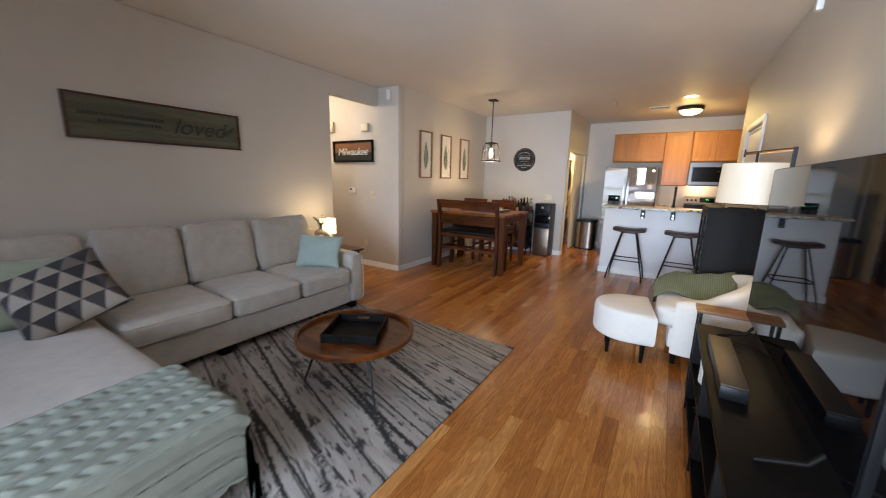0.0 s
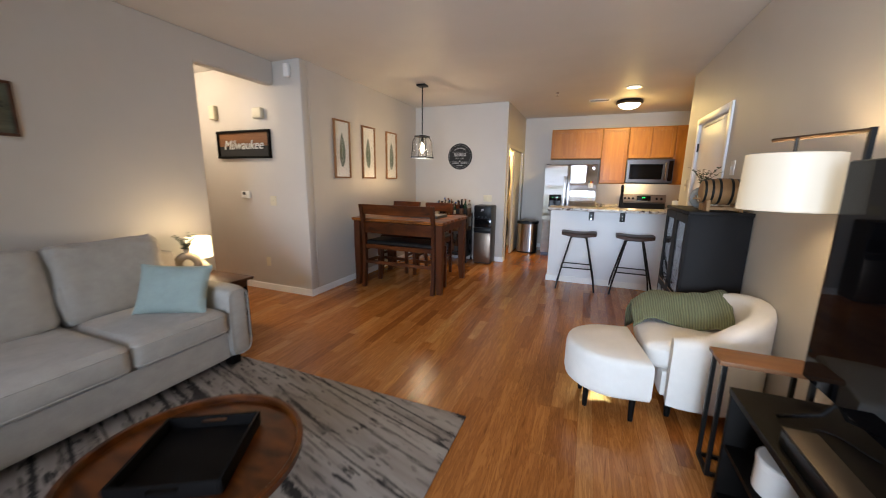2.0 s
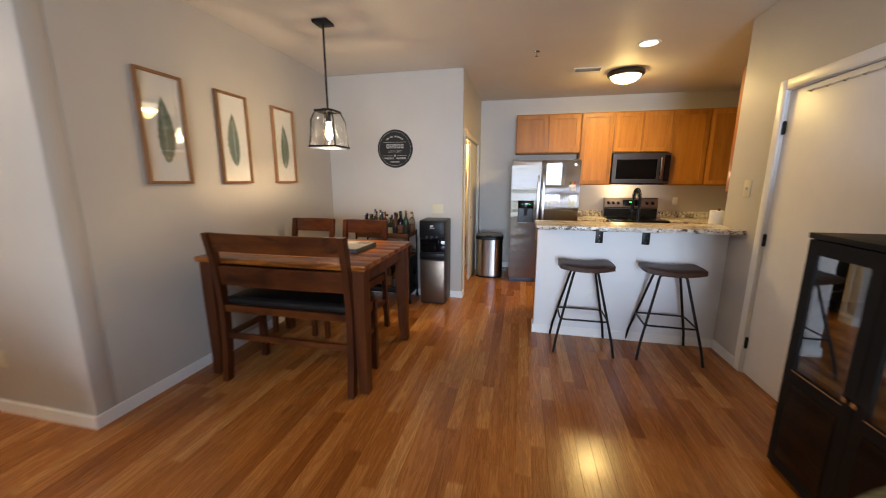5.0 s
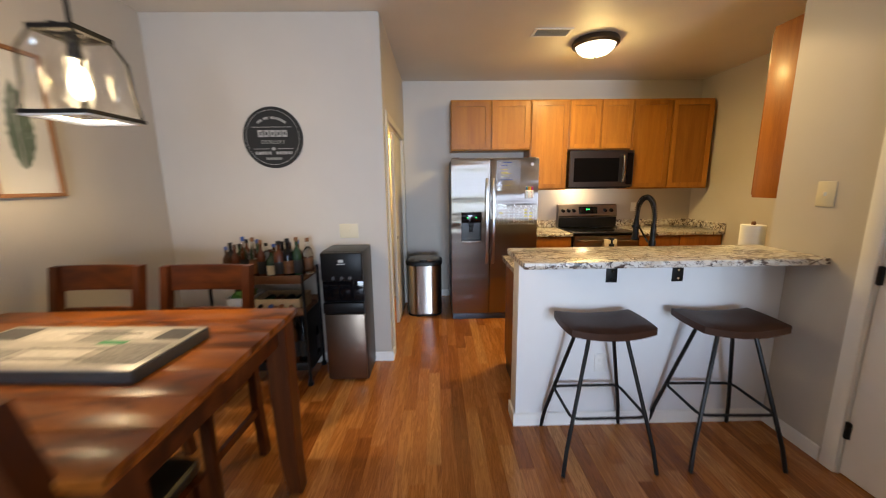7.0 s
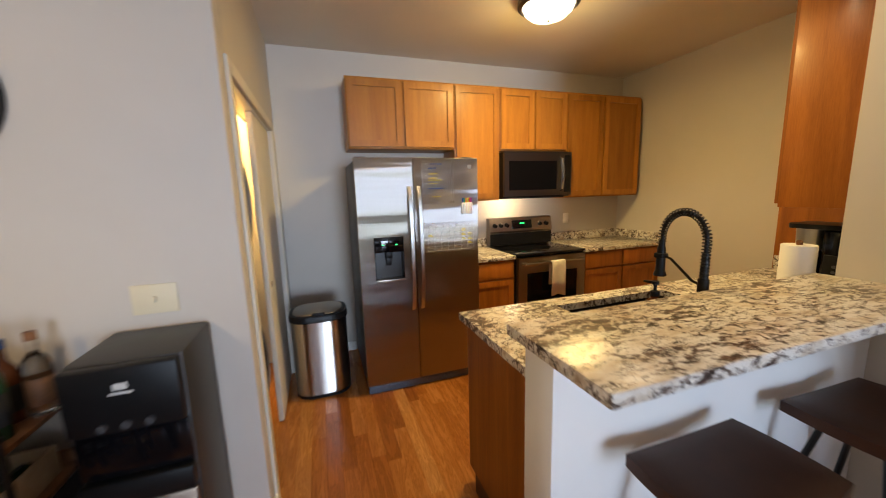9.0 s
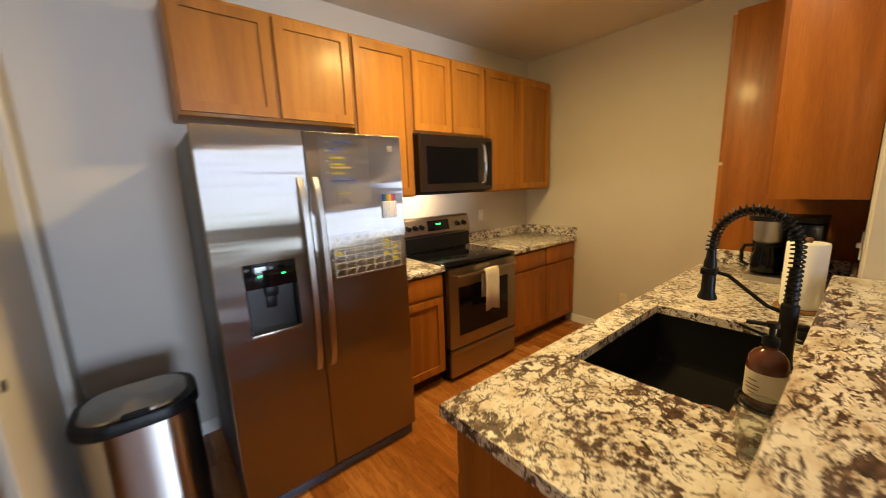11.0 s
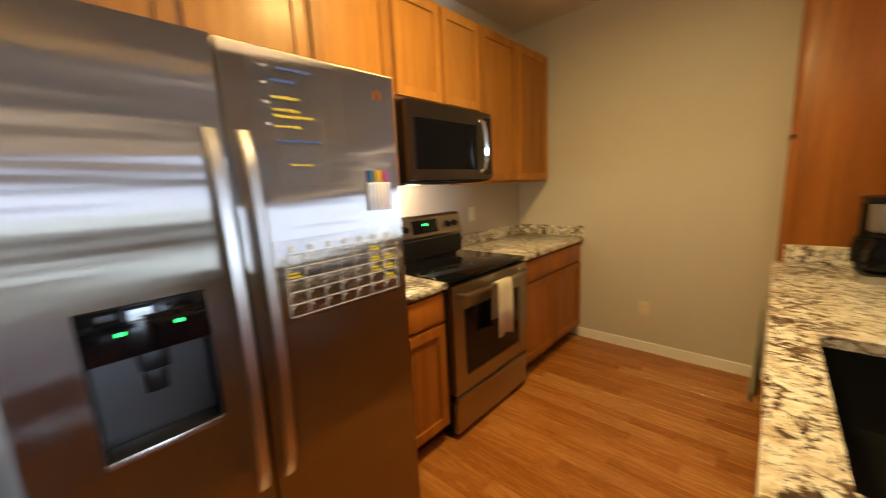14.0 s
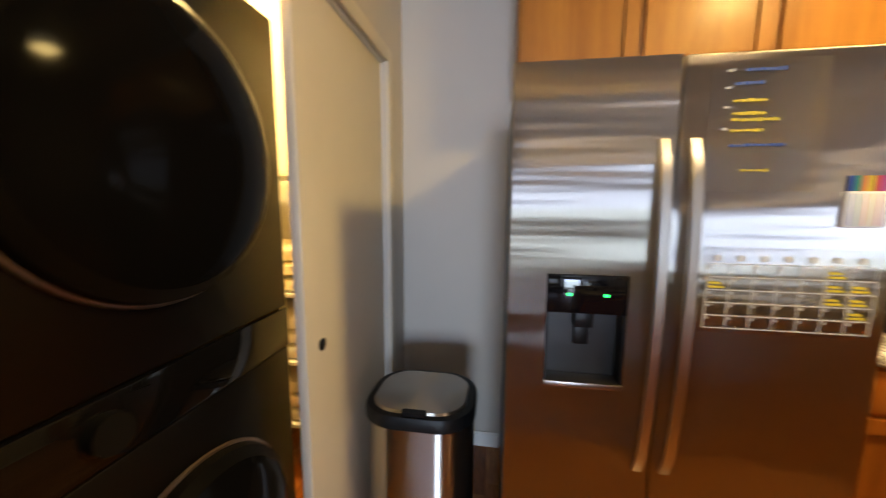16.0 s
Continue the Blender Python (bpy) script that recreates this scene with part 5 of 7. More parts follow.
w = thing("laundry_tower", "dark graphite washer and dryer stacked in the closet", "washer dryer", pose(-1.86, 7.62, 0))
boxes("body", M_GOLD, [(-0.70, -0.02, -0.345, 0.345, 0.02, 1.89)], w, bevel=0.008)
M_GRAPHITE = brushed("graphite_steel", (0.030, 0.028, 0.027), 0.40, "Y")
M_ROSE = plain("rose_metal", (0.42, 0.32, 0.26), 0.28, 1.0, bump=0)
M_DOORGLASS = dark_glass("smoked_door_glass", 0.10, 0.04)
for z0, z1 in ((0.02, 0.94), (1.07, 1.89)):
    boxes("front", M_GRAPHITE, [(-0.02, 0.0, -0.345, 0.345, z0, z1)], w, bevel=0.006)
boxes("control_panel", M_DARKGLASS, [(-0.02, 0.004, -0.345, 0.345, 0.945, 1.065)], w, "glossy black control panel", 0.004)
for z in (0.53, 1.485):
    bm = bmesh.new()
    lathe(bm, [(0.285, 0.0), (0.293, 0.010), (0.287, 0.034), (0.262, 0.05)], 56, caps=False)
    rg = part("door_ring", bm, plain("smoked_ring", (0.005, 0.0045, 0.004), 0.4, 0.0, Specular_IOR_Level=0.08), w)
    rg.matrix_basis = pose(0.001, -0.035, z, 0, 90, 0)
    bm = bmesh.new()
    tube(bm, [(0.294 * math.cos(a), 0.294 * math.sin(a), 0.008) for a in [math.tau * k / 56 for k in range(56)]], 0.006, 6, True)
    part("rim", bm, M_ROSE, rg, "thin rose metal rim")
    bm = bmesh.new()
    lathe(bm, [(0.264, 0.048), (0.235, 0.062), (0.12, 0.078), (0.01, 0.082)], 56)
    gl = part("door_glass", bm, M_DOORGLASS, w)
    gl.matrix_basis = pose(0.001, -0.035, z, 0, 90, 0)
bm = bmesh.new()
rod(bm, (0.004, -0.18, 1.005), (0.026, -0.18, 1.005), 0.035, seg=24)
part("dial", bm, M_BLACKPLASTIC, w)
sh = thing("closet_shelf", "white wire shelf unit with folded linens", "shelf", pose(-2.30, 8.60, 0))
boxes("upright", M_WHITEPLASTIC, [(-0.25, -0.235, -0.15, -0.135, 0, 1.6), (0.235, 0.25, -0.15, -0.135, 0, 1.6), (-0.25, -0.235, 0.2, 0.215, 0, 1.6), (0.235, 0.25, 0.2, 0.215, 0, 1.6)], sh)
for z in (0.3, 0.62, 0.95, 1.5):
    boxes("shelf_board", M_WHITEPLASTIC, [(-0.25, 0.25, -0.15, 0.215, z, z + 0.015)], sh)
for k, (z, c_) in enumerate(((0.316, M_TOWEL), (0.636, M_WHITEFAB), (0.966, M_CREAM))):
    for i in range(3):
        bm = bmesh.new()
        soft_box(bm, -0.2, 0.22, -0.13, 0.19, z + i * 0.072, z + 0.07 + i * 0.072, 0.02, 0.01, 0.006, cuts=5, seed=i + k)
        tagged(part("folded_linen", bm, c_), "folded linen stacked on the closet shelf", "linen", "folded linens").matrix_world = pose(-2.30, 8.60, 0)

# ---- windows behind the walker ----
wn = tagged(new("window_1"), "wide white framed sliding glass door", "window", kind="structure")
wn.matrix_world = pose(-0.62, -3.24, 0)
boxes("window_frame", M_TRIM, [(-1.27, -1.21, -0.04, 0.04, 0, 2.2), (1.21, 1.27, -0.04, 0.04, 0, 2.2), (-1.21, 1.21, -0.04, 0.04, 2.13, 2.2), (-1.21, 1.21, -0.04, 0.04, 0, 0.07), (-0.03, 0.03, -0.04, 0.04, 0.07, 2.13)], wn, bevel=0.004)
for x in (-0.62, 0.62):
    pn = boxes("pane", M_PANE, [(x - 0.59, x + 0.59, -0.004, 0.004, 0.07, 2.13)], wn)
    pn.visible_shadow = False

# Window added out of view, to go with the chaise's fill lamp.
wn = tagged(new("window_2"), "unseen white framed window added for the chaise fill light", "window", kind="structure")
wn.matrix_world = pose(-2.75, -0.84, 0)
boxes("window_frame", M_TRIM, [(-0.67, -0.62, -0.03, 0.03, 0.92, 2.08), (0.62, 0.67, -0.03, 0.03, 0.92, 2.08), (-0.62, 0.62, -0.03, 0.03, 2.03, 2.08), (-0.62, 0.62, -0.03, 0.03, 0.92, 0.97)], wn, bevel=0.004)
boxes("pane", M_PANE, [(-0.62, 0.62, -0.004, 0.004, 0.97, 2.03)], wn).visible_shadow = False

# ---- living room ----
rg = boxes("area_rug", M_RUG, [(-2.98, -0.985, -0.45, 2.755, 0.001, 0.013)], bevel=0.004)
tagged(rg, "grey and cream area rug with charcoal streaks", "rug")

sf = thing("sectional_sofa", "oatmeal fabric sectional sofa with chaise and loose back cushions", "sofa", pose(WX, 0, 0))
bm = bmesh.new()
soft_box(bm, 0.06, 1.02, 0.02, 2.62, 0.07, 0.29, 0.02, 0, 0.003, cuts=7)
soft_box(bm, 0.90, 2.41, 0.0, 0.62, 0.07, 0.29, 0.03, 0, 0.003, cuts=7)
part("base", bm, M_SOFA, sf)
bm = bmesh.new()
soft_box(bm, 0.05, 0.30, 0.0, 2.76, 0.25, 0.84, 0.06, 0, 0.004, cuts=9)
part("back_frame", bm, M_SOFA, sf)
for y0, y1, x1 in ((2.612, 2.79, 1.05), (-0.18, 0.0, 1.05)):
    bm = bmesh.new()
    soft_box(bm, 0.06, x1, y0, y1, 0.07, 0.615, 0.055, 0.012, 0.003, cuts=9)
    arm = part("arm", bm, M_SOFA, sf)
    bm = bmesh.new()
    o = [(x1 + 0.0, y, z) for y, z in round_rect(y0 + 0.012, y1 - 0.012, 0.09, 0.60, 0.06, 6)]
    tube(bm, o, 0.005, 6, True)
    part("piping", bm, M_SOFA, arm)
for i, (a, b) in enumerate(((2.0, 2.612), (1.375, 1.995), (0.68, 1.37))):
    bm = bmesh.new()
    soft_box(bm, 0.25, 1.06, a + 0.003, b - 0.003, 0.285, 0.47, 0.05, 0.022, 0.006, seed=i * 3.1)
    cs = part("seat_cushion", bm, M_SOFA, sf)
    for z in (0.318, 0.44):
        bm = bmesh.new()
        tube(bm, [(x, y, z) for x, y in round_rect(0.27, 1.062, a + 0.004, b - 0.004, 0.05, 5)], 0.0045, 6, True)
        part("piping", bm, M_SOFA, cs)
bm = bmesh.new()
soft_box(bm, 0.25, 2.455, 0.003, 0.655, 0.285, 0.475, 0.07, 0.02, 0.006, seed=11, cuts=15)
part("chaise_cushion", bm, M_SOFA, sf)
for i, (a, b) in enumerate(((1.965, 2.63), (1.345, 1.96), (0.735, 1.34), (0.02, 0.73))):
    bm = bmesh.new()
    soft_box(bm, -0.11, 0.11, a + 0.004 - (a + b) / 2, b - 0.004 - (a + b) / 2, 0.0, 0.545, 0.075, 0.0, 0.02, pose(0.34, (a + b) / 2, 0.445, 0, -11, 0), seed=i * 2.3 + 5)
    bc = part("back_cushion", bm, M_SOFA, sf)
for x, y in ((0.98, 2.66), (0.98, 1.3), (2.33, 0.55), (2.33, 0.06), (0.15, 2.66), (0.15, 0.06)):
    boxes("leg", M_ESPRESSO, [(x - 0.04, x + 0.04, y - 0.04, y + 0.04, 0.012 if x > 0.9 else 0.001, 0.072)], sf, bevel=0.006)

# pillows
bm = bmesh.new()
throw_pillow(bm, 0.46, 0.36, 0.15, pose(0, 0, 0))
ob = part("throw_pillow", bm, M_AQUA, smooth=60)
ob.matrix_world = pose(-3.10, 2.43, 0.645, -24, 0, 36) @ pose(0, 0, 0, 0, 4, 0)
tagged(ob, "pale aqua knitted throw pillow leaning on the sofa", "pillow", "sofa pillows")


def triangle_cloth():
    """Charcoal, grey and cream triangles in rows."""
    n = Nodes("triangle_cloth", 0.92)
    sep = n.add("SeparateXYZ")
    n.link(n.coords(), sep.inputs[0])
    size = 0.116
    u = n.math("ADD", n.math("DIVIDE", sep.outputs["X"], size), 20.0)
    v = n.math("ADD", n.math("DIVIDE", sep.outputs["Z"], size * 0.95), 20.0)
    row = n.math("FLOOR", v)
    fv = n.math("FRACT", v)
    us = n.math("ADD", u, n.math("MULTIPLY", n.math("MODULO", row, 2.0), 0.5))
    fu = n.math("FRACT", us)
    tri_ = n.math("MULTIPLY", n.math("ABSOLUTE", n.math("SUBTRACT", fu, 0.5)), 2.0)
    up = n.math("LESS_THAN", n.math("ADD", tri_, fv), 1.0)
    cell = n.add("TexWhiteNoise", noise_dimensions="2D")
    cmb = n.add("CombineXYZ")
    n.link(n.math("FLOOR", us), cmb.inputs[0])
    n.link(row, cmb.inputs[1])
    n.link(cmb.outputs[0], cell.inputs["Vector"])
    light = n.ramp(cell.outputs["Value"], ((0.0, (0.22, 0.18, 0.14)), (0.5, (0.10, 0.078, 0.064)), (0.75, (0.29, 0.255, 0.21))), "CONSTANT")
    dark = n.ramp(cell.outputs["Value"], ((0.0, (0.018, 0.016, 0.016)), (0.6, (0.04, 0.033, 0.03))), "CONSTANT")
    n.colour(n.mix(up, dark, light))
    n.bump(n.noise(n.coords(), 350, 2), 0.4, 0.002)
    return n.m


bm = bmesh.new()
throw_pillow(bm, 0.50, 0.48, 0.15, pose(0, 0, 0), 4)
ob = part("throw_pillow", bm, triangle_cloth(), smooth=60)
ob.matrix_world = pose(-3.02, 0.50, 0.695, -38, 0, 62) @ pose(0, 0, 0, 0, -29, 0)
tagged(ob, "charcoal and cream triangle patterned throw pillow", "pillow", "sofa pillows")
bm = bmesh.new()
throw_pillow(bm, 0.48, 0.46, 0.15, pose(0, 0, 0), 8)
ob = part("throw_pillow", bm, M_SAGE, smooth=60)
ob.matrix_world = pose(-3.27, 0.37, 0.68, -26, 0, 66)
tagged(ob, "sage green throw pillow behind the patterned one", "pillow", "sofa pillows")

# cable-knit throw over the chaise
bm = bmesh.new()
NU, NV = 220, 210
rows_v = []
for i in range(NU + 1):
    u = i / NU * 0.94
    col = []
    for j in range(NV + 1):
        s = j / NV * 1.06 - 0.05
        x = -1.965 + u + 0.014 * math.sin(s * 7 + 1.0) 
        over = s - 0.62
        if over < 0:
            y, z, n_ = s, 0.503, Vector((0, 0, 1))
        elif over < 0.09:
            a = over / 0.09 * math.pi / 2
            y, z, n_ = 0.62 + 0.06 * math.sin(a), 0.443 + 0.06 * math.cos(a), Vector((0, math.sin(a), math.cos(a)))
        else:
            y, z, n_ = 0.684 + 0.018 * math.sin(u * 17), 0.443 - (over - 0.09), Vector((0, 1, 0))
        foot = x + 1.44
        if foot > 0:
            a = min(foot / 0.10, 1) * math.pi / 2
            x = -1.44 + 0.055 * math.sin(a) if foot < 0.10 else -1.385
            z -= (0.05 * (1 - math.cos(a))) + max(0, foot - 0.10)
        cable = (u % 0.098) / 0.098
        ph = s * 108
        c_ = (cable - 0.5) / 0.2
        rope = math.sqrt(max(0.0, 1 - c_ * c_)) * (0.68 + 0.32 * math.cos(ph - 3.2 * c_)) if abs(c_) < 1 else 0
        rib = 0.34 * max(0, math.cos((cable - 0.5) * math.tau * 7)) if abs(cable - 0.5) > 0.25 else 0
        hgt = 0.020 * max(rope, rib)
        hgt += 0.005 * noise.noise(Vector((u * 5, s * 5, 0)))
        col.append(bm.verts.new(Vector((x, y, z)) + n_ * hgt))
    rows_v.append(col)
for a, b in zip(rows_v, rows_v[1:]):
    for k in range(NV):
        bm.faces.new((a[k], b[k], b[k + 1], a[k + 1]))
ob = part("knit_throw", bm, M_THROW, smooth=80)
tagged(ob, "pale green cable-knit throw spread over the chaise", "blanket")

# coffee table and tray
ct = thing("coffee_table", "round acacia tray-top coffee table with thin black legs", "coffee table", pose(-1.72, 1.62, 0))
bm = bmesh.new()
lathe(bm, [(0.0, 0.350), (0.33, 0.350), (0.385, 0.358), (0.397, 0.372), (0.398, 0.398), (0.394, 0.402), (0.380, 0.402), (0.376, 0.398), (0.372, 0.374), (0.0, 0.372)], 64, caps=False)
part("tabletop", bm, M_ACACIA, ct)
for k in range(3):
    a = radians(93 + 120 * k)
    bm = bmesh.new()
    rod(bm, (0.24 * math.cos(a), 0.24 * math.sin(a), 0.355), (0.37 * math.cos(a), 0.37 * math.sin(a), 0.013), 0.011, 0.007)
    part("leg", bm, M_BLACKMETAL, ct)
tr = thing("serving_tray", "square dark wooden serving tray with cut-out handles", "tray", pose(-1.725, 1.63, 0.374, 0, 0, 30))
boxes("bottom", M_ESPRESSO, [(-0.17, 0.17, -0.17, 0.17, 0.0, 0.012)], tr)
for k in range(4):
    bm = bmesh.new()
    if k % 2:
        cuboid(bm, -0.183, 0.183, -0.184, -0.171, 0.0, 0.06, 0.003)
    else:
        ring_plate(bm, -0.17, 0.17, 0.0, 0.06, -0.05, 0.05, 0.028, 0.048, -0.183, -0.171, lambda a, b, c: (a, c, b))
    ob = part("side", bm, M_ESPRESSO, tr)
    ob.matrix_basis = pose(0, 0, 0, 0, 0, 90 * k)

# end table with lamp and vase
et = thing("end_table", "narrow dark walnut end table with lower shelves", "end table", pose(-3.46, 2.95, 0))
boxes("tabletop", M_WALNUT, [(-0.36, 0.36, -0.14, 0.14, 0.555, 0.58)], et, bevel=0.005)
boxes("apron", M_WALNUT, [(-0.31, 0.31, -0.11, 0.11, 0.49, 0.555)], et)
for z in (0.08, 0.29):
    boxes("shelf", M_WALNUT, [(-0.31, 0.30, -0.10, 0.10, z, z + 0.02)], et, bevel=0.003)
for x in (-0.31, 0.285):
    for y in (-0.105, 0.105):
        bm = bmesh.new()
        rod(bm, (x, y, 0.49), (x * 1.03, y * 1.03, 0.0), 0.017, 0.013, 8)
        part("leg", bm, M_ESPRESSO, et)
tl = thing("table_lamp", "small lit table lamp with a white drum shade", "table lamp", pose(-3.62, 2.985, 0.58))
bm = bmesh.new()
lathe(bm, [(0.072, 0.0), (0.076, 0.006), (0.076, 0.06), (0.07, 0.066), (0.035, 0.095), (0.014, 0.13), (0.012, 0.165)], 28)
part("base", bm, plain("cream_ceramic", (0.66, 0.6, 0.5), 0.6), tl)
bm = bmesh.new()
lathe(bm, [(0.098, 0.145), (0.094, 0.33)], 32, caps=False)
ob = part("shade", bm, M_SMALLSHADE, tl, smooth=60)
ob.modifiers.new("thick", "SOLIDIFY").thickness = 0.002
bm = bmesh.new()
lathe(bm, [(0.008, 0.165), (0.024, 0.20), (0.024, 0.23), (0.008, 0.25)], 14)
part("bulb", bm, M_BULB, tl)


def donut_vase(label, m, mat, seed, n=6, length=0.24, spread=0.14):
    v = thing("ring_vase", label, "vase", m)
    bm = bmesh.new()
    tube(bm, [(0.075 * math.cos(a), 0, 0.105 + 0.075 * math.sin(a)) for a in [math.tau * k / 32 for k in range(32)]], 0.033, 14, True)
    lathe(bm, [(0.02, 0.195), (0.022, 0.225), (0.026, 0.24), (0.018, 0.238)], 16)
    lathe(bm, [(0.04, 0.0), (0.035, 0.01), (0.02, 0.03)], 16)
    part("body", bm, mat, v)
    sprigs(v, (0, 0, 0.22), n, length, spread, seed)
    return v


donut_vase("sand ceramic ring vase with dark green sprigs", pose(-3.60, 2.86, 0.58, 0, 0, 40), M_CERAMIC, 3, 7, 0.17, 0.12)

# television, stand and what stands on it
ts = thing("tv_stand", "long black wooden television stand with open shelves", "tv stand", pose(0.233, 0.75, 0))
L_ = 1.892
boxes("top", M_ESPRESSO, [(0.0, 0.43, 0.0, L_, 0.552, 0.582)], ts, bevel=0.004)
boxes("bottom", M_ESPRESSO, [(0.01, 0.43, 0.02, L_ - 0.02, 0.05, 0.075)], ts)
boxes("back", M_ESPRESSO, [(0.415, 0.43, 0.02, L_ - 0.02, 0.075, 0.552)], ts)
for y in (0.0, 0.62, 1.25, L_ - 0.025):
    boxes("upright", M_ESPRESSO, [(0.005, 0.414, y, y + 0.025, 0.0, 0.551)], ts, bevel=0.002)
for a, b in ((0.026, 0.619), (0.646, 1.249), (1.276, L_ - 0.026)):
    boxes("shelf", M_ESPRESSO, [(0.01, 0.414, a, b, 0.30, 0.32)], ts)
tv = thing("television", "large flat black television on splayed feet", "television", pose(0.46, 1.905, 0.582))
boxes("screen", dark_glass("screen_glass", 0.03, 0.12), [(0.0, 0.006, -0.745, 0.745, 0.105, 0.94)], tv)
boxes("bezel", M_BLACKPLASTIC, [(0.0065, 0.03, -0.75, 0.75, 0.10, 0.945)], tv, bevel=0.003)
boxes("rear_housing", M_BLACKPLASTIC, [(0.0305, 0.06, -0.5, 0.5, 0.12, 0.55)], tv, bevel=0.01)
for y in (-0.55, 0.55):
    bm = bmesh.new()
    tube(bm, [(-0.14, y, 0.008), (-0.02, y, 0.045), (0.018, y, 0.105)], 0.008, 8)
    tube(bm, [(0.16, y, 0.008), (0.05, y, 0.045), (0.018, y, 0.105)], 0.008, 8)
    part("foot", bm, M_ESPRESSO, tv)
sb = thing("soundbar", "black soundbar with a bronze metal top", "soundbar", pose(0.308, 2.0, 0.582))
boxes("body", M_BLACKPLASTIC, [(-0.048, 0.048, -0.29, 0.29, 0.0, 0.058)], sb, bevel=0.006)
boxes("top_plate", plain("bronze_metal", (0.075, 0.058, 0.042), 0.45, 0.6), [(-0.046, 0.046, -0.288, 0.288, 0.0585, 0.064)], sb, bevel=0.002)
cb = bpy.data.curves.new("loose_cable", "CURVE")
cb.dimensions, cb.bevel_depth = "3D", 0.003
sp_ = cb.splines.new("BEZIER")
sp_.bezier_points.add(3)
for q, co in zip(sp_.bezier_points, ((0.40, 2.26, 0.586), (0.37, 2.34, 0.586), (0.43, 2.42, 0.586), (0.52, 2.30, 0.586))):
    q.co, q.handle_left_type, q.handle_right_type = co, "AUTO", "AUTO"
cb.materials.append(M_BLACKPLASTIC)
tagged(new("loose_cable", cb), "thin black cable behind the soundbar", "cable")
bx = thing("round_canister", "white round canister on the stand's upper shelf", "canister", pose(0.35, 2.38, 0.32))
bm = bmesh.new()
lathe(bm, [(0.085, 0.0), (0.09, 0.005), (0.09, 0.10), (0.088, 0.105)], 32)
part("body", bm, M_WHITEPLASTIC, bx)
bm = bmesh.new()
lathe(bm, [(0.092, 0.106), (0.092, 0.13), (0.085, 0.135), (0.0, 0.136)], 32, caps=False)
part("lid", bm, M_WHITEPLASTIC, bx)
pt = thing("potted_plant", "grey green succulent in a white pot on the shelf", "plant", pose(0.33, 2.20, 0.075))
bm = bmesh.new()
lathe(bm, [(0.045, 0), (0.05, 0.004), (0.06, 0.085), (0.055, 0.085), (0.05, 0.075)], 24)
part("pot", bm, M_WHITEPLASTIC, pt)
sprigs(pt, (0, 0, 0.075), 9, 0.10, 0.11, 12, 0.02)

# floor lamp
fl = thing("floor_lamp", "bronze arc floor lamp with a lit linen drum shade", "floor lamp", pose(0.545, 2.735, 0))
bm = bmesh.new()
lathe(bm, [(0.11, 0.0), (0.115, 0.004), (0.115, 0.02), (0.0, 0.022)], 28, caps=False)
part("base", bm, M_BLACKMETAL, fl)
boxes("pole", M_BLACKMETAL, [(-0.009, 0.009, -0.009, 0.009, 0.02, 1.65)], fl)
bm = bmesh.new()
v0, v1 = Vector((0.0, 0.0, 1.64)), Vector((-0.168, 0.325, 1.64))
rod(bm, v0, v1, 0.009, seg=8)
part("arm", bm, plain("bronze_bar", (0.10, 0.06, 0.035), 0.35, 0.6), fl)
bm = bmesh.new()
rod(bm, (-0.125, 0.215, 1.64), (-0.125, 0.215, 1.545), 0.007, seg=8)
part("hanger", bm, M_BLACKMETAL, fl)
bm = bmesh.new()
lathe(bm, [(0.17, 1.325), (0.17, 1.335), (0.165, 1.56), (0.165, 1.57)], 40, (-0.125, 0.215, 0), caps=False)
ob = part("shade", bm, M_SHADE, fl, smooth=60)
ob.modifiers.new("thick", "SOLIDIFY").thickness = 0.003
bm = bmesh.new()
for k in range(3):
    a = math.tau * k / 3
    rod(bm, (-0.125, 0.215, 1.547), (-0.125 + 0.163 * math.cos(a), 0.215 + 0.163 * math.sin(a), 1.56), 0.003, seg=6)
part("spider", bm, M_BLACKMETAL, fl)
bm = bmesh.new()
lathe(bm, [(0.01, 1.545), (0.028, 1.50), (0.03, 1.46), (0.012, 1.435)], 16, (-0.125, 0.215, 0))
part("bulb", bm, M_BULB, fl)

# c-shaped side table
cs = thing("side_table", "narrow rustic wood side table on a black metal frame", "side table", pose(0.42, 2.885, 0))
boxes("tabletop", M_RUSTIC, [(-0.18, 0.19, -0.085, 0.085, 0.60, 0.622)], cs, bevel=0.003)
for x in (-0.155, 0.165):
    for y in (-0.07, 0.07):
        boxes("leg", M_BLACKMETAL, [(x - 0.009, x + 0.009, y - 0.009, y + 0.009, 0.018, 0.60)], cs)
boxes("foot_frame", M_BLACKMETAL, [(-0.164, 0.174, -0.079, -0.061, 0.0, 0.018), (-0.164, 0.174, 0.061, 0.079, 0.0, 0.018), (-0.164, -0.146, -0.061, 0.061, 0, 0.018)], cs)

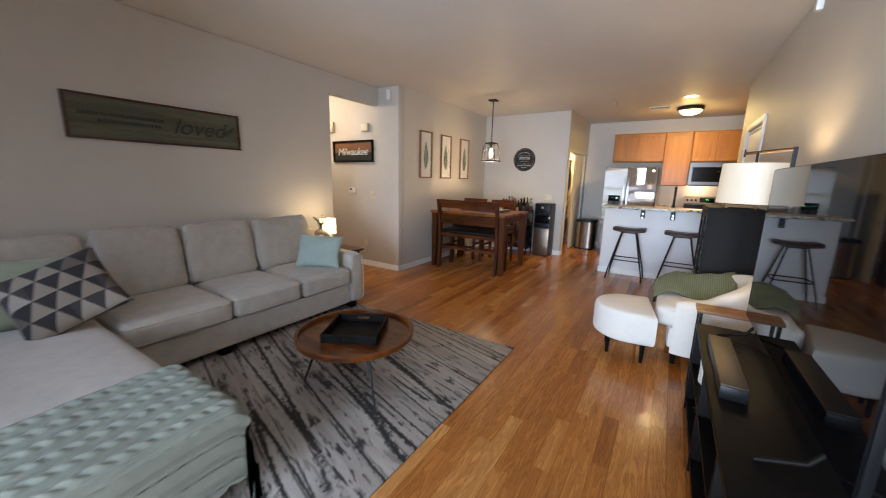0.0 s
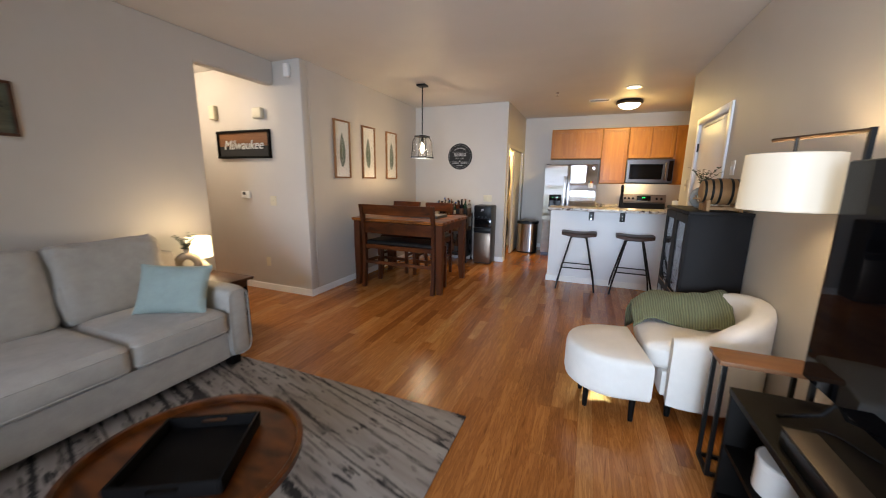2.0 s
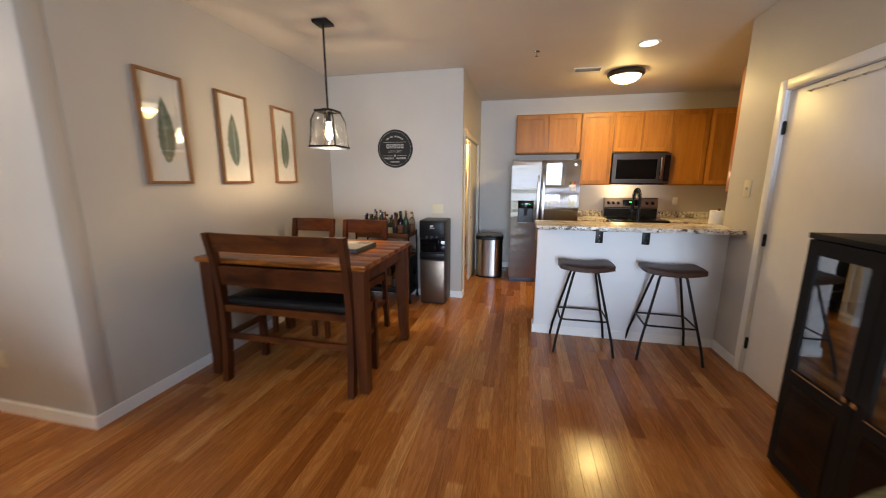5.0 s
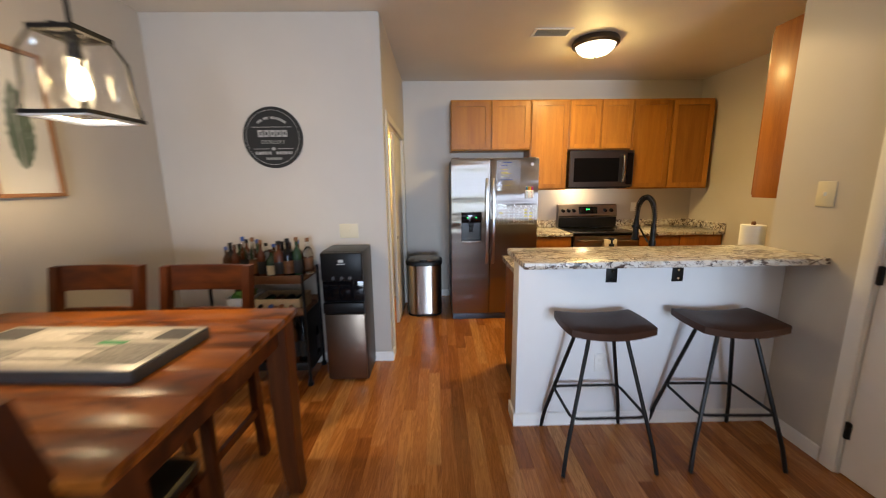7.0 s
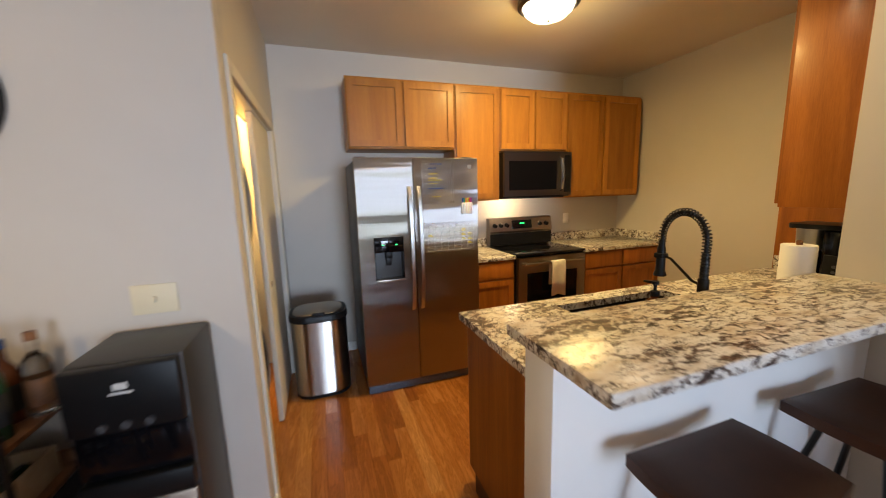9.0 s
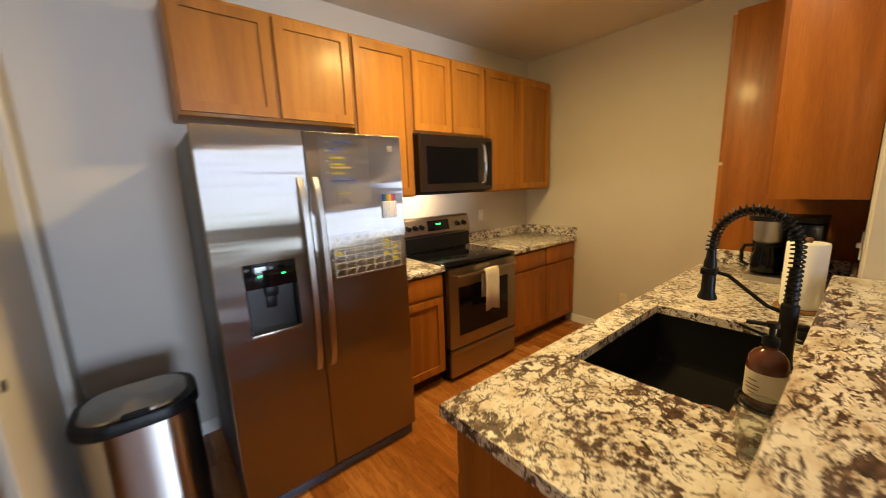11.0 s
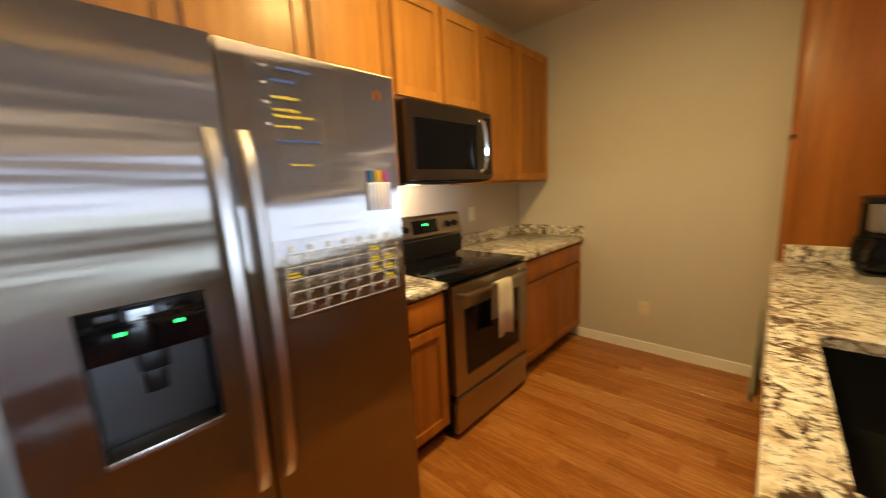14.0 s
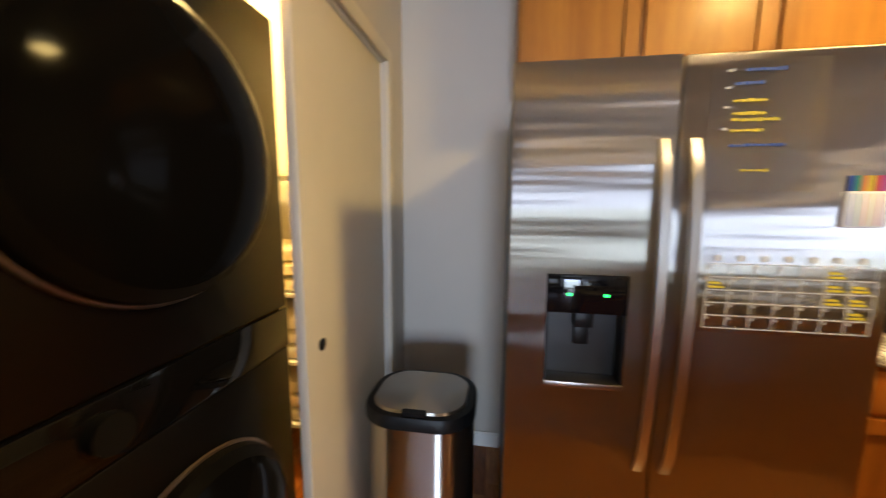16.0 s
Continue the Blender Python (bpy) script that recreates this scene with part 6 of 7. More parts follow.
# barrel armchair
ac = thing("barrel_armchair", "white upholstered barrel armchair with a curved back", "armchair", pose(0.30, 3.57, 0))
line = [(-0.16, -0.34, 0.535), (-0.10, -0.345, 0.545), (0.0, -0.345, 0.57)]
for k in range(15):
    a = radians(-90 + 180 * k / 14)
    line.append((0.03 + 0.315 * math.cos(a), 0.345 * math.sin(a), 0.58 + 0.15 * math.cos(a) ** 0.8 if abs(a) < 1.57 else 0.58))
line += [(0.0, 0.345, 0.57), (-0.10, 0.345, 0.545), (-0.16, 0.34, 0.535)]
bm = bmesh.new()
rings = []
for i, (x, y, z) in enumerate(line):
    a, b = line[max(i - 1, 0)], line[min(i + 1, len(line) - 1)]
    t = Vector((b[0] - a[0], b[1] - a[1], 0)).normalized()
    nrm = Vector((t.y, -t.x, 0))
    end = 0.8 if i in (0, len(line) - 1) else 1.0
    prof = [(-0.052, 0.115), (0.052, 0.115), (0.06, 0.16), (0.062, z - 0.05), (0.05, z - 0.015), (0.025, z), (-0.025, z), (-0.05, z - 0.015), (-0.062, z - 0.05), (-0.06, 0.16)]
    rings.append([Vector((x, y, 0)) + nrm * d_ * end + Vector((0, 0, h_)) for d_, h_ in prof])
loft(bm, rings)
part("shell", bm, M_WHITEFAB, ac, smooth=50)
bm = bmesh.new()
soft_box(bm, -0.19, 0.26, -0.30, 0.30, 0.115, 0.30, 0.03, 0, 0.002, cuts=6)
part("seat_base", bm, M_WHITEFAB, ac)
bm = bmesh.new()
soft_box(bm, -0.29, 0.25, -0.285, 0.285, 0.295, 0.45, 0.045, 0.02, 0.004)
part("seat_cushion", bm, M_WHITEFAB, ac, smooth=60)
for x, y in ((-0.13, -0.30), (-0.13, 0.30), (0.24, -0.2), (0.24, 0.2)):
    bm = bmesh.new()
    rod(bm, (x, y, 0.12), (x, y, 0.0), 0.022, 0.016, 10)
    part("leg", bm, M_ESPRESSO, ac)
ot = thing("ottoman", "white upholstered half-round ottoman with dark feet", "ottoman", pose(0.0, 3.335, 0, 0, 0, 9))


def half_round(s, z):
    pts = [(-0.01, -0.285), (-0.01, 0.0), (-0.01, 0.285)]
    pts += [(-0.17 - 0.29 * math.cos(radians(a)), 0.285 * math.sin(radians(a))) for a in range(90, -91, -12)]
    return [(-0.2 + (x + 0.2) * s, y * s, z) for x, y in pts]


bm = bmesh.new()
loft(bm, [half_round(0.94, 0.18), half_round(0.975, 0.188), half_round(1.0, 0.215), half_round(1.0, 0.38), half_round(0.985, 0.405), half_round(0.95, 0.422), half_round(0.88, 0.432), half_round(0.4, 0.436)])
part("body", bm, M_WHITEFAB, ot, smooth=60)
for x, y in ((-0.08, -0.2), (-0.08, 0.2), (-0.33, -0.1), (-0.33, 0.1)):
    bm = bmesh.new()
    rod(bm, (x, y, 0.19), (x, y, 0.0), 0.021, 0.014, 10)
    part("foot", bm, M_ESPRESSO, ot)

# olive blanket over the chair's arm
bm = bmesh.new()
NU, NV = 60, 46
grid_ = []
for i in range(NU + 1):
    u = i / NU
    x = -0.03 + 0.58 * u
    row = []
    for j in range(NV + 1):
        v = j / NV
        y = 3.60 + 0.43 * v + 0.03 * math.sin(u * 5)
        crest = 0.585 + 0.10 * u
        edge = abs(v - 0.66) / 0.66 if v < 0.66 else (v - 0.66) / 0.34
        z = crest - (crest - 0.47) * min(1, edge) ** 2.0 if v < 0.66 else crest - 0.30 * edge ** 2.2
        z -= 0.05 * max(0, 0.12 - u) / 0.12
        z += 0.035 * noise.noise(Vector((u * 4, v * 4, 1.5))) + 0.010 * math.sin((u * 9 + v * 6) + 2 * noise.noise(Vector((u * 3, v * 3, 0))))
        row.append(bm.verts.new((x + 0.02 * noise.noise(Vector((v * 5, u, 3))), y, z + 0.018)))
    grid_.append(row)
for a, b in zip(grid_, grid_[1:]):
    for k in range(NV):
        bm.faces.new((a[k], b[k], b[k + 1], a[k + 1]))
ob = part("knit_blanket", bm, M_OLIVE, smooth=80)
tagged(ob, "olive green ribbed blanket thrown over the armchair", "blanket")
sm = ob.modifiers.new("thick", "SOLIDIFY")
sm.thickness = 0.016

# glass-fronted cabinet
cu = thing("display_cabinet", "black display cabinet with two glazed doors", "display cabinet", pose(0.32, 4.395, 0))
boxes("side", M_CHARCOAL, [(0.0, 0.372, -0.385, -0.367, 0.0, 1.21)], cu, bevel=0.002)
boxes("side", M_CHARCOAL, [(0.0, 0.372, 0.367, 0.385, 0.0, 1.21)], cu, bevel=0.002)
boxes("top", M_CHARCOAL, [(-0.018, 0.376, -0.395, 0.395, 1.21, 1.236)], cu, bevel=0.003)
boxes("back", M_CHARCOAL, [(0.362, 0.372, -0.366, 0.366, 0.06, 1.209)], cu)
for z in (0.06, 0.40, 0.62, 0.90):
    boxes("shelf", M_CHARCOAL, [(0.03, 0.361, -0.366, 0.366, z, z + 0.016)], cu)
for y0, y1 in ((-0.383, -0.003), (0.003, 0.383)):
    bm = bmesh.new()
    ring_plate(bm, y0, y1, 0.03, 1.205, y0 + 0.055, y1 - 0.055, 0.56, 1.14, -0.018, 0.0, lambda a, b, c: (c, a, b))
    dd = part("door", bm, M_CHARCOAL, cu, smooth=0)
    pn = boxes("pane", M_CABPANE, [(-0.011, -0.007, y0 + 0.05, y1 - 0.05, 0.555, 1.145)], dd, "clear glass pane")
    pn.visible_shadow = False
    boxes("lower_panel", M_DARKGLASS, [(-0.0215, -0.0185, y0 + 0.055, y1 - 0.055, 0.09, 0.50)], dd, "dark glossy lower panel")
    boxes("glazing_bar", M_OAKLIGHT, [(-0.021, -0.0185, y0 + 0.05, y1 - 0.05, 0.556, 0.562)], dd)
    bm = bmesh.new()
    rod(bm, (-0.018, y0 + 0.02 if y0 > 0 else y1 - 0.02, 0.6), (-0.04, y0 + 0.02 if y0 > 0 else y1 - 0.02, 0.6), 0.01, 0.012)
    part("knob", bm, M_CHROME, dd)


def bottle(label, m, h, r, glass, cap, label_mat, group="bottles"):
    b_ = thing("bottle", label, "bottle", m, group)
    bm_ = bmesh.new()
    lathe(bm_, [(r * 0.9, 0), (r, 0.006), (r, h * 0.58), (r * 0.85, h * 0.66), (r * 0.36, h * 0.76), (r * 0.34, h * 0.9)], 14)
    part("body", bm_, glass, b_)
    bm_ = bmesh.new()
    lathe(bm_, [(r * 0.42, h * 0.9), (r * 0.42, h)], 12)
    part("cap", bm_, cap, b_)
    bm_ = bmesh.new()
    lathe(bm_, [(r * 1.02, h * 0.14), (r * 1.02, h * 0.46)], 14, caps=False)
    part("paper_label", bm_, label_mat, b_)
    return b_


bottle("bottle with a cream label inside the display cabinet", pose(0.50, 4.52, 0.637), 0.26, 0.035, M_GLASS, M_BLACKPLASTIC, M_CREAM)
bottle("clear bottle inside the display cabinet", pose(0.52, 4.22, 0.637), 0.24, 0.033, M_GLASS, M_CHROME, M_WHITEPLASTIC)
brl = thing("small_barrel", "small oak barrel with black hoops on a stand", "barrel", pose(0.53, 4.16, 1.236))
bm = bmesh.new()
prof = [(0.072, -0.135), (0.08, -0.13), (0.093, -0.065), (0.098, 0.0), (0.093, 0.065), (0.08, 0.13), (0.072, 0.135)]
lathe(bm, prof, 28)
ob = part("cask", bm, M_OAKLIGHT, brl)
ob.matrix_basis = pose(0, 0, 0.145, 0, 90, 0)
for z, r_ in ((-0.122, 0.0835), (-0.08, 0.091), (-0.036, 0.0965), (0.036, 0.0965), (0.08, 0.091), (0.122, 0.0835)):
    bm = bmesh.new()
    lathe(bm, [(r_, -0.008), (r_ + 0.0015, -0.008), (r_ + 0.0015, 0.008), (r_, 0.008)], 28, caps=False)
    ob = part("hoop", bm, M_BLACKMETAL, brl)
    ob.matrix_basis = pose(0, 0, 0.145, 0, 90, 0) @ pose(0, 0, z)
for x in (-0.10, 0.10):
    boxes("stand_cradle", M_OAKLIGHT, [(x - 0.012, x + 0.012, -0.10, -0.03, 0.0, 0.085), (x - 0.012, x + 0.012, 0.03, 0.10, 0.0, 0.085), (x - 0.012, x + 0.012, -0.03, 0.03, 0.0, 0.045)], brl, bevel=0.003)
for y in (-0.08, 0.06):
    boxes("stand_rail", M_OAKLIGHT, [(-0.088, 0.088, y, y + 0.02, 0.012, 0.035)], brl)
bm = bmesh.new()
rod(bm, (-0.13, 0, 0.09), (-0.18, 0, 0.09), 0.008, seg=10)
rod(bm, (-0.165, 0, 0.09), (-0.165, 0, 0.115), 0.006, seg=8)
part("spigot", bm, M_OAKLIGHT, brl)
donut_vase("grey stoneware ring vase with eucalyptus sprigs", pose(0.48, 4.50, 1.236, 0, 0, 20) @ Matrix.Scale(0.82, 4), M_GREYCERAMIC, 8, 8, 0.20, 0.17)
outlet("wall_plate", "white blank wall plate beside the door casing", pose(EX, 4.60, 1.57, 0, 0, -90), M_WHITEPLASTIC, False, 0.09, 0.12)
sn = boxes("alarm_sensor", M_WHITEPLASTIC, [(EX - 0.04, EX, 3.55, 3.61, 2.60, 2.69)], bevel=0.01)
tagged(sn, "small white alarm sensor high on the wall", "sensor")
outlet("outlet", "white outlet low behind the side table", pose(EX, 3.02, 0.37, 0, 0, -90), M_WHITEPLASTIC)

# sign over the sofa
sg = thing("wall_sign", "long weathered green wooden sign with a dark frame", "sign", pose(WX, 1.443, 1.845))
boxes("board", M_GREENBOARD, [(0.002, 0.015, -0.62, 0.62, -0.15, 0.15)], sg)
boxes("frame", M_WALNUT, [(0.002, 0.03, -0.64, 0.64, 0.15, 0.168), (0.002, 0.03, -0.64, 0.64, -0.168, -0.15), (0.002, 0.03, -0.64, -0.62, -0.15, 0.15), (0.002, 0.03, 0.62, 0.64, -0.15, 0.15)], sg, bevel=0.002)
M_INK = plain("dark_ink", (0.03, 0.032, 0.025), 0.8)
lettering("script_word", "loved", 0.20, M_INK, sg, Matrix.Translation((0.0165, 0.27, -0.005)) @ Euler((radians(90), 0, radians(90))).to_matrix().to_4x4(), 0.35)
bars("small_writing", M_INK, sg, ((-0.56, -0.01, 0.012), (-0.45, -0.03, -0.038)), lambda a, b: (0.016, a, b), 0.026)
bm = bmesh.new()
tube(bm, [(0.0165, 0.46 + 0.11 * k / 6, -0.05 + 0.05 * math.sin(k / 6 * 2.2)) for k in range(7)], 0.003, 5)
part("painted_stem", bm, M_INK, sg)
for k in range(4):
    for up_ in (-1, 1):
        bm = bmesh.new()
        y_, z_ = 0.485 + 0.024 * k, -0.03 + 0.018 * k
        vs = [bm.verts.new((0.0162, y_ + 0.034 * t - 0.006 * w_ * up_, z_ + up_ * (0.020 * t) + 0.007 * w_)) for t, w_ in ((0, 0), (0.4, 1), (1, 0.2), (0.6, -1))]
        bm.faces.new(vs)
        part("painted_leaf", bm, M_INK, sg)

# things on the thermostat wall
ms = thing("wall_sign", "dark framed wooden sign with a white city name", "sign", pose(-4.405, TY, 1.838))
boxes("back_panel", M_RUSTIC, [(-0.42, 0.42, -0.015, -0.002, -0.14, 0.14)], ms)
boxes("lower_panel", M_BOARD, [(-0.42, 0.42, -0.018, -0.0155, -0.14, -0.02)], ms)
boxes("frame", M_ESPRESSO, [(-0.445, 0.445, -0.04, -0.002, 0.14, 0.166), (-0.445, 0.445, -0.04, -0.002, -0.166, -0.14), (-0.445, -0.42, -0.04, -0.002, -0.14, 0.14), (0.42, 0.445, -0.04, -0.002, -0.14, 0.14)], ms, bevel=0.002)
lettering("city_name", "Milwaukee", 0.155, M_CHALK, ms, Matrix.Translation((0, -0.026, -0.01)) @ Euler((radians(90), 0, 0)).to_matrix().to_4x4(), 0.3, 0.004)
th = thing("thermostat", "white wall thermostat with a small display", "thermostat", pose(-4.44, TY, 1.225))
boxes("case", M_WHITEPLASTIC, [(-0.07, 0.07, -0.028, 0, -0.045, 0.045)], th, bevel=0.006)
boxes("display", M_GREYSIDE, [(-0.045, 0.005, -0.0295, -0.0275, -0.005, 0.03)], th)
outlet("light_switch", "cream double switch plate near the hall", pose(-4.0, TY, 1.16), M_CREAM, False, 0.1, 0.12)
outlet("outlet", "cream outlet low on the thermostat wall", pose(-4.16, TY, 0.375), M_CREAM)
for x, z, w_, h_, lab in ((-4.876, 2.234, 0.05, 0.085, "cream alarm horn on the hall wall"), (-4.113, 2.19, 0.07, 0.06, "cream door chime box on the hall wall"), (-3.625, 2.615, 0.035, 0.07, "white alarm sensor high on the wall")):
    bm = bmesh.new()
    cuboid(bm, x - w_, x + w_, TY - 0.055, TY, z - h_, z + h_, 0.012, 3)
    tagged(part("wall_box", bm, M_CREAM if x < -4 else M_WHITEPLASTIC), lab, "wall box")
hl = thing("ceiling_light", "flush hall ceiling light with a glass bowl, lit", "ceiling light", pose(-5.03, 3.30, H))
bm = bmesh.new()
lathe(bm, [(0.12, -0.001), (0.13, -0.03), (0.11, -0.04)], 28)
part("rim", bm, M_BLACKMETAL, hl)
bm = bmesh.new()
lathe(bm, [(0.01, -0.10), (0.07, -0.09), (0.105, -0.05), (0.11, -0.04)], 28)
part("bowl", bm, M_DIFFUSER, hl).visible_shadow = False

# ---- dining corner ----
tb = thing("dining_table", "square counter-height dining table in chestnut wood", "dining table", pose(-2.665, 5.34, 0))
tt = boxes("tabletop", M_TABLETOP, [(-0.66, 0.66, -0.485, 0.485, 0.892, 0.905)], tb)
for i in range(7):
    boxes("plank", M_TABLETOP, [(-0.665, 0.665, -0.49 + i * 0.14, -0.351 + i * 0.14, 0.9055, 0.93)], tt, bevel=0.003)
for s in ((-0.56, 0.56, -0.44, -0.415, 0.79, 0.892), (-0.56, 0.56, 0.415, 0.44, 0.79, 0.892), (-0.615, -0.59, -0.40, 0.40, 0.79, 0.892), (0.59, 0.615, -0.40, 0.40, 0.79, 0.892)):
    boxes("apron", M_DINING, [s], tb)
for sx in (-1, 1):
    for sy in (-1, 1):
        bm = bmesh.new()
        cx, cy = sx * 0.60, sy * 0.425
        sq = lambda h, ox, oy, z: [(cx + ox + a * h, cy + oy + b * h, z) for a, b in ((-1, -1), (1, -1), (1, 1), (-1, 1))]
        loft(bm, [sq(0.034, sx * 0.012, sy * 0.012, 0.0), sq(0.040, sx * 0.002, sy * 0.002, 0.2), sq(0.047, 0, 0, 0.55), sq(0.047, 0, 0, 0.889)])
        bmesh.ops.bevel(bm, geom=[e for e in bm.edges], offset=0.004, segments=1, affect="EDGES")
        part("leg", bm, M_DININGZ, tb)

bn_ = thing("dining_bench", "chestnut wood bench with a slatted back and black seat", "bench", pose(-2.625, 4.845, 0))
for x in (-0.505, 0.505):
    bm = bmesh.new()
    sec = lambda y, z: [(x - 0.022, y - 0.03, z), (x + 0.022, y - 0.03, z), (x + 0.022, y + 0.03, z), (x - 0.022, y + 0.03, z)]
    loft(bm, [sec(-0.02, 0), sec(0.01, 0.25), sec(0.02, 0.5), sec(0.012, 0.7), sec(-0.012, 0.9), sec(-0.055, 1.12)])
    part("back_leg", bm, M_DININGZ, bn_)
    boxes("front_leg", M_DININGZ, [(x - 0.024, x + 0.024, 0.36, 0.408, 0, 0.575)], bn_, bevel=0.003)
    boxes("side_rail", M_DININGZ, [(x - 0.012, x + 0.012, 0.04, 0.36, 0.5, 0.57), (x - 0.012, x + 0.012, 0.03, 0.36, 0.32, 0.36)], bn_)
for nm, (za, zb, ya, yb) in (("top_rail", (0.99, 1.12, -0.028, -0.054)), ("back_slat", (0.74, 0.885, 0.008, -0.010)), ("seat_rail", (0.53, 0.585, 0.018, 0.014)), ("stretcher", (0.325, 0.365, 0.012, 0.016))):
    bm = bmesh.new()
    rings = []
    for k in range(9):
        t = k / 8 * 2 - 1
        bow = -0.02 * (1 - t * t) if za > 0.7 else 0
        x = t * 0.485
        rings.append([(x, ya + bow - 0.012, za), (x, ya + bow + 0.012, za), (x, yb + bow + 0.012, zb), (x, yb + bow - 0.012, zb)])
    loft(bm, rings)
    part(nm, bm, M_DINING, bn_)
boxes("front_rail", M_DINING, [(-0.48, 0.48, 0.372, 0.396, 0.50, 0.57)], bn_)
bm = bmesh.new()
soft_box(bm, -0.51, 0.51, 0.03, 0.42, 0.575, 0.635, 0.025, 0.012, 0.002)
part("seat_pad", bm, M_BLACKLEATHER, bn_)


def dining_chair(m):
    c_ = thing("dining_chair", "chestnut wood counter chair with a black padded seat", "chair", m, "chairs round the table")
    for x in (-0.215, 0.215):
        bm_ = bmesh.new()
        sec_ = lambda y, z: [(x - 0.02, y - 0.024, z), (x + 0.02, y - 0.024, z), (x + 0.02, y + 0.024, z), (x - 0.02, y + 0.024, z)]
        loft(bm_, [sec_(0.21, 0), sec_(0.18, 0.3), sec_(0.175, 0.58), sec_(0.19, 0.8), sec_(0.24, 1.085)])
        part("back_leg", bm_, M_DININGZ, c_)
        boxes("front_leg", M_DININGZ, [(x - 0.021, x + 0.021, -0.22, -0.178, 0, 0.575)], c_, bevel=0.003)
        boxes("side_stretcher", M_DININGZ, [(x - 0.011, x + 0.011, -0.178, 0.16, 0.27, 0.305)], c_)
        boxes("side_rail", M_DININGZ, [(x - 0.012, x + 0.012, -0.178, 0.155, 0.51, 0.575)], c_)
    for nm_, za_, zb_, y_ in (("top_rail", 0.955, 1.085, 0.232), ("back_slat", 0.75, 0.86, 0.195)):
        bm_ = bmesh.new()
        rings_ = []
        for k_ in range(7):
            t_ = k_ / 6 * 2 - 1
            rings_.append([(t_ * 0.196, y_ - 0.01 + 0.018 * (1 - t_ * t_), za_), (t_ * 0.196, y_ + 0.012 + 0.018 * (1 - t_ * t_), za_), (t_ * 0.196, y_ + 0.03 + 0.018 * (1 - t_ * t_), zb_), (t_ * 0.196, y_ + 0.008 + 0.018 * (1 - t_ * t_), zb_)])
        loft(bm_, rings_)
        part(nm_, bm_, M_DINING, c_)
    boxes("front_rail", M_DINING, [(-0.195, 0.195, -0.212, -0.188, 0.51, 0.575)], c_)
    boxes("front_stretcher", M_DINING, [(-0.195, 0.195, -0.21, -0.19, 0.20, 0.24)], c_)
    bm_ = bmesh.new()
    soft_box(bm_, -0.235, 0.235, -0.235, 0.17, 0.577, 0.635, 0.025, 0.014, 0.002, cuts=7)
    part("seat_pad", bm_, M_BLACKLEATHER, c_)
    return c_


ch = dining_chair(pose(-3.14, 5.86, 0))
copy_thing(ch, pose(-2.555, 5.83, 0, 0, 0, -2))

gb = thing("game_box", "flat boxed set in grey and white on the table", "box", pose(-2.586, 5.370, 0.93, 0, 0, -2.8))
boxes("lower_tray", M_GREYSIDE, [(-0.375, 0.375, -0.164, 0.164, 0.0, 0.036)], gb, bevel=0.003)
boxes("cover", plain("printed_card", (0.40, 0.385, 0.355), 0.3, vary=0.25, scale=14), [(-0.371, 0.371, -0.160, 0.160, 0.0365, 0.042)], gb, bevel=0.001)
rng = random.Random(31)
M_PRINT = [plain("printed_grey", (0.24, 0.235, 0.225), 0.3, vary=0.45, scale=60), plain("printed_white", (0.56, 0.54, 0.50), 0.3, vary=0.25, scale=60), plain("printed_dark", (0.07, 0.07, 0.072), 0.3, vary=0.6, scale=60)]
for x0, x1, y0, y1, k in ((-0.95, -0.62, 0.25, 0.85, 2), (-0.9, -0.3, -0.85, -0.2, 0), (-0.55, -0.1, 0.2, 0.8, 1), (-0.2, 0.35, -0.8, -0.1, 1), (0.0, 0.3, 0.15, 0.8, 0), (0.36, 0.62, 0.3, 0.75, 1), (0.45, 0.92, -0.75, 0.1, 0), (0.68, 0.93, 0.3, 0.85, 2)):
    boxes("picture_panel", M_PRINT[k], [(x0 * 0.375, x1 * 0.375, y0 * 0.164, y1 * 0.164, 0.0422, 0.0428)], gb)
boxes("green_print", M_GREEN, [(0.25 * 0.375, 0.5 * 0.375, 0.05 * 0.164, 0.2 * 0.164, 0.043, 0.0434)], gb)
for y0 in (-0.1, -0.03, 0.09):
    bars("small_print", M_PRINT[2], gb, ((-0.1, 0.18, y0),), lambda a, b: (a, b, 0.0432), 0.008, 13, 0.0003)

# pendant
pd = thing("pendant_light", "black lantern pendant with glass panes and a lit bulb", "pendant light", pose(-2.67, 5.68, 0, 0, 0, 0))
boxes("canopy", M_BLACKMETAL, [(-0.065, 0.065, -0.065, 0.065, 2.715, 2.739)], pd, bevel=0.004)
bm = bmesh.new()
rod(bm, (0, 0, 2.715), (0, 0, 2.05), 0.008)
rod(bm, (0, 0, 2.05), (0, 0, 1.96), 0.022, seg=14)
part("stem", bm, M_BLACKMETAL, pd)
T_, W_ = 0.072, 0.118
for s in ((-1, -1), (1, -1), (1, 1), (-1, 1)):
    bm = bmesh.new()
    tube(bm, [(s[0] * T_, s[1] * T_, 2.045), (s[0] * (T_ + 0.03), s[1] * (T_ + 0.03), 1.97), (s[0] * (W_ - 0.012), s[1] * (W_ - 0.012), 1.86), (s[0] * W_, s[1] * W_, 1.755)], 0.006, 6)
    part("arm", bm, M_BLACKMETAL, pd)
bm = bmesh.new()
ring_plate(bm, -T_ - 0.009, T_ + 0.009, -T_ - 0.009, T_ + 0.009, -T_ + 0.012, T_ - 0.012, -T_ + 0.012, T_ - 0.012, 2.036, 2.054, lambda a, b, c: (a, b, c))
part("top_frame", bm, M_BLACKMETAL, pd)
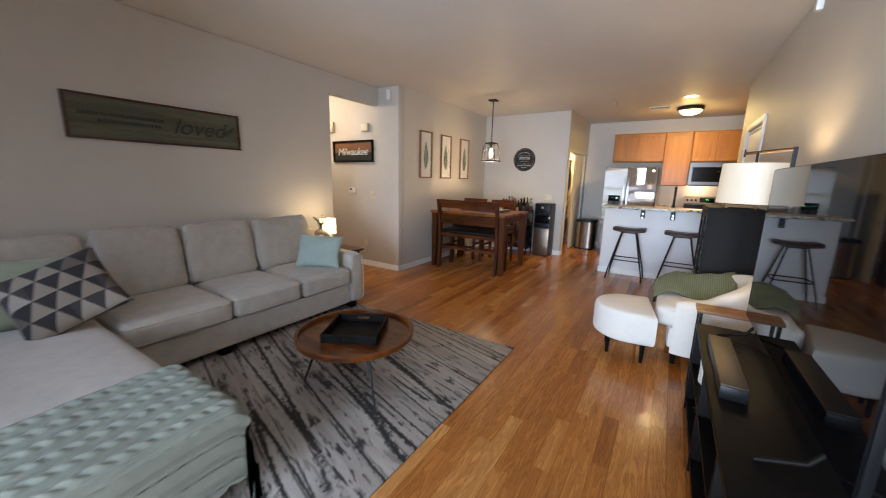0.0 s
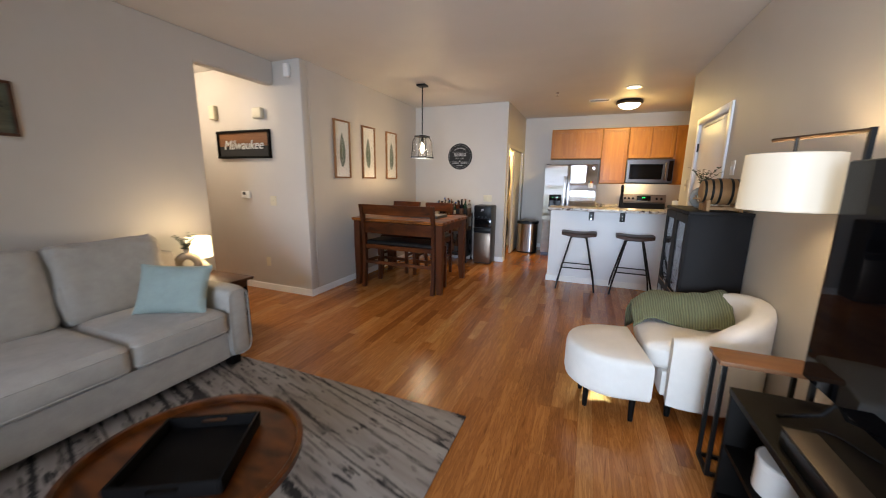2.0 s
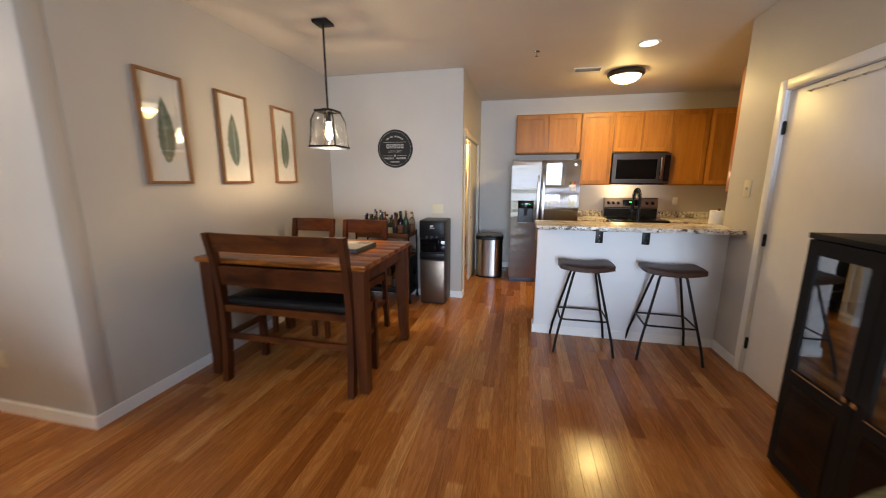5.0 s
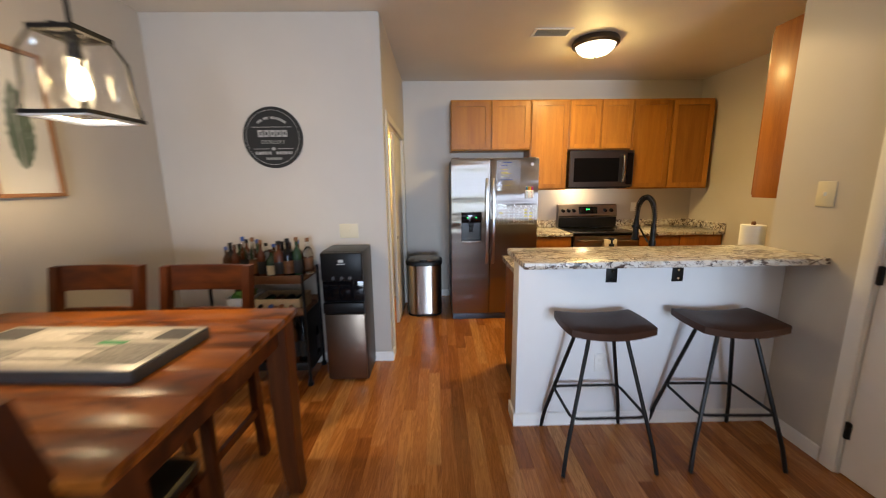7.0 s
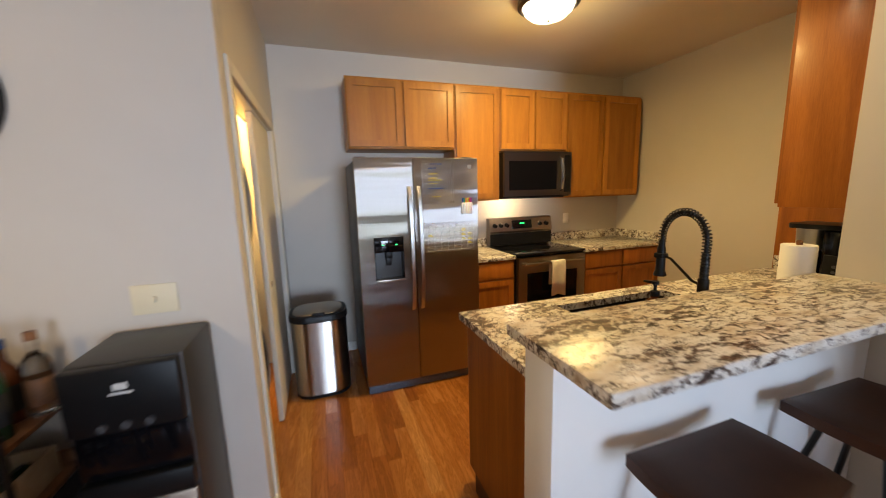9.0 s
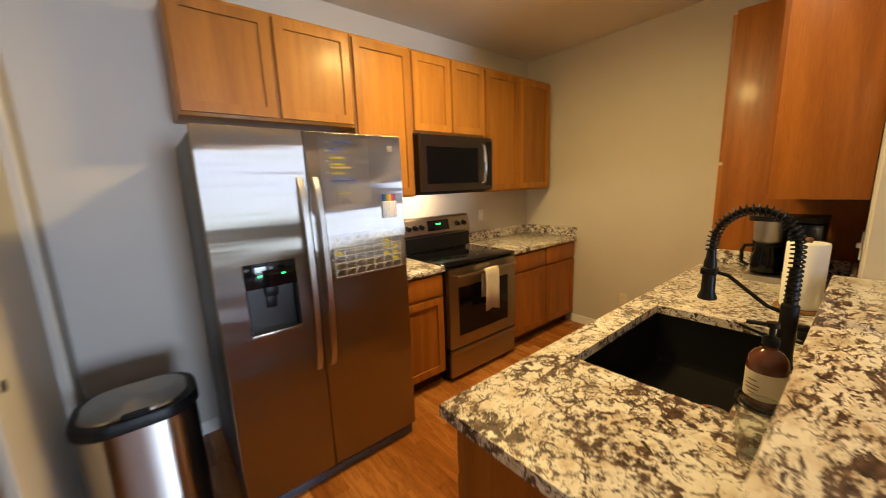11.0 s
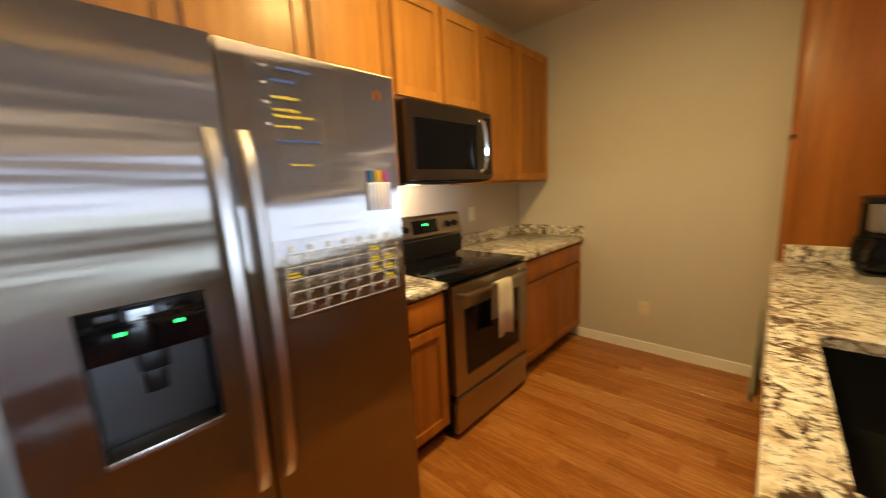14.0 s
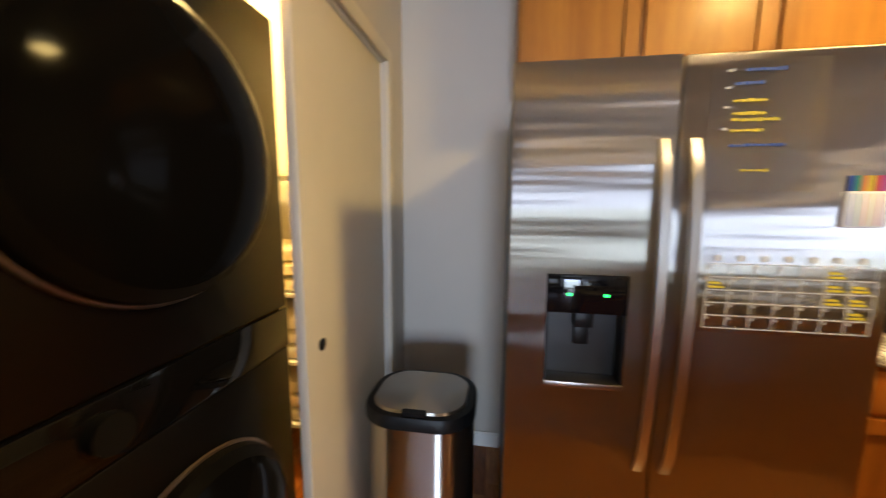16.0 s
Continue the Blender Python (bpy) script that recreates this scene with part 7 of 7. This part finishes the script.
for s in ((-T_, T_, -0.012, 0.012, 2.04, 2.052), (-0.012, 0.012, -T_, T_, 2.053, 2.062)):
    boxes("cross_bar", M_BLACKMETAL, [s], pd)
bm = bmesh.new()
ring_plate(bm, -W_ - 0.008, W_ + 0.008, -W_ - 0.008, W_ + 0.008, -W_ + 0.001, W_ - 0.001, -W_ + 0.001, W_ - 0.001, 1.748, 1.762, lambda a, b, c: (a, b, c))
part("bottom_frame", bm, M_BLACKMETAL, pd)
# Ring whose bright underside is put in as emission.
bm = bmesh.new()
ring_plate(bm, -W_ + 0.002, W_ - 0.002, -W_ + 0.002, W_ - 0.002, -0.066, 0.066, -0.066, 0.066, 1.751, 1.757, lambda a, b, c: (a, b, c))
part("diffuser_ring", bm, M_RIMGLOW, pd, "white ring with glow added for its bright underside")
boxes("rim_liner", M_WHITEPLASTIC, [(-0.115, 0.115, -0.121, -0.105, 1.742, 1.75), (-0.115, 0.115, 0.105, 0.121, 1.742, 1.75), (-0.121, -0.105, -0.105, 0.105, 1.742, 1.75), (0.105, 0.121, -0.105, 0.105, 1.742, 1.75)], pd, "white enamel liner of the rim")
for k in range(4):
    bm = bmesh.new()
    pts = [[(-T_ + 0.01, -T_, 2.035), (T_ - 0.01, -T_, 2.035)], [(-T_ - 0.02, -T_ - 0.028, 1.97), (T_ + 0.02, -T_ - 0.028, 1.97)], [(-W_ + 0.02, -W_ + 0.012, 1.86), (W_ - 0.02, -W_ + 0.012, 1.86)], [(-W_ + 0.01, -W_, 1.765), (W_ - 0.01, -W_, 1.765)]]
    vs = [[bm.verts.new(p) for p in r_] for r_ in pts]
    for a, b in zip(vs, vs[1:]):
        bm.faces.new((a[0], a[1], b[1], b[0]))
    ob = part("pane", bm, M_PANE, pd)
    ob.matrix_basis = pose(0, 0, 0, 0, 0, 90 * k)
    ob.visible_shadow = False
    ob.modifiers.new("thick", "SOLIDIFY").thickness = 0.002
bm = bmesh.new()
lathe(bm, [(0.006, 1.815), (0.022, 1.83), (0.03, 1.86), (0.024, 1.90), (0.013, 1.94), (0.013, 1.96)], 18)
part("bulb", bm, M_BULB, pd).visible_shadow = False

# three leaf prints
for y0, y1, turn_ in ((4.715, 5.035, 1), (5.32, 5.665, -1), (5.99, 6.315, 1)):
    yc = (y0 + y1) / 2
    w_ = 0.165
    pc = thing("framed_print", "oak framed print of a single green leaf", "picture", pose(PX, yc, 1.447), "leaf prints")
    boxes("frame", M_FRAMEWOOD, [(0.002, 0.03, -w_, -w_ + 0.02, 0, 0.74), (0.002, 0.03, w_ - 0.02, w_, 0, 0.74), (0.002, 0.03, -w_ + 0.02, w_ - 0.02, 0, 0.02), (0.002, 0.03, -w_ + 0.02, w_ - 0.02, 0.72, 0.74)], pc, bevel=0.002)
    boxes("mat", M_MAT, [(0.002, 0.012, -w_ + 0.02, w_ - 0.02, 0.02, 0.72)], pc)
    bm = bmesh.new()
    left, right = [], []
    for k in range(21):
        t = k / 20
        half = 0.062 * math.sin(math.pi * t ** 0.8) ** 0.8 * (1 + 0.10 * math.sin(k * 2.6))
        z = 0.15 + 0.44 * t
        lean = 0.012 * turn_ * math.sin(t * 3)
        left.append(bm.verts.new((0.0128, lean - half, z - 0.01)))
        right.append(bm.verts.new((0.0128, lean + half, z - 0.01)))
    mid = [bm.verts.new((0.0129, 0.012 * turn_ * math.sin(k / 20 * 3), 0.15 + 0.44 * k / 20)) for k in range(21)]
    for k in range(20):
        bm.faces.new((left[k], mid[k], mid[k + 1], left[k + 1]))
        bm.faces.new((mid[k], right[k], right[k + 1], mid[k + 1]))
    part("leaf_print", bm, M_GREENINK, pc, "muted green painted leaf")
    boxes("leaf_stem", M_MAT, [(0.0131, 0.0133, -0.0015, 0.0015, 0.11, 0.52)], pc)
    gl = boxes("glazing", M_PANE, [(0.016, 0.018, -w_ + 0.02, w_ - 0.02, 0.02, 0.72)], pc)
    gl.visible_shadow = False

# round sign
rs = thing("round_sign", "round black wooden sign with white lettering", "sign", pose(-2.585, DY, 1.856, 90, 0, 0))
bm = bmesh.new()
lathe(bm, [(0.225, 0.002), (0.228, 0.008), (0.225, 0.016), (0.0, 0.016)], 56, caps=False)
part("board", bm, M_BOARD, rs)
bm = bmesh.new()
for k in range(64):
    a, b = math.tau * k / 64, math.tau * (k + 0.97) / 64
    vs = [bm.verts.new((r_ * math.cos(q), r_ * math.sin(q), 0.0172)) for q, r_ in ((a, 0.20), (b, 0.20), (b, 0.203), (a, 0.203))]
    bm.faces.new(vs)
part("ring_line", bm, M_FADED, rs, smooth=0)
for k in range(5):
    bm = bmesh.new()
    x = -0.108 + k * 0.046
    ring_plate(bm, x, x + 0.036, 0.005, 0.055, x + 0.011, x + 0.025, 0.018, 0.042, 0.0168, 0.0178, lambda a, b, c: (a, b, c))
    part("name_block", bm, M_FADED, rs, smooth=0)
lettering("second_line", "DISTILLERY", 0.036, M_GREYCERAMIC, rs, Matrix.Translation((0, -0.034, 0.0172)), 0.0, 0.0005)
bars("third_line", M_FADED, rs, ((-0.14, -0.02, -0.125), (0.02, 0.14, -0.125)), lambda a, b: (a, b, 0.0175), 0.022, 6, 0.0006)
bars("small_line", M_GREYCERAMIC, rs, ((-0.06, 0.06, -0.165),), lambda a, b: (a, b, 0.0175), 0.018, 7, 0.0006)
for k in range(17):
    a = radians(128 - 76 * k / 16)
    if k in (3, 7):
        continue
    ob = boxes("arc_letter", M_FADED, [(-0.005, 0.005, -0.009, 0.009, 0.0168, 0.0176)], rs)
    ob.matrix_basis = pose(0.165 * math.cos(a), -0.02 + 0.165 * math.sin(a), 0, 0, 0, math.degrees(a) - 90)
ob = boxes("star", M_FADED, [(-0.012, 0.012, -0.012, 0.012, 0.0168, 0.0176)], rs)
ob.matrix_basis = pose(0, -0.083, 0, 0, 0, 45)
boxes("rule", M_FADED, [(-0.15, 0.15, 0.075, 0.079, 0.0168, 0.0176), (-0.15, -0.03, -0.085, -0.081, 0.0168, 0.0176), (0.03, 0.15, -0.085, -0.081, 0.0168, 0.0176)], rs)

# bar cart and bottles
bc = thing("bar_cart", "black metal bar cart with wooden shelves full of bottles", "bar cart", pose(-2.61, 6.87, 0))
for x in (-0.36, 0.30):
    for y in (-0.16, 0.16):
        bm = bmesh.new()
        rod(bm, (x, y, 0.04), (x, y, 0.87), 0.011, seg=10)
        part("post", bm, M_BLACKMETAL, bc)
        bm = bmesh.new()
        lathe(bm, [(0.008, 0.0), (0.022, 0.008), (0.022, 0.032), (0.008, 0.04)], 14, (x, y, 0))
        part("caster", bm, M_BLACKPLASTIC, bc)
for z in (0.13, 0.56, 0.80):
    boxes("shelf", M_RUSTIC, [(-0.35, 0.29, -0.15, 0.15, z, z + 0.018)], bc, bevel=0.002)
    for y in (-0.166, 0.152):
        boxes("tray_edge", M_RUSTIC if z > 0.5 else M_BLACKMETAL, [(-0.36, 0.30, y, y + 0.014, z, z + 0.06)], bc, bevel=0.002)
boxes("end_panel", M_BLACKMETAL, [(0.29, 0.296, -0.15, 0.15, 0.10, 0.56)], bc)
rng = random.Random(5)
glass_ = [M_AMBER, M_GLASS, plain("green_bottle_glass", (0.02, 0.05, 0.025), 0.08, bump=0), plain("brown_bottle_glass", (0.06, 0.025, 0.01), 0.08, bump=0), M_DARKGLASS]
caps_ = [M_BLACKPLASTIC, M_BLUE, M_RUSTIC, M_CHROME, M_BLACKPLASTIC]
labs_ = [M_CREAM, M_BOARD, M_BOARD, M_RUSTIC, M_PAPER, M_GREYSIDE]
names_ = ("amber bottle", "clear bottle", "green bottle", "brown bottle", "dark bottle")
for z, n_, hmax in ((0.8185, 19, 0.27), (0.1485, 17, 0.36)):
    for i in range(n_):
        k = rng.randrange(5)
        x = -0.315 + 0.575 * i / (n_ - 1)
        y = (-0.075 if i % 2 else 0.06) + rng.uniform(-0.02, 0.02)
        h_ = hmax * 1.12 * rng.uniform(0.72, 1.05) * (1.12 if i == n_ - 2 else 1)
        bottle(f"{names_[k]} with a paper label on the bar cart", pose(-2.60 + x, 6.87 + y, z), h_, rng.uniform(0.028, 0.040), glass_[k] if z > 0.5 else glass_[rng.choice((0, 2, 3, 4))], caps_[rng.randrange(5)] if z > 0.5 else M_BLACKPLASTIC, labs_[rng.randrange(6)] if z > 0.5 else rng.choice((M_BOARD, M_GREYSIDE, M_RUSTIC)), "bottles on the bar cart")
cr = thing("wine_crate", "pale wooden wine crate on the cart's middle shelf", "crate", pose(-2.52, 6.85, 0.5785))
boxes("front", M_CRATE, [(-0.17, 0.17, -0.12, -0.108, 0, 0.10)], cr, bevel=0.002)
boxes("rear", M_CRATE, [(-0.17, 0.17, 0.108, 0.12, 0, 0.10)], cr, bevel=0.002)
for x in (-0.17, 0.158):
    boxes("end", M_CRATE, [(x, x + 0.012, -0.107, 0.107, 0, 0.10)], cr)
boxes("bottom", M_CRATE, [(-0.157, 0.157, -0.107, 0.107, 0, 0.01)], cr)
bars("brand_mark", M_RUSTIC, cr, ((-0.05, 0.05, 0.04),), lambda a, b: (a, -0.1205, b), 0.014, 9, 0.0006)
for i in range(4):
    k = thing("wine_bottle", "dark wine bottle lying in the crate", "bottle", pose(-2.63 + i * 0.075, 6.92, 0.63, 90, 0, 0), "bottles in the crate")
    bm = bmesh.new()
    lathe(bm, [(0.03, 0.0), (0.034, 0.005), (0.034, 0.13), (0.013, 0.17), (0.013, 0.2)], 14)
    part("body", bm, glass_[2 + i % 3], k)
    bm = bmesh.new()
    lathe(bm, [(0.015, 0.19), (0.015, 0.215)], 12)
    part("cap", bm, caps_[i], k)
wb = thing("storage_bin", "white plastic bin with green packets on the cart", "bin", pose(-2.80, 6.85, 0.5785))
bm = bmesh.new()
loft(bm, [[(x, y, 0.0) for x, y in round_rect(-0.08, 0.08, -0.11, 0.11, 0.02)], [(x, y, 0.11) for x, y in round_rect(-0.09, 0.09, -0.12, 0.12, 0.02)], [(x, y, 0.11) for x, y in round_rect(-0.084, 0.084, -0.114, 0.114, 0.02)], [(x, y, 0.02) for x, y in round_rect(-0.076, 0.076, -0.105, 0.105, 0.02)]])
part("tub", bm, M_WHITEPLASTIC, wb)
bm = bmesh.new()
soft_box(bm, -0.06, 0.06, -0.09, 0.07, 0.03, 0.135, 0.02, 0.02, 0.02, cuts=6, seed=3)
part("packet", bm, plain("green_packet", (0.10, 0.26, 0.04), 0.5), wb)
wd = thing("water_dispenser", "black water dispenser with a steel lower front", "water dispenser", pose(-2.035, 6.745, 0))
boxes("body", plain("graphite_case", (0.028, 0.029, 0.032), 0.45), [(-0.155, 0.155, 0.03, 0.335, 0.01, 1.02)], wd, bevel=0.012)
boxes("lower_front", brushed("bronzed_steel", (0.20, 0.155, 0.12), 0.36, "X"), [(-0.15, 0.15, 0.0, 0.029, 0.03, 0.55)], wd, bevel=0.012)
boxes("drip_bay", M_BLACKPLASTIC, [(-0.15, 0.15, -0.012, 0.029, 0.56, 0.64)], wd, bevel=0.006)
boxes("tap_panel", M_DARKGLASS, [(-0.15, 0.15, 0.012, 0.029, 0.645, 0.80)], wd, bevel=0.004)
boxes("control_panel", M_BLACKPLASTIC, [(-0.15, 0.15, -0.012, 0.029, 0.805, 1.015)], wd, bevel=0.01)
for x in (-0.06, 0.0, 0.06):
    bm = bmesh.new()
    rod(bm, (x, -0.012, 0.83), (x, -0.018, 0.83), 0.013, seg=12)
    part("button", bm, M_GREYSIDE, wd)
boxes("emblem", M_CHALK, [(-0.018, 0.018, -0.0135, -0.0122, 0.945, 0.965), (-0.03, 0.03, -0.0135, -0.0122, 0.93, 0.937)], wd, "plain pale maker's mark")
outlet("light_switch", "cream triple switch plate on the dining wall", pose(-2.05, DY, 1.13), M_CREAM, False, 0.15, 0.115)


# counter stools
def bar_stool(m):
    s_ = thing("bar_stool", "dark brown leather saddle stool on black metal legs", "bar stool", m, "bar stools")
    bm_ = bmesh.new()
    n1, n2 = 16, 10
    g_ = {}
    for top_ in (0, 1):
        for i_ in range(n1 + 1):
            for j_ in range(n2 + 1):
                u_, v_ = i_ / n1 * 2 - 1, j_ / n2 * 2 - 1
                x_ = u_ * 0.225 * (1 - 0.05 * v_ * v_)
                y_ = v_ * 0.155 * (1 - 0.12 * u_ * u_)
                rim_ = max(abs(u_), abs(v_))
                z_ = 0.712 + 0.022 * u_ * u_ + (0.056 - 0.015 * rim_ ** 6 if top_ else 0.0 + 0.004 * rim_ ** 6)
                g_[top_, i_, j_] = bm_.verts.new((x_, y_, z_))
    for i_ in range(n1):
        for j_ in range(n2):
            for top_ in (0, 1):
                bm_.faces.new([g_[top_, a_, b_] for a_, b_ in ((i_, j_), (i_ + 1, j_), (i_ + 1, j_ + 1), (i_, j_ + 1))])
    for i_ in range(n1):
        for j_ in (0, n2):
            bm_.faces.new((g_[0, i_, j_], g_[0, i_ + 1, j_], g_[1, i_ + 1, j_], g_[1, i_, j_]))
    for j_ in range(n2):
        for i_ in (0, n1):
            bm_.faces.new((g_[0, i_, j_], g_[0, i_, j_ + 1], g_[1, i_, j_ + 1], g_[1, i_, j_]))
    part("seat", bm_, M_LEATHER, s_, smooth=50)
    bm_ = bmesh.new()
    tube(bm_, [(a_ * 0.10, b_ * 0.075, 0.709) for a_, b_ in ((-1, -1), (1, -1), (1, 1), (-1, 1))], 0.009, 6, True)
    part("seat_frame", bm_, M_BLACKMETAL, s_)
    for a_ in (-1, 1):
        for b_ in (-1, 1):
            bm_ = bmesh.new()
            tube(bm_, [(a_ * 0.085, b_ * 0.06, 0.712), (a_ * 0.10, b_ * 0.075, 0.69), (a_ * 0.225, b_ * 0.18, 0.13), (a_ * 0.243, b_ * 0.20, 0.0)], 0.0105, 8)
            part("leg", bm_, M_BLACKMETAL, s_)
    bm_ = bmesh.new()
    tube(bm_, [(x_, y_, 0.295) for x_, y_ in round_rect(-0.195, 0.195, -0.152, 0.152, 0.04, 4)], 0.008, 8, True)
    part("footrest", bm_, M_BLACKMETAL, s_)
    return s_


st = bar_stool(pose(-0.467, 6.01, 0))
copy_thing(st, pose(0.208, 6.01, 0, 0, 0, -2))

# ---- hardwood strips ----
PW = 0.0825
rng = random.Random(21)
lengths = (0.45, 0.7, 0.95, 1.25)


def strip(bm_, x, y, ln):
    e = 0.0007
    lo = [bm_.verts.new((x + a, y + b, -0.018)) for a, b in ((0, 0), (PW - 0.0004, 0), (PW - 0.0004, ln - 0.0004), (0, ln - 0.0004))]
    hi = [bm_.verts.new((x + a, y + b, 0.0)) for a, b in ((e, e), (PW - 0.0004 - e, e), (PW - 0.0004 - e, ln - 0.0004 - e), (e, ln - 0.0004 - e))]
    md = [bm_.verts.new((v.co.x, v.co.y, -e)) for v in lo]
    for v in lo:
        v.co.z = -0.018
    bm_.faces.new(hi)
    for k in range(4):
        bm_.faces.new((lo[k], lo[(k + 1) % 4], md[(k + 1) % 4], md[k]))
        bm_.faces.new((md[k], md[(k + 1) % 4], hi[(k + 1) % 4], hi[k]))


floor_ob = bpy.data.objects["floor"]
shared = {}
for ln in lengths:
    bm = bmesh.new()
    strip(bm, 0, 0, ln)
    me = bpy.data.meshes.new("floor_strip")
    bm.to_mesh(me)
    bm.free()
    me.materials.append(M_PLANK)
    shared[ln] = me
rest = bmesh.new()
count = 0
x = -6.12
while x < 2.0:
    y = -3.2 - rng.uniform(0, 0.9)
    while y < KY:
        ln = lengths[rng.randrange(4)]
        if 2.6 < y and y + ln < 8.0 and -1.9 < x < -0.2 and count < 300:
            ob = new("floor_strip", shared[ln])
            ob.parent = floor_ob
            ob.location = (x, y, 0)
            count += 1
        else:
            lo_, hi_ = max(y, -3.3), min(y + ln, KY + 0.1)
            strip(rest, x, lo_, hi_ - lo_)
        y += ln
    x += PW
ob = part("floor_strips", rest, M_PLANKS, floor_ob, smooth=0)
ob["kind"] = "stuff"
